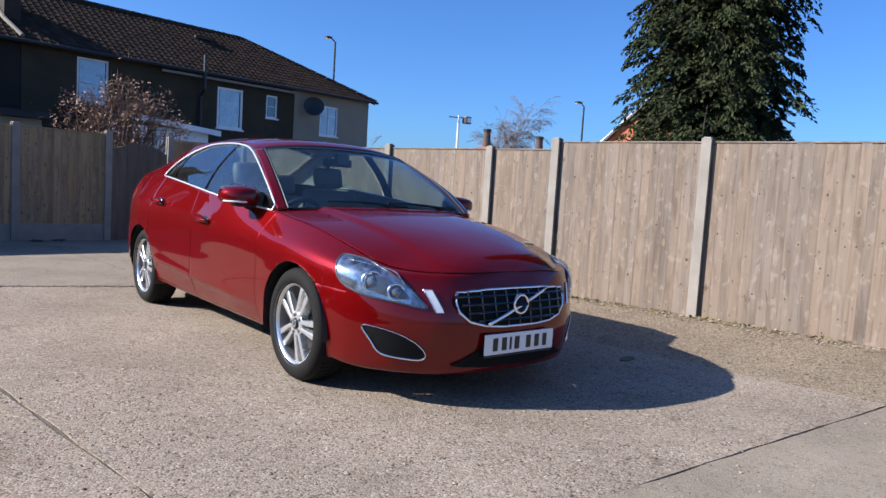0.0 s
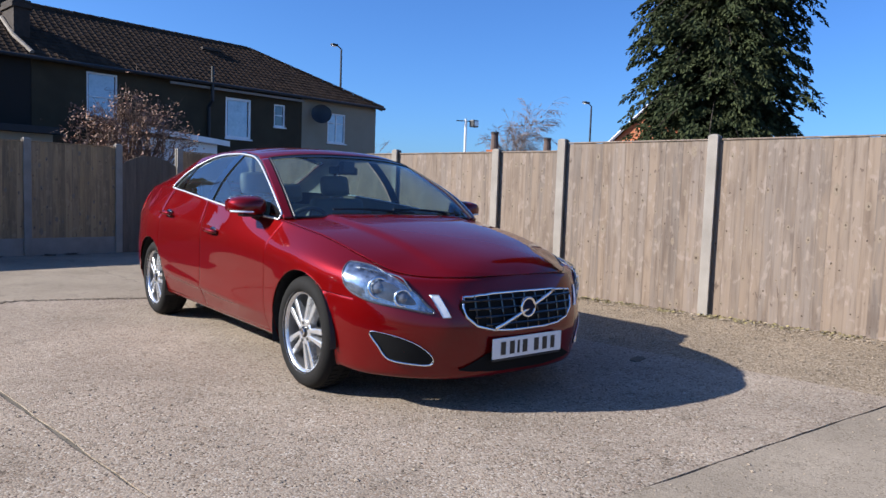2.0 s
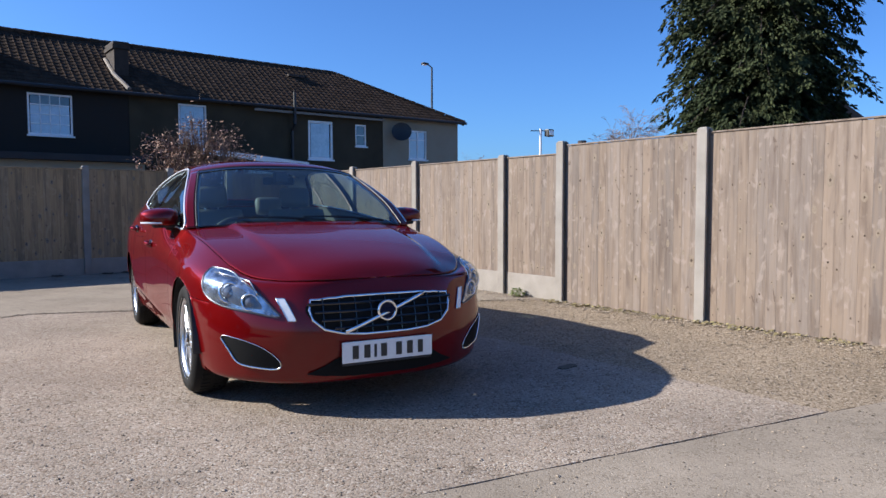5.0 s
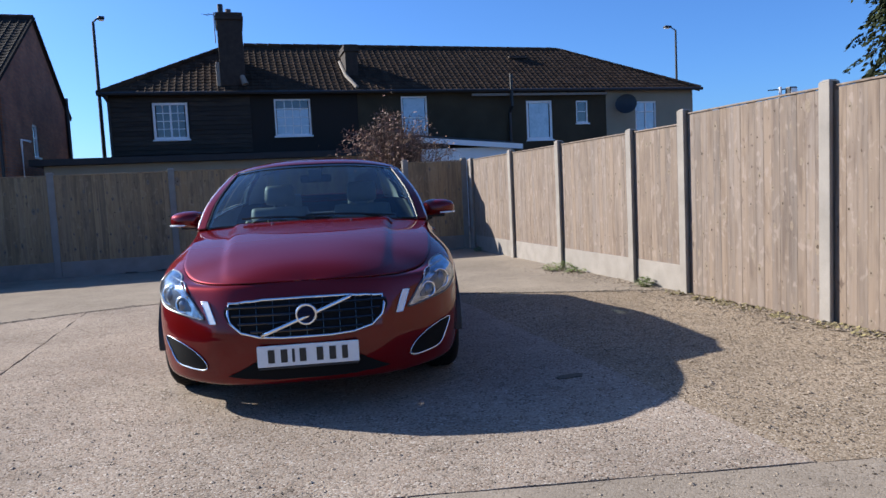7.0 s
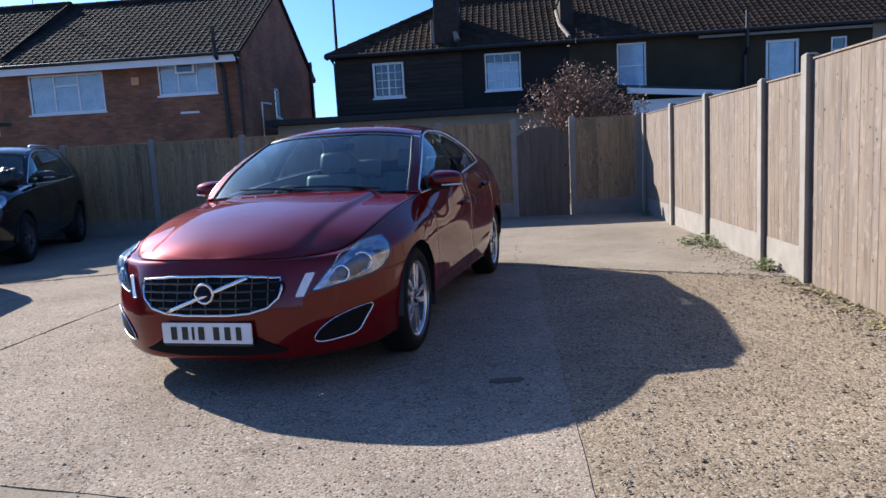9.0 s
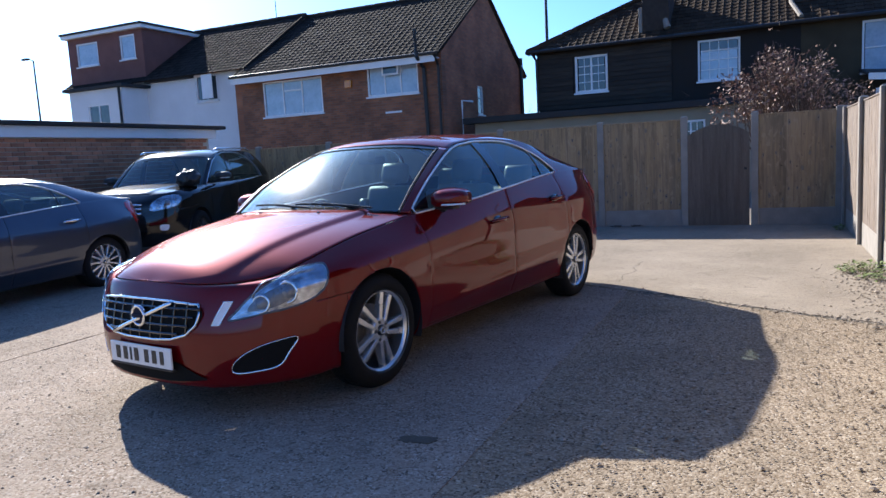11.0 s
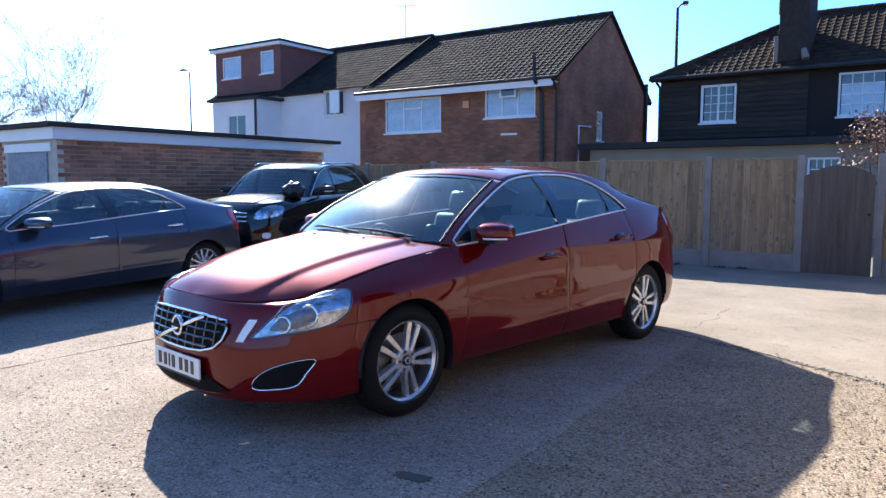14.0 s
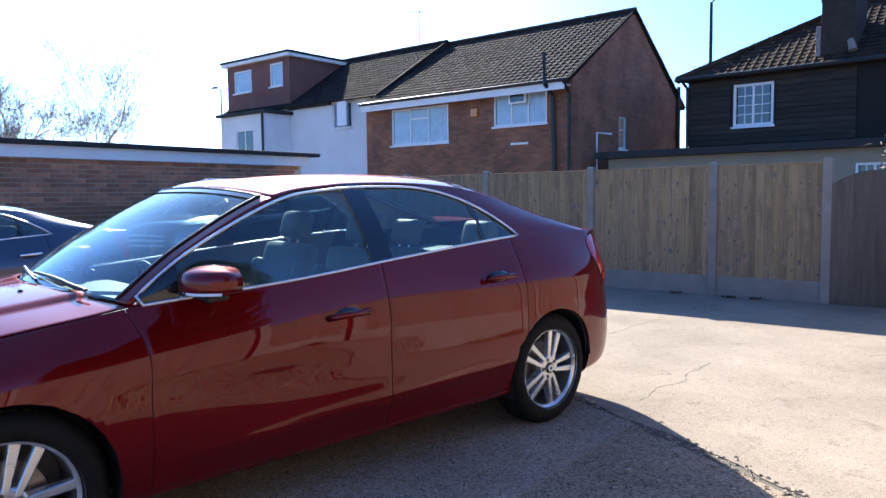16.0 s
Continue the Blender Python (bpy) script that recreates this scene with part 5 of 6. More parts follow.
def wheel(parent, m, radius, rim, spokes=5, label="", steel=alloy, width=0.215, twin=True):
    """A tyre on a spoked alloy rim, its face towards +x."""
    w = new("wheel")
    w.parent = parent
    w.matrix_local = m
    tagged(w, label)
    h = width / 2
    prof = [(rim - .004, -h + .01), (rim + .012, -h), (radius - .035, -h), (radius - .012, -h + .018), (radius, -h + .045), (radius, h - .045),
            (radius - .012, h - .018), (radius - .035, h), (rim + .03, h + .003), (rim + .012, h), (rim - .004, h - .012)]
    tyre = part("tyre", lathe(prof, 64, closed=True), tyre_rubber, w, smooth=True)
    bm = bmesh.new()
    for k in range(56):
        a = 2 * math.pi * k / 56
        for x0 in (-h + .05, .012):
            add_box(bm, x0, x0 + h - .062, -.010, .010, radius - .002, radius + .004, m=Matrix.Rotation(a + (x0 > 0) * .05, 4, "X"))
    part("tread", bm, tyre_rubber, tyre)
    barrel = [(rim + .004, h - .004), (rim + .002, h - .012), (rim - .012, h - .014), (rim - .018, h - .03), (rim - .03, -h + .02), (rim - .01, -h)]
    part("rim", lathe(barrel[:4], 64), steel, w, smooth=True)
    part("rim_barrel", lathe(barrel[3:], 64), rim_shade, w, smooth=True)
    part("backing", lathe([(rim - .03, -h + .05), (.02, -h + .05)], 40), dark_alloy, w)
    part("brake_disc", lathe([(.145, -.012), (.145, .010), (.07, .012), (.07, .03), (.02, .03)], 48), disc_steel, w, smooth=False)
    face = h - .016
    for k in range(spokes):
        bm = bmesh.new()
        a = 2 * math.pi * (k + 0.5) / spokes
        for side in ((-1, 1) if twin else (0,)):
            tip, root = side * (.041 if twin else 0), side * (.019 if twin else 0)
            wide = .0215 if twin else .034 if spokes < 9 else .017
            pts = [(root - wide * .62, .045), (root + wide * .62, .045), (tip + wide, rim - .008), (tip - wide, rim - .008)]
            low = [bm.verts.new((face - .036 - .02 * (y < .1), x, y)) for x, y in pts]
            inner = [(root - wide * .5, .05), (root + wide * .5, .05), (tip + wide * .84, rim - .010), (tip - wide * .84, rim - .010)]
            mid = [bm.verts.new((face - .012 * (y > .1) - .004, x, y)) for x, y in inner]
            bm.faces.new(mid)
            for i in range(4):
                bm.faces.new((low[i], low[(i + 1) % 4], mid[(i + 1) % 4], mid[i]))
        bmesh.ops.recalc_face_normals(bm, faces=bm.faces)
        bmesh.ops.bevel(bm, geom=list(bm.edges), offset=.003, segments=1, affect="EDGES")
        bmesh.ops.rotate(bm, cent=(0, 0, 0), matrix=Matrix.Rotation(a, 3, "X"), verts=bm.verts)
        part("spoke", bm, steel, w)
    part("hub", lathe([(.074, face - .05), (.074, face - .012), (.066, face - .006), (.034, face - .006), (.034, face - .012), (.0, face - .012)], 40), steel, w, smooth=False)
    cap = part("hub_cap", lathe([(.031, face - .012), (.031, face + .001), (.024, face + .004), (.0, face + .005)], 32), gloss_black, w, "dark round hub cap", smooth=True)
    part("emblem", lathe([(.012, face + .004), (.014, face + .007), (.019, face + .007), (.021, face + .004)], 24), chrome, cap)
    for k in range(5):
        a = 2 * math.pi * k / 5
        bm = lathe([(.010, face - .02), (.010, face - .002), (.006, face), (0, face)], 8)
        bmesh.ops.translate(bm, vec=(0, .052 * math.sin(a), .052 * math.cos(a)), verts=bm.verts)
        part("wheel_bolt", bm, dark_alloy, w)
    return w


def seat(parent, x, y, leather, rear=False, back_h=0.60, base_z=0.47):
    """A padded car seat with bolsters and a head restraint."""
    s = new("car_seat")
    s.parent = parent
    s.matrix_local = pose(x, y, base_z)
    tagged(s, "cream leather seat with head restraint" if leather is cream_leather else "dark grey fabric seat")
    hw = .25
    bm = bmesh.new()
    add_box(bm, -hw, hw, -.24, .26, -.10, .06, .045)
    for q in (-1, 1):
        add_box(bm, q * hw - .055, q * hw + .055, -.22, .24, -.08, .10, .04)
    part("cushion", bm, leather, s, smooth=True)
    tilt = Matrix.Translation((0, .26, .0)) @ Matrix.Rotation(radians(-17), 4, "X")
    bm = bmesh.new()
    add_box(bm, -hw, hw, -.06, .06, 0, back_h, .05, tilt)
    for q in (-1, 1):
        add_box(bm, q * hw - .05, q * hw + .05, -.10, .05, .05, back_h - .12, .04, tilt)
    part("backrest", bm, leather, s, smooth=True)
    bm = bmesh.new()
    add_box(bm, -.13, .13, -.055, .05, back_h + .02, back_h + .20, .05, tilt)
    head = part("head_restraint", bm, leather, s, smooth=True)
    bm = bmesh.new()
    for q in (-.05, .05):
        add_tube(bm, [tilt @ Vector((q, 0, back_h - .04)), tilt @ Vector((q, 0, back_h + .06))], .007, sides=6)
    part("post", bm, chrome, head)
    return s


SEAMS = (8.64, 10.80, 12.5)


def car_skin(shape, root, paint, words, seams=SEAMS):
    """The painted shell with its panels, wheel arches, glass and lining."""
    us = np.unique(np.round(np.concatenate([np.linspace(0, 18, 145), *[(s - .005, s + .005) for s in (*seams, 5.9, 15.2, 5.05)]]), 5))
    vs = np.unique(np.round(np.concatenate([np.linspace(0, 6, 45), (1.475, 1.525), (3.925, 3.95)]), 5))
    uu, vv = np.meshgrid(us, vs, indexing="ij")
    pts = shape.side(uu, vv)
    inside = np.zeros(pts.shape[:2], bool)
    for ay in shape.axles:
        dy, dz = pts[..., 1] - ay, pts[..., 2] - shape.hub
        r = np.hypot(dy, dz)
        hole = (r < shape.arch) & (np.abs(pts[..., 0]) > .5)
        near = hole & (r > shape.arch - .045)
        k = np.where(near, shape.arch / np.maximum(r, 1e-6), 1.0)
        pts[..., 1], pts[..., 2] = ay + dy * k, shape.hub + dz * k
        inside |= hole & ~near
    cell = ~(inside[:-1, :-1] | inside[1:, :-1] | inside[:-1, 1:] | inside[1:, 1:])
    um, vm = (us[:-1] + us[1:]) / 2, (vs[:-1] + vs[1:]) / 2
    U, V = np.meshgrid(um, vm, indexing="ij")
    gap = np.zeros_like(cell)
    for s in seams:
        gap |= (np.abs(U - s) < .0045) & (V > 1.54)
    gap |= (np.abs(U - 5.9) < .0045) & (V < 3.93)
    gap |= (np.abs(V - 3.9375) < .01) & (U > 5.05) & (U < 7)
    gap |= (np.abs(U - 15.2) < .0045) & (V < 4.0)
    gap |= (np.abs(V - 1.5) < .02) & (U > seams[0]) & (U < seams[2])
    cell &= ~gap
    left = lambda mask: [(pts, cell & mask, False)]
    right = lambda mask: [(pts * np.array([-1, 1, 1]), cell & mask, False)]
    nose = (U < 5.9) & ~((U > 5.05) & (V > 3.9375))
    skin("front_bumper", [(pts, cell & nose, True)], paint, root, solid=.004)
    skin("rear_bumper", [(pts, cell & (U > 15.2), True)], paint, root, solid=.004)
    doors = []
    for half in (left, right):
        skin("front_wing", half(~nose & (U < seams[0])), paint, root, solid=.004)
        doors.append((skin("front_door", half((U > seams[0]) & (U < seams[1]) & (V > 1.5)), paint, root, solid=.004),
                      skin("rear_door", half((U > seams[1]) & (U < seams[2]) & (V > 1.5)), paint, root, solid=.004)))
        skin("sill", half((U > seams[0]) & (U < seams[2]) & (V < 1.5)), paint, root, solid=.004)
        skin("rear_wing", half((U > seams[2]) & (U < 15.2)), paint, root, solid=.004)
    # dark lining behind the gaps, and the wheel wells
    lining = pts.copy()
    lining[..., 0] = np.sign(lining[..., 0]) * np.maximum(np.abs(lining[..., 0]) - .02, 0)
    lining[..., 1] *= .99
    full = ~(inside[:-1, :-1] | inside[1:, :-1] | inside[:-1, 1:] | inside[1:, 1:])
    skin("inner_shell", [(lining, full & (V < 5.9), True)], black_plastic, root)
    for ay in shape.axles:
        for s in (-1, 1):
            bm = bmesh.new()
            rows = []
            for x in (.893, .55):
                rr = shape.arch + (.002 if x > .88 else .012)
                rows.append([bm.verts.new((s * x, ay + rr * math.cos(a), shape.hub + rr * math.sin(a))) for a in np.linspace(-.34 if ay < 0 else .08, math.pi + (.10 if ay < 0 else .34), 30)])
            centre = bm.verts.new((s * .55, ay, shape.hub))
            for i in range(29):
                bm.faces.new((rows[0][i], rows[0][i + 1], rows[1][i + 1], rows[1][i]))
                bm.faces.new((rows[1][i], rows[1][i + 1], centre))
            part("wheel_well", bm, black_plastic, root, smooth=False)
    bm = bmesh.new()
    add_prism(bm, [(-.78, -1.6), (-.45, -2.0), (.45, -2.0), (.78, -1.6), (.78, 1.75), (.5, 2.05), (-.5, 2.05), (-.78, 1.75)], .05, Matrix.Translation((0, 0, shape.hub - .10)))
    part("underbody", bm, black_plastic, root)
    # bonnet
    U2, F2 = np.meshgrid(np.linspace(0, 8.95, 64), np.linspace(0, .996, 44), indexing="ij")
    skin("bonnet", [(shape.bonnet(U2, F2), None, True)], paint, root, solid=.006)
    U2, F2 = np.meshgrid(np.linspace(14.02, 17.94, 24), np.linspace(0, .993, 20), indexing="ij")
    skin("boot_lid", [(shape.deck(U2, F2), None, True)], paint, root, solid=.006)
    # roof, pillars, screens
    glass_f = .925
    J, F = np.meshgrid(np.linspace(1.96, 5.62, 40), np.linspace(0, 1, 24), indexing="ij")
    skin("roof", [(shape.top(J, F), None, True)], paint, root, solid=.012)
    J, F = np.meshgrid(np.linspace(0, 1.96, 24), np.linspace(glass_f, 1, 6), indexing="ij")
    for s in (1, -1):
        skin("front_pillar", [(shape.top(J, F) * np.array([s, 1, 1]), None, False)], paint, root, solid=.02)
    J, F = np.meshgrid(np.linspace(5.62, 8, 24), np.linspace(glass_f, 1, 6), indexing="ij")
    for s in (1, -1):
        skin("rear_pillar", [(shape.top(J, F) * np.array([s, 1, 1]), None, False)], paint, root, solid=.02)
    # the wide rear band is added to keep sun out of the car's shadow
    for name, j0, j1 in (("screen_band", 1.84, 1.96), ("rear_screen_band", 5.62, 6.12)):
        J, F = np.meshgrid(np.linspace(j0, j1, 5), np.linspace(0, glass_f, 20), indexing="ij")
        skin(name, [(shape.top(J, F) + np.array([0, 0, .003]), None, True)], gloss_black, root, "black band along the glass edge, added at the rear to block sun")
    J, F = np.meshgrid(np.linspace(.02, 1.945, 24), np.linspace(0, glass_f - .004, 22), indexing="ij")
    screen = skin("windscreen", [(shape.top(J, F) - np.array([0, 0, .003]), None, True)], screen_glass, root, "tinted laminated windscreen")
    rim_j = np.concatenate([np.linspace(.03, 1.935, 20)])
    edge = [tuple(p) for p in shape.top(rim_j, np.full(20, glass_f - .01)) + np.array([0, 0, .002])]
    top_edge = [tuple(p) for p in shape.top(np.full(13, 1.935), np.linspace(glass_f - .01, 0, 13)) + np.array([0, 0, .002])]
    line = edge + top_edge[1:]
    line = line + [(-x, y, z) for x, y, z in line[-2::-1]]
    part("seal", tube(line, .006, sides=6), black_plastic, screen)
    J, F = np.meshgrid(np.linspace(5.68, 7.92, 20), np.linspace(0, glass_f - .004, 20), indexing="ij")
    skin("rear_window", [(shape.top(J, F) - np.array([0, 0, .003]), None, True)], car_glass, root, "tinted heated rear window")
    # sides: panes between belt and rail, dark pillar, painted rear pillar
    tip = 6.36
    upper = lambda j: .995 * (1 - np.clip((j - 4.2) / (tip - 4.2), 0, 1) ** 2.6) ** .85
    bands = [("front_door_window", .78, 3.17), ("rear_door_window", 3.58, 5.47), ("quarter_window", 5.55, tip)]
    for s in (1, -1):
        for name, j0, j1 in bands:
            j = np.linspace(j0 + .02, j1 - .02, 24)
            g = np.linspace(.02, 1, 10)
            J, G = np.meshgrid(j, g, indexing="ij")
            p = shape.flank(J, G * upper(J)) * np.array([s, 1, 1]) - np.array([s * .012, 0, 0])
            skin(name, [(p, None, False)], car_glass, root, "tinted side window")
        for name, j0, j1, lift in (("mirror_corner", .20, .78, -.009), ("door_pillar", 3.17, 3.58, -.002), ("divider", 5.47, 5.55, -.003)):
            J, G = np.meshgrid(np.linspace(j0, j1, 5), np.linspace(0, 1, 10), indexing="ij")
            p = shape.flank(J, G * upper(J)) * np.array([s, 1, 1]) + np.array([s * lift, 0, 0])
            skin(name, [(p, None, False)], gloss_black, root, "black pillar trim")
        J, G = np.meshgrid(np.linspace(4.2, 8, 50), np.linspace(0, 1, 16), indexing="ij")
        low = np.where(J < tip, upper(J), 0)
        p = shape.flank(J, low + (1 - low) * G) * np.array([s, 1, 1])
        skin("rear_pillar_panel", [(p, None, False)], paint, root)
        skin("pillar_lining", [(p - np.array([s * .03, 0, .02]), None, False)], head_cloth, root)
        # bright strip round the panes
        j = np.linspace(.20, tip, 60)
        up = shape.flank(j, upper(j) * .955)
        dn = shape.flank(j[::-1], np.zeros(60))
        ring = [tuple(q * np.array([s, 1, 1]) + np.array([s * .001, 0, 0])) for q in np.vstack([up[:-1], dn[:-1]])]
        part("window_trim", tube(ring, .0065, sides=8, closed=True), satin_trim, root, "bright metal window surround", smooth=True)
    return doors


def cabin(shape, root, leather, wheel_right=True):
    """Seats, dashboard, steering wheel and the linings that show through the panes."""
    part("cabin_floor", box(-.72, .72, -1.0, 1.75, .26, .34), dash_grey, root)
    for s in (-1, 1):
        U, V = np.meshgrid(np.linspace(8.75, 12.25, 24), np.linspace(1.6, 5.97, 10), indexing="ij")
        skin("door_lining", [(shape.side(U, V) * np.array([s, 1, 1]) - np.array([s * .035, 0, 0]), None, False)], leather, root)
    bm = bmesh.new()
    add_box(bm, -.74, .74, -.98, -.52, .70, .875, .05)
    add_box(bm, -.12, .12, -.55, .25, .34, .62, .04)
    part("dashboard", bm, dash_grey, root, smooth=False)
    J, F = np.meshgrid(np.linspace(2.05, 5.6, 20), np.linspace(0, .97, 14), indexing="ij")
    skin("headlining", [(shape.top(J, F) - np.array([0, 0, .022]), None, True)], head_cloth, root, "pale grey headlining")
    for j0, j1, name in ((.05, 2.1, "front_pillar_lining"), (5.5, 7.9, "rear_pillar_lining")):
        J, F = np.meshgrid(np.linspace(j0, j1, 14), np.linspace(.91, .985, 4), indexing="ij")
        for s in (1, -1):
            skin(name, [((shape.top(J, F) - np.array([.012, 0, .028])) * np.array([s, 1, 1]), None, False)], head_cloth, root)
    part("parcel_shelf", box(-.62, .62, 1.25, 1.75, .92, .96, .01), dash_grey, root)
    d = -1 if wheel_right else 1
    bm = bmesh.new()
    ring = [Matrix.Translation((d * .36, -.42, .82)) @ Matrix.Rotation(radians(-66), 4, "X") @ Vector((.18 * math.cos(a), .18 * math.sin(a), 0)) for a in np.linspace(0, 2 * math.pi, 29)[:-1]]
    add_tube(bm, ring, .016, sides=8, closed=True)
    add_box(bm, d * .36 - .06, d * .36 + .06, -.48, -.42, .77, .86, .015)
    for q in (ring[0], ring[14], ring[21]):
        add_tube(bm, [q, (d * .36, -.44, .82)], .012, sides=6)
    part("steering_wheel", bm, dash_grey, root, smooth=True)
    for x in (-.36, .36):
        seat(root, x, -.02, leather)
        seat(root, x, .88, leather, back_h=.52)
    part("mirror_mount", box(-.05, .05, -.40, -.33, 1.25, 1.335, .01), dash_grey, root)
    bm = bmesh.new()
    add_box(bm, -.12, .12, -.33, -.30, 1.235, 1.295, .015)
    part("rear_view_mirror", bm, black_plastic, root)


def door_mirror(root, paint, s, at):
    """A wing mirror with lamp strip, glass and stalk."""
    x, y, z = at
    m = new("door_mirror")
    m.parent = root
    m.matrix_local = pose(s * x, y, z, 0, 0, 0)
    bm = bmesh.new()
    bmesh.ops.create_icosphere(bm, subdivisions=4, radius=1)
    for v in bm.verts:
        q = v.co
        out = math.copysign(abs(q.x) ** .6, q.x) * s
        q.x = out * s * .122
        q.z = math.copysign(abs(q.z) ** .62, q.z) * (.072 - .012 * max(0, out) if q.z > 0 else .050 - .010 * out)
        q.y = q.y * (.125 - .04 * max(0, out) if q.y < 0 else 0)
        q.y = q.y if v.co.y < 0 else .05
    part("mirror_housing", bm, paint, m, smooth=True)
    part("mirror_glass", box(-.088, .088, .042, .052, -.034, .048, .01), mirror_silver, m)
    low = [(s * (.000 + .120 * k / 8), -.117 + .085 * (k / 8) ** 2.4, -.028) for k in range(9)]
    part("indicator", tube(low, .006, sides=6, flat=.5), lamp_white, m, "clear indicator strip")
    bm = bmesh.new()
    add_box(bm, -.075, .075, -.055, .035, -.062, -.036, .012, Matrix.Translation((-s * .03, 0, 0)))
    add_tube(bm, [(-s * .05, 0, -.05), (-s * .16, .03, -.085)], .026, sides=8)
    part("stalk", bm, black_plastic, m)
    return m


def chrome_line(shape, uv, radius, root, name="trim", mat=None, lift=.004, label="bright metal trim", sides=(1, -1), closed=False):
    p = shape.side(uv[:, 0], uv[:, 1])
    for s in sides:
        pts = []
        for q in p:
            n = Vector((q[0], q[1] * .6 if abs(q[1]) > 1.7 else 0, 0))
            n = n.normalized() if n.length else Vector((0, 0, 0))
            pts.append(((q[0] + n.x * lift) * s, q[1] + n.y * lift, q[2]))
        part(name, tube(pts, radius, sides=8, closed=closed), mat or chrome, root, label, smooth=True)


def saloon(at, paint, label, group, leather, spokes=5, twin=True, handle=None):
    shape = CarShape()
    root = thing("car", label, "car", group, at=at)
    doors = car_skin(shape, root, paint, label)
    cabin(shape, root, leather)
    for ay in shape.axles:
        for s in (1, -1):
            wheel(root, pose(s * .775, ay, shape.hub - .004, 0, 0, 0 if s > 0 else 180) @ pose(0, 0, 0, 15 if ay < 0 else 19), shape.hub + .016, .234, spokes, "black tyre on silver twin-spoke alloy rim" if twin else "black tyre on silver many-spoked alloy rim", twin=twin)
    for s in (1, -1):
        door_mirror(root, paint, s, (.912, -.665, .992))
    for i, s in enumerate((1, -1)):
        for door, hy, hz in ((doors[i][0], -.05, .80), (doors[i][1], .93, .885)):
            bm = bmesh.new()
            x = .905
            add_tube(bm, [(s * (x + .0), hy - .11, hz - .008), (s * (x + .032), hy - .085, hz), (s * (x + .036), hy, hz + .003), (s * (x + .032), hy + .085, hz + .004), (s * (x - .002), hy + .11, hz + .002)], .014, sides=8, flat=.7)
            part("door_handle", bm, handle or paint, door, "bright pull handle" if handle else "body-coloured pull handle", smooth=True)
            # black ellipsoid in place of a hollow, its colour painting the shade there
            bm = bmesh.new()
            bmesh.ops.create_uvsphere(bm, u_segments=16, v_segments=8, radius=1)
            bmesh.ops.transform(bm, matrix=Matrix.Translation((s * (x - .012), hy, hz)) @ Matrix.Diagonal((.016, .075, .03, 1)), verts=bm.verts)
            part("handle_recess", bm, gloss_black, door, "black spot painting the shade in the hollow behind the handle", smooth=True)
    # headlamps
    outline = on_side(shape, [(.52, -2.15, .50), (.66, -2.09, .525), (.79, -1.93, .558), (.83, -1.80, .618), (.81, -1.74, .72), (.765, -1.76, .748), (.69, -1.90, .70), (.60, -2.03, .62), (.545, -2.12, .54)])
    smooth_out = rounded(outline)
    for s in (1, -1):
        lamp = skin("headlamp", [(patch(shape, smooth_out, lift=.002) * np.array([s, 1, 1]), None, False)], lamp_silver, root, "clear headlamp with silver reflector")
        skin("cover", [(patch(shape, smooth_out, lift=.004, bulge=.022) * np.array([s, 1, 1]), None, False)], lamp_cover, lamp, "clear curved cover")
        inner = smooth_out.mean(0) + (smooth_out - smooth_out.mean(0)) * np.array([1.0, 1.0])
        for (tx, ty, tz), r, mat in (((.735, -1.955, .622), .052, lamp_lens), ((.655, -2.06, .578), .042, lamp_lens)):
            c = Vector((tx * s, ty, tz))
            bm = bmesh.new()
            bmesh.ops.create_uvsphere(bm, u_segments=24, v_segments=12, radius=r * .82)
            bmesh.ops.translate(bm, vec=c, verts=bm.verts)
            lens = part("projector_lens", bm, mat, lamp, "round glass projector lens", smooth=True)
            out = Vector((.45 * s, -.9, .1)).normalized()
            ring = [c + out * (r * .45) + (out.orthogonal().normalized() * math.cos(a) + out.cross(out.orthogonal().normalized()) * math.sin(a)) * r for a in np.linspace(0, 2 * math.pi, 25)[:-1]]
            part("bezel", tube(ring, .008, sides=6, closed=True), chrome, lens, smooth=True)
        brow = on_side(shape, [(.775, -1.80, .728), (.715, -1.90, .690), (.645, -2.0, .645), (.60, -2.06, .605)])
        chrome_line(shape, spline(brow, np.linspace(0, 3, 10)), .0045, lamp, "daytime_strip", lamp_silver, .012, "clear daytime lamp strip", sides=(s,))
        well = rounded(on_side(shape, [(.60, -2.09, .54), (.74, -1.99, .575), (.765, -1.92, .645), (.70, -1.98, .645), (.62, -2.06, .59)]))
        skin("lamp_bowl", [(patch(shape, well, lift=.004, rings=5) * np.array([s, 1, 1]), None, False)], lamp_grey, lamp, "grey inner bowl")
        chrome_line(shape, np.vstack([smooth_out, smooth_out[:1]]), .005, lamp, "lamp_rim", lamp_grey, .003, "silver lamp rim", sides=(s,), closed=False)
    # light strips beside the grille
    strip = on_side(shape, [(.512, -2.18, .604), (.546, -2.14, .599), (.496, -2.20, .482), (.467, -2.225, .486)])
    strip = np.vstack([strip[i] + (strip[(i + 1) % 4] - strip[i]) * np.linspace(0, .97, 5)[:, None] for i in range(4)])
    patch_part("light_strip", shape, strip, lamp_white, root, "white upright lamp strip", lift=.006)
    chrome_line(shape, strip, .0025, root, "strip_frame", chrome, .006, closed=True)
    # grille
    grille = new("grille")
    grille.parent = root
    tagged(grille, "black mesh grille in a bright frame")
    LOW_X, LOW_Z = (0, .12, .24, .34, .405, .428), (.405, .408, .418, .445, .50, .555)
    top_v = on_side(shape, [(x, -2.27, .600 + .008 * (1 - (x / .4) ** 2)) for x in np.linspace(0, .405, 10)])
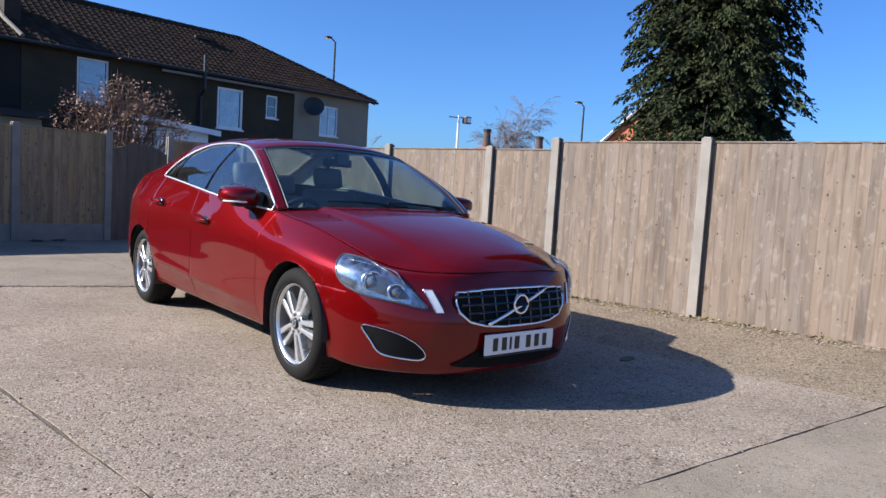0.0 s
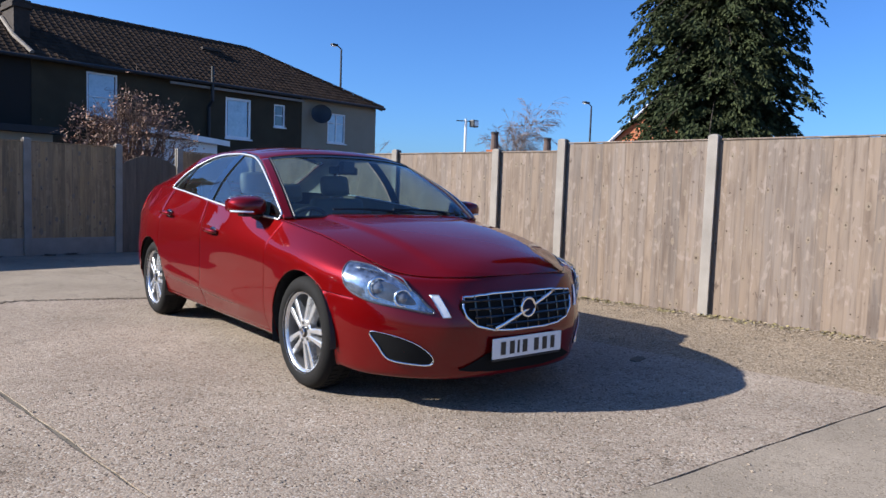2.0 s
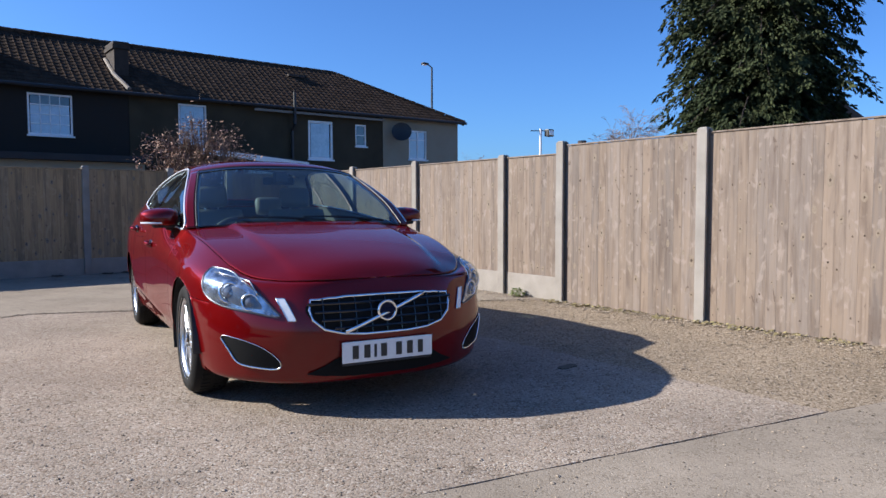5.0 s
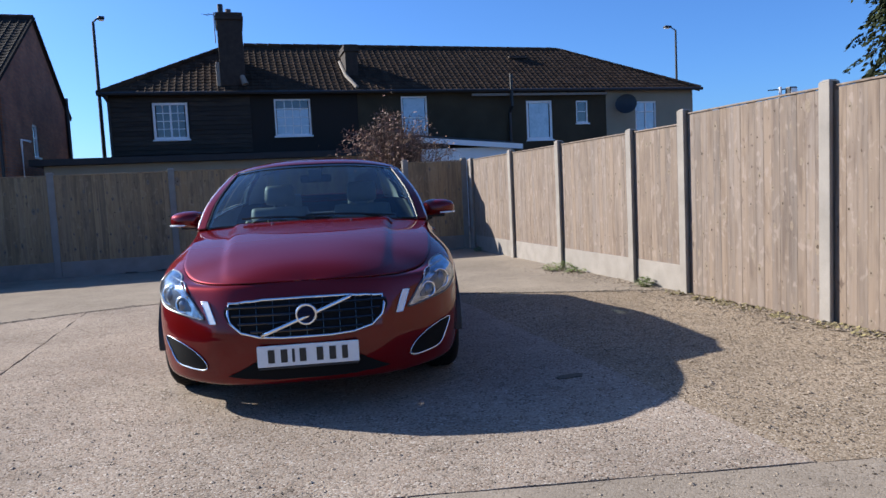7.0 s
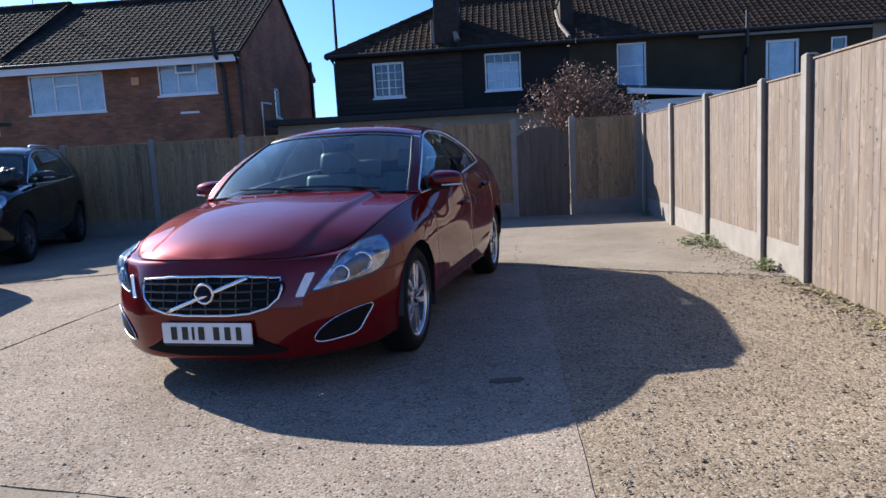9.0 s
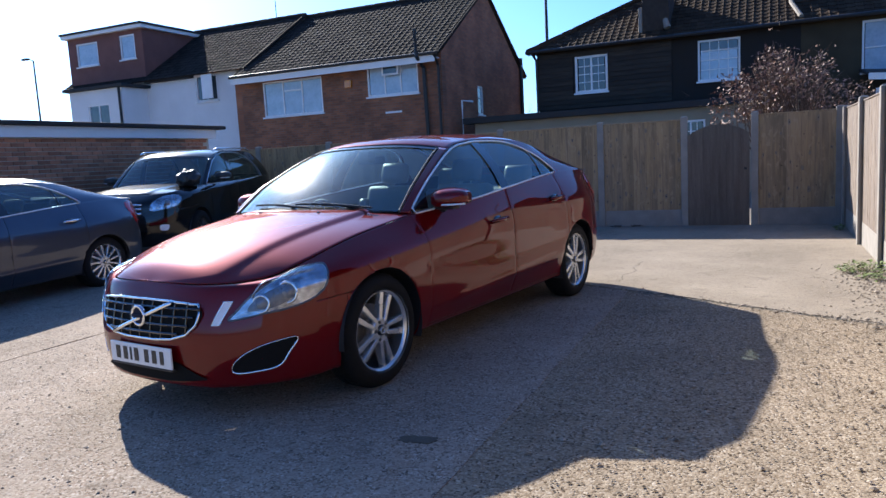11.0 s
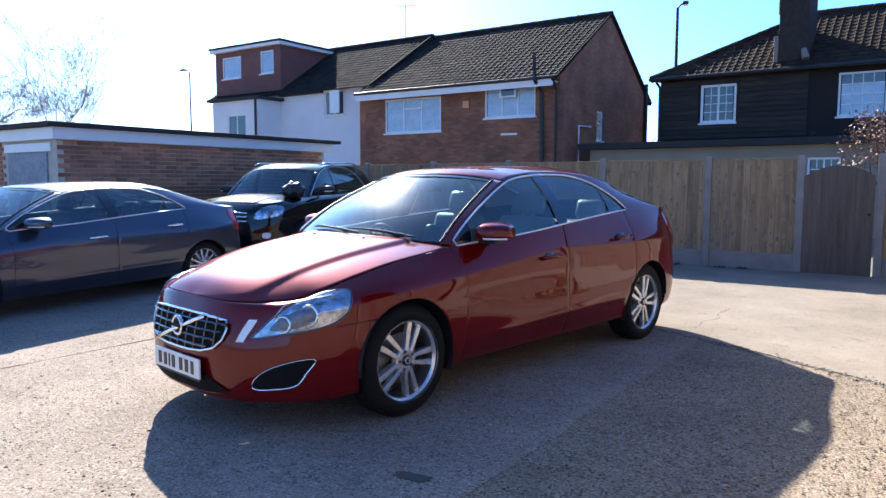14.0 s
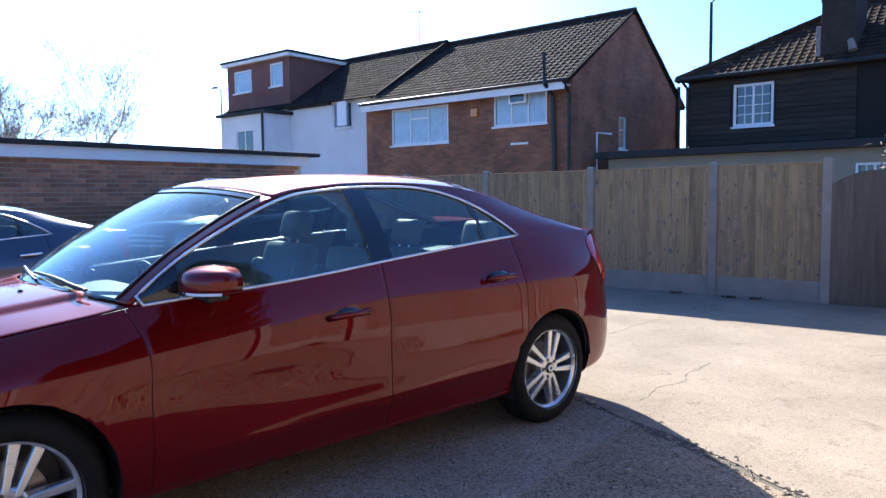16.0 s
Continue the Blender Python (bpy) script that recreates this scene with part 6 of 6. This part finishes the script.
    bot_v = on_side(shape, [(x, -2.30, z) for x, z in zip(LOW_X[::-1], LOW_Z[::-1])])
    half = np.vstack([top_v, bot_v])
    p = shape.side(half[:, 0], half[:, 1]) + np.array([0, -.008, 0])
    ring = [tuple(q) for q in p] + [(-q[0], q[1], q[2]) for q in p[-2:0:-1]]
    cols = []
    for x in np.linspace(0, .424, 22):
        lo = float(np.interp(x, LOW_X, LOW_Z))
        hi = .600 + .008 * (1 - (x / .4) ** 2) - max(0, x - .40) * 1.6
        uv = on_side(shape, [(x, -2.28, z) for z in np.linspace(lo, max(hi, lo + .004), 8)])
        cols.append(shape.side(uv[:, 0], uv[:, 1]) * np.array([0, 1, 1]) + np.array([x, -.005, 0]))
    skin("backing", [(np.array(cols), None, True)], recess_black, grille)
    part("frame", tube(ring, .0078, sides=8, closed=True), chrome, grille, "bright metal frame", smooth=True)
    mid_y = lambda x, z: float(np.interp(z, [q[2] for q in cols[min(21, int(abs(x) / .424 * 21))]], [q[1] for q in cols[min(21, int(abs(x) / .424 * 21))]]))
    lower = lambda x: float(np.interp(abs(x), (0, .12, .24, .34, .405, .425), (.405, .408, .418, .445, .50, .555)))
    depth = lambda x, z=.52: mid_y(x, z) - .004
    for z in (.445, .487, .529, .571):
        xs = [x for x in np.linspace(-.415, .415, 27) if lower(x) < z - .006]
        part("crossbar", tube([(x, depth(x, z), z) for x in xs], .0075, sides=6), gloss_black, grille)
    for x in np.linspace(-.34, .34, 9):
        part("upright_bar", tube([(x, depth(x, z), z) for z in np.linspace(lower(x) + .004, .597, 5)], .0045, sides=6), gloss_black, grille)
    part("diagonal_bar", tube([(x, depth(x, .51 + .37 * x) - .010, .511 + .37 * x) for x in np.linspace(-.235, .235, 9)], .0105, sides=8, flat=.6), chrome, grille, "bright diagonal bar", smooth=True)
    face = lambda prof: lathe(prof, 40, m=Matrix.Translation((0, depth(0) - .004, .522)) @ Matrix.Rotation(radians(-90), 4, "Z"))
    badge = part("badge", face([(.042, 0), (.042, .014), (.046, .018), (.053, .018), (.057, .013), (.057, 0)]), chrome, grille, "round bright ring badge", smooth=False)
    part("badge_disc", face([(.044, .004), (.044, .011), (0, .012)]), badge_blue, badge)
    part("badge_bar", box(-.046, .046, depth(0) - .026, depth(0) - .02, .513, .531, .003), badge_blue, badge)
    # number plate with its print as plain bars
    plate = new("number_plate")
    plate.parent = root
    tagged(plate, "white number plate with dark characters")
    y = -2.335
    part("plate", box(-.26, .26, y, y + .012, .262, .373, .006), plate_white, plate)
    part("plate_holder", box(-.255, .255, y + .004, y + .03, .249, .259, .003), black_plastic, plate)
    for x0, wide in ((-.205, .034), (-.14, .034), (-.083, .014), (-.045, .034), (.042, .034), (.107, .034), (.172, .030)):
        part("character_bar", box(x0, x0 + wide, y - .003, y + .001, .283, .352), print_black, plate)
    # lower intake and fog lamps
    cols = []
    for x in np.linspace(0, .42, 15):
        lo = .180 + .02 * (x / .42) ** 3
        hi = lo + max(.004, .115 * min(1, (.42 - x) / .17))
        uv = on_side(shape, [(x, -2.30, z) for z in np.linspace(lo, hi, 5)])
        cols.append(shape.side(uv[:, 0], uv[:, 1]) * np.array([0, 1, 1]) + np.array([x, -.006, 0]))
    skin("lower_intake", [(np.array(cols), None, True)], recess_black, root, "black lower air intake")
    fog = on_side(shape, [(.785, -1.96, .402), (.709, -2.03, .390), (.621, -2.11, .357), (.559, -2.16, .311), (.537, -2.18, .262), (.556, -2.17, .238), (.616, -2.11, .239), (.704, -2.03, .266), (.750, -1.99, .328)])
    fog_out = rounded(fog, 5)
    patch_part("fog_recess", shape, fog_out, recess_black, root, "black fog lamp recess", lift=.004)
    chrome_line(shape, fog_out, .0024, root, "fog_trim", chrome, .006, closed=True)
    low_edge = np.vstack([fog_out[22:], fog_out[:1]])
    chrome_line(shape, low_edge, .0054, root, "fog_blade", chrome, .007, "broad bright lower fog trim")
    # tail lamps
    tail = on_side(shape, [(.77, 1.90, 1.055), (.81, 1.86, .98), (.84, 1.90, .88), (.86, 1.97, .76), (.80, 2.06, .74), (.74, 2.13, .80), (.70, 2.12, .93), (.72, 2.03, 1.06)])
    patch_part("tail_lamp", shape, rounded(tail), tail_red, root, "red tail lamp", lift=.004, bulge=.014)
    # wipers, washers
    for x0, x1, y0 in ((.56, -.05, -.985), (.10, -.48, -1.0)):
        run = np.linspace(0, 1, 9)
        q = shape.top(.05 + .16 * np.sin(run * 1.9), np.abs(x0 + (x1 - x0) * run) / .80)
        pts = [(x0 + (x1 - x0) * t, k[1] - .008, k[2] + .014) for t, k in zip(run, q)]
        blade = part("wiper", tube(pts, .007, sides=6), black_plastic, root)
        part("wiper_arm", tube([(x0 + .04, y0 - .01, .935), pts[3], pts[5]], .009, sides=6), black_plastic, blade)
    bm = bmesh.new()
    J, F = np.meshgrid((0, .12), np.linspace(0, .86, 16), indexing="ij")
    skin("cowl", [(np.stack([shape.top(np.zeros(16), np.linspace(0, .9, 16)) + np.array([0, .02, .004]), shape.bonnet(np.full(16, 8.95), np.linspace(0, .95, 16)) + np.array([0, .0, -.012])]), None, True)], black_plastic, root)
    for x in (-.26, .26):
        bm = bmesh.new()
        bmesh.ops.create_uvsphere(bm, u_segments=10, v_segments=6, radius=.012)
        z = shape.bonnet(np.array(8.3), np.array(abs(x) / .79))
        bmesh.ops.translate(bm, vec=(x, z[1], z[2] + .003), verts=bm.verts)
        part("washer_jet", bm, gloss_black, root)
    bm = bmesh.new()
    add_prism(bm, [(0, 0), (.14, 0), (.11, .045), (.06, .05)], .02, Matrix.Translation((-.01, .86, 1.39)) @ Matrix.Rotation(radians(90), 4, "Z") @ Matrix.Rotation(radians(90), 4, "X"))
    part("aerial_fin", bm, paint, root)
    return root


CAR_AT = pose(-0.02, 0.01, 0, 0, 0, -8.9)
saloon(CAR_AT, red_paint, "glossy dark red metallic saloon car with cream seats", "parked cars", cream_leather)
# ---- trees and shrubs ----
def bare_tree(at, height, label, seed, mat, spread=.5, depth=5, droop=0.0, trunk=.17, fan=3, name="bare_tree", limb_share=.42, finest=.008):
    """A leafless tree: tapering trunk and branches, then fine twigs as one mesh."""
    r = random.Random(seed)
    t = thing(name, label, "tree", at=pose(*at))
    limbs, twigs = bmesh.new(), []

    def grow(p, d, length, rad, level):
        steps = 3
        pts, rads = [p], [rad]
        for i in range(steps):
            d = (d + Vector((r.gauss(0, .16), r.gauss(0, .16), r.gauss(0, .08) + (.06 if level < 3 else -droop)))).normalized()
            p = p + d * length / steps
            pts.append(p), rads.append(rad * (1 - .45 * (i + 1) / steps))
        if level <= 2:
            add_tube(limbs, pts, rads, sides=6 if level else 8, cap=False)
        else:
            twigs.append((pts, rads))
        if level < depth:
            for _ in range(fan + (level == 0)):
                q = pts[r.randint(1, steps)] if level else pts[r.randint(1, steps)]
                turn = Vector((r.gauss(0, 1), r.gauss(0, 1), r.gauss(.25, .5))).normalized()
                grow(q, (d * (1 - spread) + turn * spread).normalized(), length * r.uniform(.55, .8), rads[-1] * .75, level + 1)
    grow(Vector((0, 0, -.05)), Vector((0, 0, 1)), height * limb_share, trunk, 0)
    part("trunk", limbs, mat, t)
    verts, faces = [], []
    for pts, rads in twigs:
        side = Vector((r.uniform(-1, 1), r.uniform(-1, 1), r.uniform(-.4, .4))).normalized()
        for (a, ra), (b, rb) in zip(zip(pts, rads), zip(pts[1:], rads[1:])):
            w, k = max(ra, finest), len(verts)
            other = side.cross(b - a).normalized() * w
            verts += [a + side * w, a - side * w * .5 + other, a - side * w * .5 - other, b]
            faces += [(k, k + 1, k + 3), (k + 1, k + 2, k + 3), (k + 2, k, k + 3)]
    ob = mesh_object("twig_mass", verts, faces, mat)
    ob.parent = t
    tagged(ob, "fine bare twigs", kind="stuff")
    return t


def conifer(at, height, radius, seed):
    """A broad evergreen: trunk, drooping limbs and many flat sprays of needles."""
    r = random.Random(seed)
    t = thing("conifer_tree", "tall dark green conifer with drooping sprays", "tree", at=pose(*at))
    part("trunk", tube([(0, 0, -.05), (.03, 0, height * .3), (0, .02, height * .7), (0, 0, height)], [.20, .16, .09, .02], sides=10), bark_dark, t)
    verts, faces = [], []
    limbs = bmesh.new()
    for k in range(640):
        z = .9 + (height - .95) * (k / 640) ** .92
        frac = z / height
        reach = radius * (.97 - .14 * frac - .80 * max(0, frac - .5) ** 1.25 * 1.5) * r.uniform(.74, 1.05)
        if r.random() < .10:
            reach *= 1.10
        a = k * 2.399963 + r.gauss(0, .3)
        out = Vector((math.cos(a), math.sin(a), 0))
        lift = r.uniform(-.05, .26)
        pts = [Vector((0, 0, z)) + out * reach * s + Vector((0, 0, reach * (lift * s - .55 * s * s))) for s in (0, .2, .4, .6, .8, 1)]
        if k % 2 == 0:
            add_tube(limbs, pts, [.022, .018, .014, .011, .008, .004], sides=4, cap=False)
        side = Vector((-out.y, out.x, 0))
        for j in range(11):
            s = .14 + .86 * (j + r.random() * .8) / 11
            i = min(4, int(s * 5))
            c = pts[i] + (pts[i + 1] - pts[i]) * (s * 5 - i) + side * r.gauss(0, .13) + Vector((0, 0, r.gauss(0, .04)))
            main = (out * r.uniform(.5, 1.0) + side * r.gauss(0, .55) + Vector((0, 0, r.uniform(-.85, -.05)))).normalized()
            size = r.uniform(.20, .36)
            flat = main.cross(Vector((r.gauss(0, .25), r.gauss(0, .25), 1))).normalized()
            for _ in range(46):
                along = r.random()
                q = r.uniform(-1, 1)
                b = c + main * size * along * .85 + flat * q * size * .42 * (1 - along * .7) - Vector((0, 0, 1)) * size * (.25 * along * along + .22 * abs(q))
                d = (main * .8 + flat * q * .9 + Vector((0, 0, r.uniform(-.75, -.05)))).normalized() * r.uniform(.045, .095)
                w = d.cross(Vector((r.gauss(0, .8), r.gauss(0, .8), 1))).normalized() * r.uniform(.011, .020)
                k0 = len(verts)
                verts += [b, b + d * .5 + w, b + d, b + d * .5 - w]
                faces.append((k0, k0 + 1, k0 + 2, k0 + 3))
    part("branching", limbs, bark_dark, t)
    ob = mesh_object("crown", verts, faces, needle_green)
    ob.parent = t
    tagged(ob, "dense dark green needle sprays")
    return t


def shrub(at, rx, ry, rz, seed):
    """A twiggy shrub with russet leaves left from the winter."""
    r = random.Random(seed)
    t = thing("shrub", "twiggy shrub with russet winter leaves", "shrub", at=pose(*at))
    stems = bmesh.new()
    verts, faces = [], []
    for k in range(300):
        a, e = r.uniform(0, 6.3), r.uniform(.1, 1.45)
        d = Vector((math.cos(a) * math.cos(e) * rx, math.sin(a) * math.cos(e) * ry, math.sin(e) * rz)) * r.uniform(.72, 1.10 if r.random() < .8 else 1.35)
        d *= 1 + .45 * noise.noise(d.normalized() * 2.3)
        base = Vector((r.gauss(0, .12), r.gauss(0, .12), -1.79))
        mid = Vector((d.x * .55, d.y * .55, d.z * .35 - .4)) + Vector((r.gauss(0, .1), r.gauss(0, .1), r.gauss(0, .1)))
        pts = [base, mid, d * .8 + Vector((0, 0, -.05)), d]
        if k % 2 == 0:
            add_tube(stems, pts, [.018, .011, .007, .003], sides=4, cap=False)
        for j in range(8):
            q = mid + (d - mid) * r.uniform(.15, 1)
            u = Vector((r.gauss(0, 1), r.gauss(0, 1), r.gauss(.35, .8))).normalized() * r.uniform(.12, .30)
            tip, k0 = q + u, len(verts)
            side = u.cross(Vector((r.gauss(0, 1), r.gauss(0, 1), r.gauss(0, 1)))).normalized() * .005
            verts += [q + side, q - side, tip]
            faces.append((k0, k0 + 1, k0 + 2))
    tagged(part("stemwork", stems, twig_brown, t), kind="stuff")
    ob = mesh_object("twig_mass", verts, faces, twig_brown)
    ob.parent = t
    tagged(ob, "fine brown twigs", kind="stuff")
    verts, faces = [], []
    for _ in range(3200):
        a, e = r.uniform(0, 6.3), math.asin(r.uniform(-.15, 1))
        s = r.uniform(.62, 1.02) ** .6
        c = Vector((math.cos(a) * math.cos(e) * rx, math.sin(a) * math.cos(e) * ry, math.sin(e) * rz)) * s
        c *= 1 + .45 * noise.noise(c.normalized() * 2.3)
        c += Vector((r.gauss(0, .07), r.gauss(0, .07), r.gauss(0, .07)))
        if noise.noise(c * 2.4) < -.12:
            continue
        u = Vector((r.gauss(0, 1), r.gauss(0, 1), r.gauss(0, 1))).normalized()
        v = u.orthogonal().normalized()
        l, w, k0 = r.uniform(.022, .045), r.uniform(.012, .024), len(verts)
        verts += [c - u * l, c + v * w, c + u * l + v * .01, c - v * w]
        faces.append((k0, k0 + 1, k0 + 2, k0 + 3))
    ob = mesh_object("foliage", verts, faces, russet_leaf)
    ob.parent = t
    tagged(ob, "curled russet leaves", kind="stuff")
    return t


conifer((7.52, -.02, 0), 8.8, 1.38, 3)
shrub((2.85, 9.9, 1.75), 1.25, 1.0, 1.05, 5)
bare_tree((44.2, 31.9, 0), 11.0, "far leafless birch with fine drooping twigs", 7, twig_birch, spread=.15, depth=5, droop=.22, fan=5, name="birch_tree", limb_share=.33, finest=.016)
bare_tree((-55.0, 23.3, 0), 14.6, "leafless tree with a fan of fine twigs beyond the garage", 8, twig_pale, spread=.36, depth=5, fan=5, limb_share=.38, finest=.012, trunk=.17)
bare_tree((-40.0, 13.05, 0), 12.2, "tall leafless tree beyond the garage roof", 9, twig_pale, spread=.42, depth=5, fan=5, limb_share=.30, finest=.014, trunk=.15)
bare_tree((-29.5, 33.0, 0), 15.4, "leafless tree behind the house roofs", 12, twig_pale, depth=5, fan=4, limb_share=.30, finest=.022)
bare_tree((26.5, 30.0, 0), 6.4, "leafless shrub tree beyond the cottage row", 14, twig_brown, depth=5, fan=4, limb_share=.25)
bare_tree((-8.5, 29.0, 0), 6.6, "dark leafless tree between the houses", 15, bark_dark, depth=5, fan=4, limb_share=.25)


# ---- the other parked cars ----
saloon(pose(-5.29, -.50, -.02, 0, 0, 6) @ Matrix.Diagonal((1.03, 1.045, .918, 1)), blue_paint, "dark blue-grey saloon car with bright window trim", "parked cars", dash_grey, 13, False, chrome)

SUV_BELT = [(0, -2.10, .98), (.20, -2.09, .98), (.40, -2.05, .98), (.55, -1.99, .985), (.66, -1.90, .995), (.73, -1.78, 1.01), (.765, -1.60, 1.03),
            (.78, -1.388, 1.05), (.80, -1.08, 1.07), (.82, -.865, 1.08), (.85, -.30, 1.09), (.85, .30, 1.10), (.845, .85, 1.12), (.83, 1.388, 1.15),
            (.82, 1.72, 1.16), (.80, 1.95, 1.16), (.72, 2.10, 1.16), (.45, 2.20, 1.16), (0, 2.23, 1.16)]
SUV_RAIL = [(.82, -.90, 1.085), (.78, -.70, 1.26), (.72, -.38, 1.50), (.69, -.05, 1.61), (.68, .35, 1.635), (.68, .85, 1.63), (.68, 1.35, 1.60), (.70, 1.80, 1.45), (.74, 2.08, 1.20)]
SUV_CROWN = [(-1.0, 1.09), (-.78, 1.28), (-.45, 1.56), (-.10, 1.66), (.35, 1.69), (.85, 1.685), (1.35, 1.66), (1.86, 1.52), (2.15, 1.20)]
SUV_HOOD = [(-2.10, .98), (-1.98, 1.03), (-1.72, 1.065), (-1.40, 1.09), (-1.04, 1.105)]
SUV_HEIGHT = [tuple(z * 1.28 + .03 for z in rowz) for rowz in HEIGHT]


def suv(at):
    shape = CarShape(rail=SUV_RAIL, crown=SUV_CROWN, belt=SUV_BELT, height=SUV_HEIGHT, hood=SUV_HOOD, hub=.345, arch=.395, axles=(-1.33, 1.33))
    root = thing("car", "black estate-height off-road car facing the yard", "car", "parked cars", at=at)
    car_skin(shape, root, black_paint, "")
    cabin(shape, root, dash_grey)
    for ay in shape.axles:
        for s in (1, -1):
            wheel(root, pose(s * .80, ay, shape.hub, 0, 0, 0 if s > 0 else 180), shape.hub, .225, label="black tyre on dark alloy rim", steel=dark_alloy)
    for s in (1, -1):
        door_mirror(root, black_plastic, s, (1.0, -.62, 1.20))
    out = rounded(on_side(shape, [(.50, -2.16, .76), (.70, -2.05, .77), (.81, -1.88, .82), (.80, -1.78, .92), (.72, -1.86, .95), (.58, -2.02, .90)]))
    for s in (1, -1):
        lamp = skin("headlamp", [(patch(shape, out, lift=.003) * np.array([s, 1, 1]), None, False)], lamp_silver, root, "large clear headlamp")
        bm = bmesh.new()
        bmesh.ops.create_uvsphere(bm, u_segments=20, v_segments=10, radius=.055)
        bmesh.ops.translate(bm, vec=(s * .69, -1.99, .85), verts=bm.verts)
        part("projector_lens", bm, lamp_lens, lamp, smooth=True)
        skin("cover", [(patch(shape, out, lift=.006, bulge=.02) * np.array([s, 1, 1]), None, False)], lamp_cover, lamp)
        fog = rounded(on_side(shape, [(.62, -2.12, .46), (.70, -2.06, .46), (.72, -2.05, .53), (.62, -2.12, .53)]), 4)
        skin("fog_lamp", [(patch(shape, fog, lift=.005) * np.array([s, 1, 1]), None, False)], lamp_white, root, "round fog lamp")
    for z in (.72, .79, .86):
        xs = np.linspace(-.42, .42, 15)
        uv = on_side(shape, [(abs(x), -2.25, z) for x in xs])
        p = shape.side(uv[:, 0], uv[:, 1])
        part("grille_bar", tube([(x, q[1] - .012, q[2]) for x, q in zip(xs, p)], .016, sides=6), chrome, root, "bright grille bar", smooth=True)
    for s in (1, -1):
        part("roof_bar", tube([(s * .66, -.2, 1.63), (s * .665, -.05, 1.67), (s * .665, 1.2, 1.69), (s * .66, 1.4, 1.64)], .016, sides=6), chrome, root, smooth=True)
    return root


suv(pose(-6.78, 4.70, -.02, 0, 0, 17.6))
bm = bmesh.new()
bmesh.ops.create_icosphere(bm, subdivisions=4, radius=1)
for v in bm.verts:
    q = v.co.copy()
    k = 1 + .22 * noise.noise(q * 2.1) + .10 * noise.noise(q * 5.3)
    v.co = Vector((q.x * .20 * k, q.y * .16 * k, max(q.z * .145 * k, -.11)))
bundle = part("cloth_bundle", bm, print_black, smooth=True)
bundle.location = (-5.74, 3.72, 1.165)
tagged(bundle, "black crumpled cloth bundle lying on a car wing", "bundle")

# ---- bricks of the garage wall, last ----
brick_mesh = bpy.data.meshes.new("brick")
bm = bmesh.new()
add_box(bm, 0, .03, 0, .215, 0, .065)
bmesh.ops.bevel(bm, geom=list(bm.edges), offset=.004, segments=1, affect="EDGES")
bm.to_mesh(brick_mesh)
bm.free()
brick_mesh.materials.append(garage_brick)
rest_v, rest_f = [], []
rng = random.Random(2)
for c in range(26):
    z = .012 + c * .0765
    for k in range(30):
        y = GY0 + .014 + (k - (c % 2) * .5) * .2255
        if y < GY0 + .01 or y + .215 > GY1:
            continue
        x = GX - .026 + rng.uniform(-.0015, .0015)
        if c >= 16:
            b = new("brick", brick_mesh)
            b.parent = gar
            b.location = (x, y, z)
        else:
            i = len(rest_v)
            rest_v += [(x + a * .03, y + b_ * .215, z + c_ * .065) for a in (0, 1) for b_ in (0, 1) for c_ in (0, 1)]
            rest_f += [(i + 4, i + 6, i + 7, i + 5), (i + 1, i + 5, i + 7, i + 3), (i, i + 2, i + 6, i + 4), (i + 2, i + 3, i + 7, i + 6), (i, i + 4, i + 5, i + 1)]
ob = mesh_object("lower_bricks", rest_v, rest_f, garage_brick)
ob.parent = gar
tagged(ob, "lower courses of red-brown bricks", kind="stuff")
front_v, front_f = [], []
for c in range(26):
    z = .012 + c * .0765
    for k in range(28):
        x = GX - .215 - (k - (c % 2) * .5) * .2255
        if x + .215 > GX - .01 or (x + .215 > -10.7 and x < -9.1 and z < 1.93):
            continue
        i = len(front_v)
        front_v += [(x + a * .215, GY0 + .03 * b_ - .012, z + c_ * .065) for a in (0, 1) for b_ in (0, 1) for c_ in (0, 1)]
        front_f += [(i, i + 4, i + 5, i + 1), (i + 1, i + 5, i + 7, i + 3), (i, i + 1, i + 3, i + 2), (i + 4, i + 6, i + 7, i + 5)]
ob = mesh_object("front_bricks", front_v, front_f, garage_brick)
ob.parent = gar
tagged(ob, "red-brown bricks beside the garage door", kind="stuff")
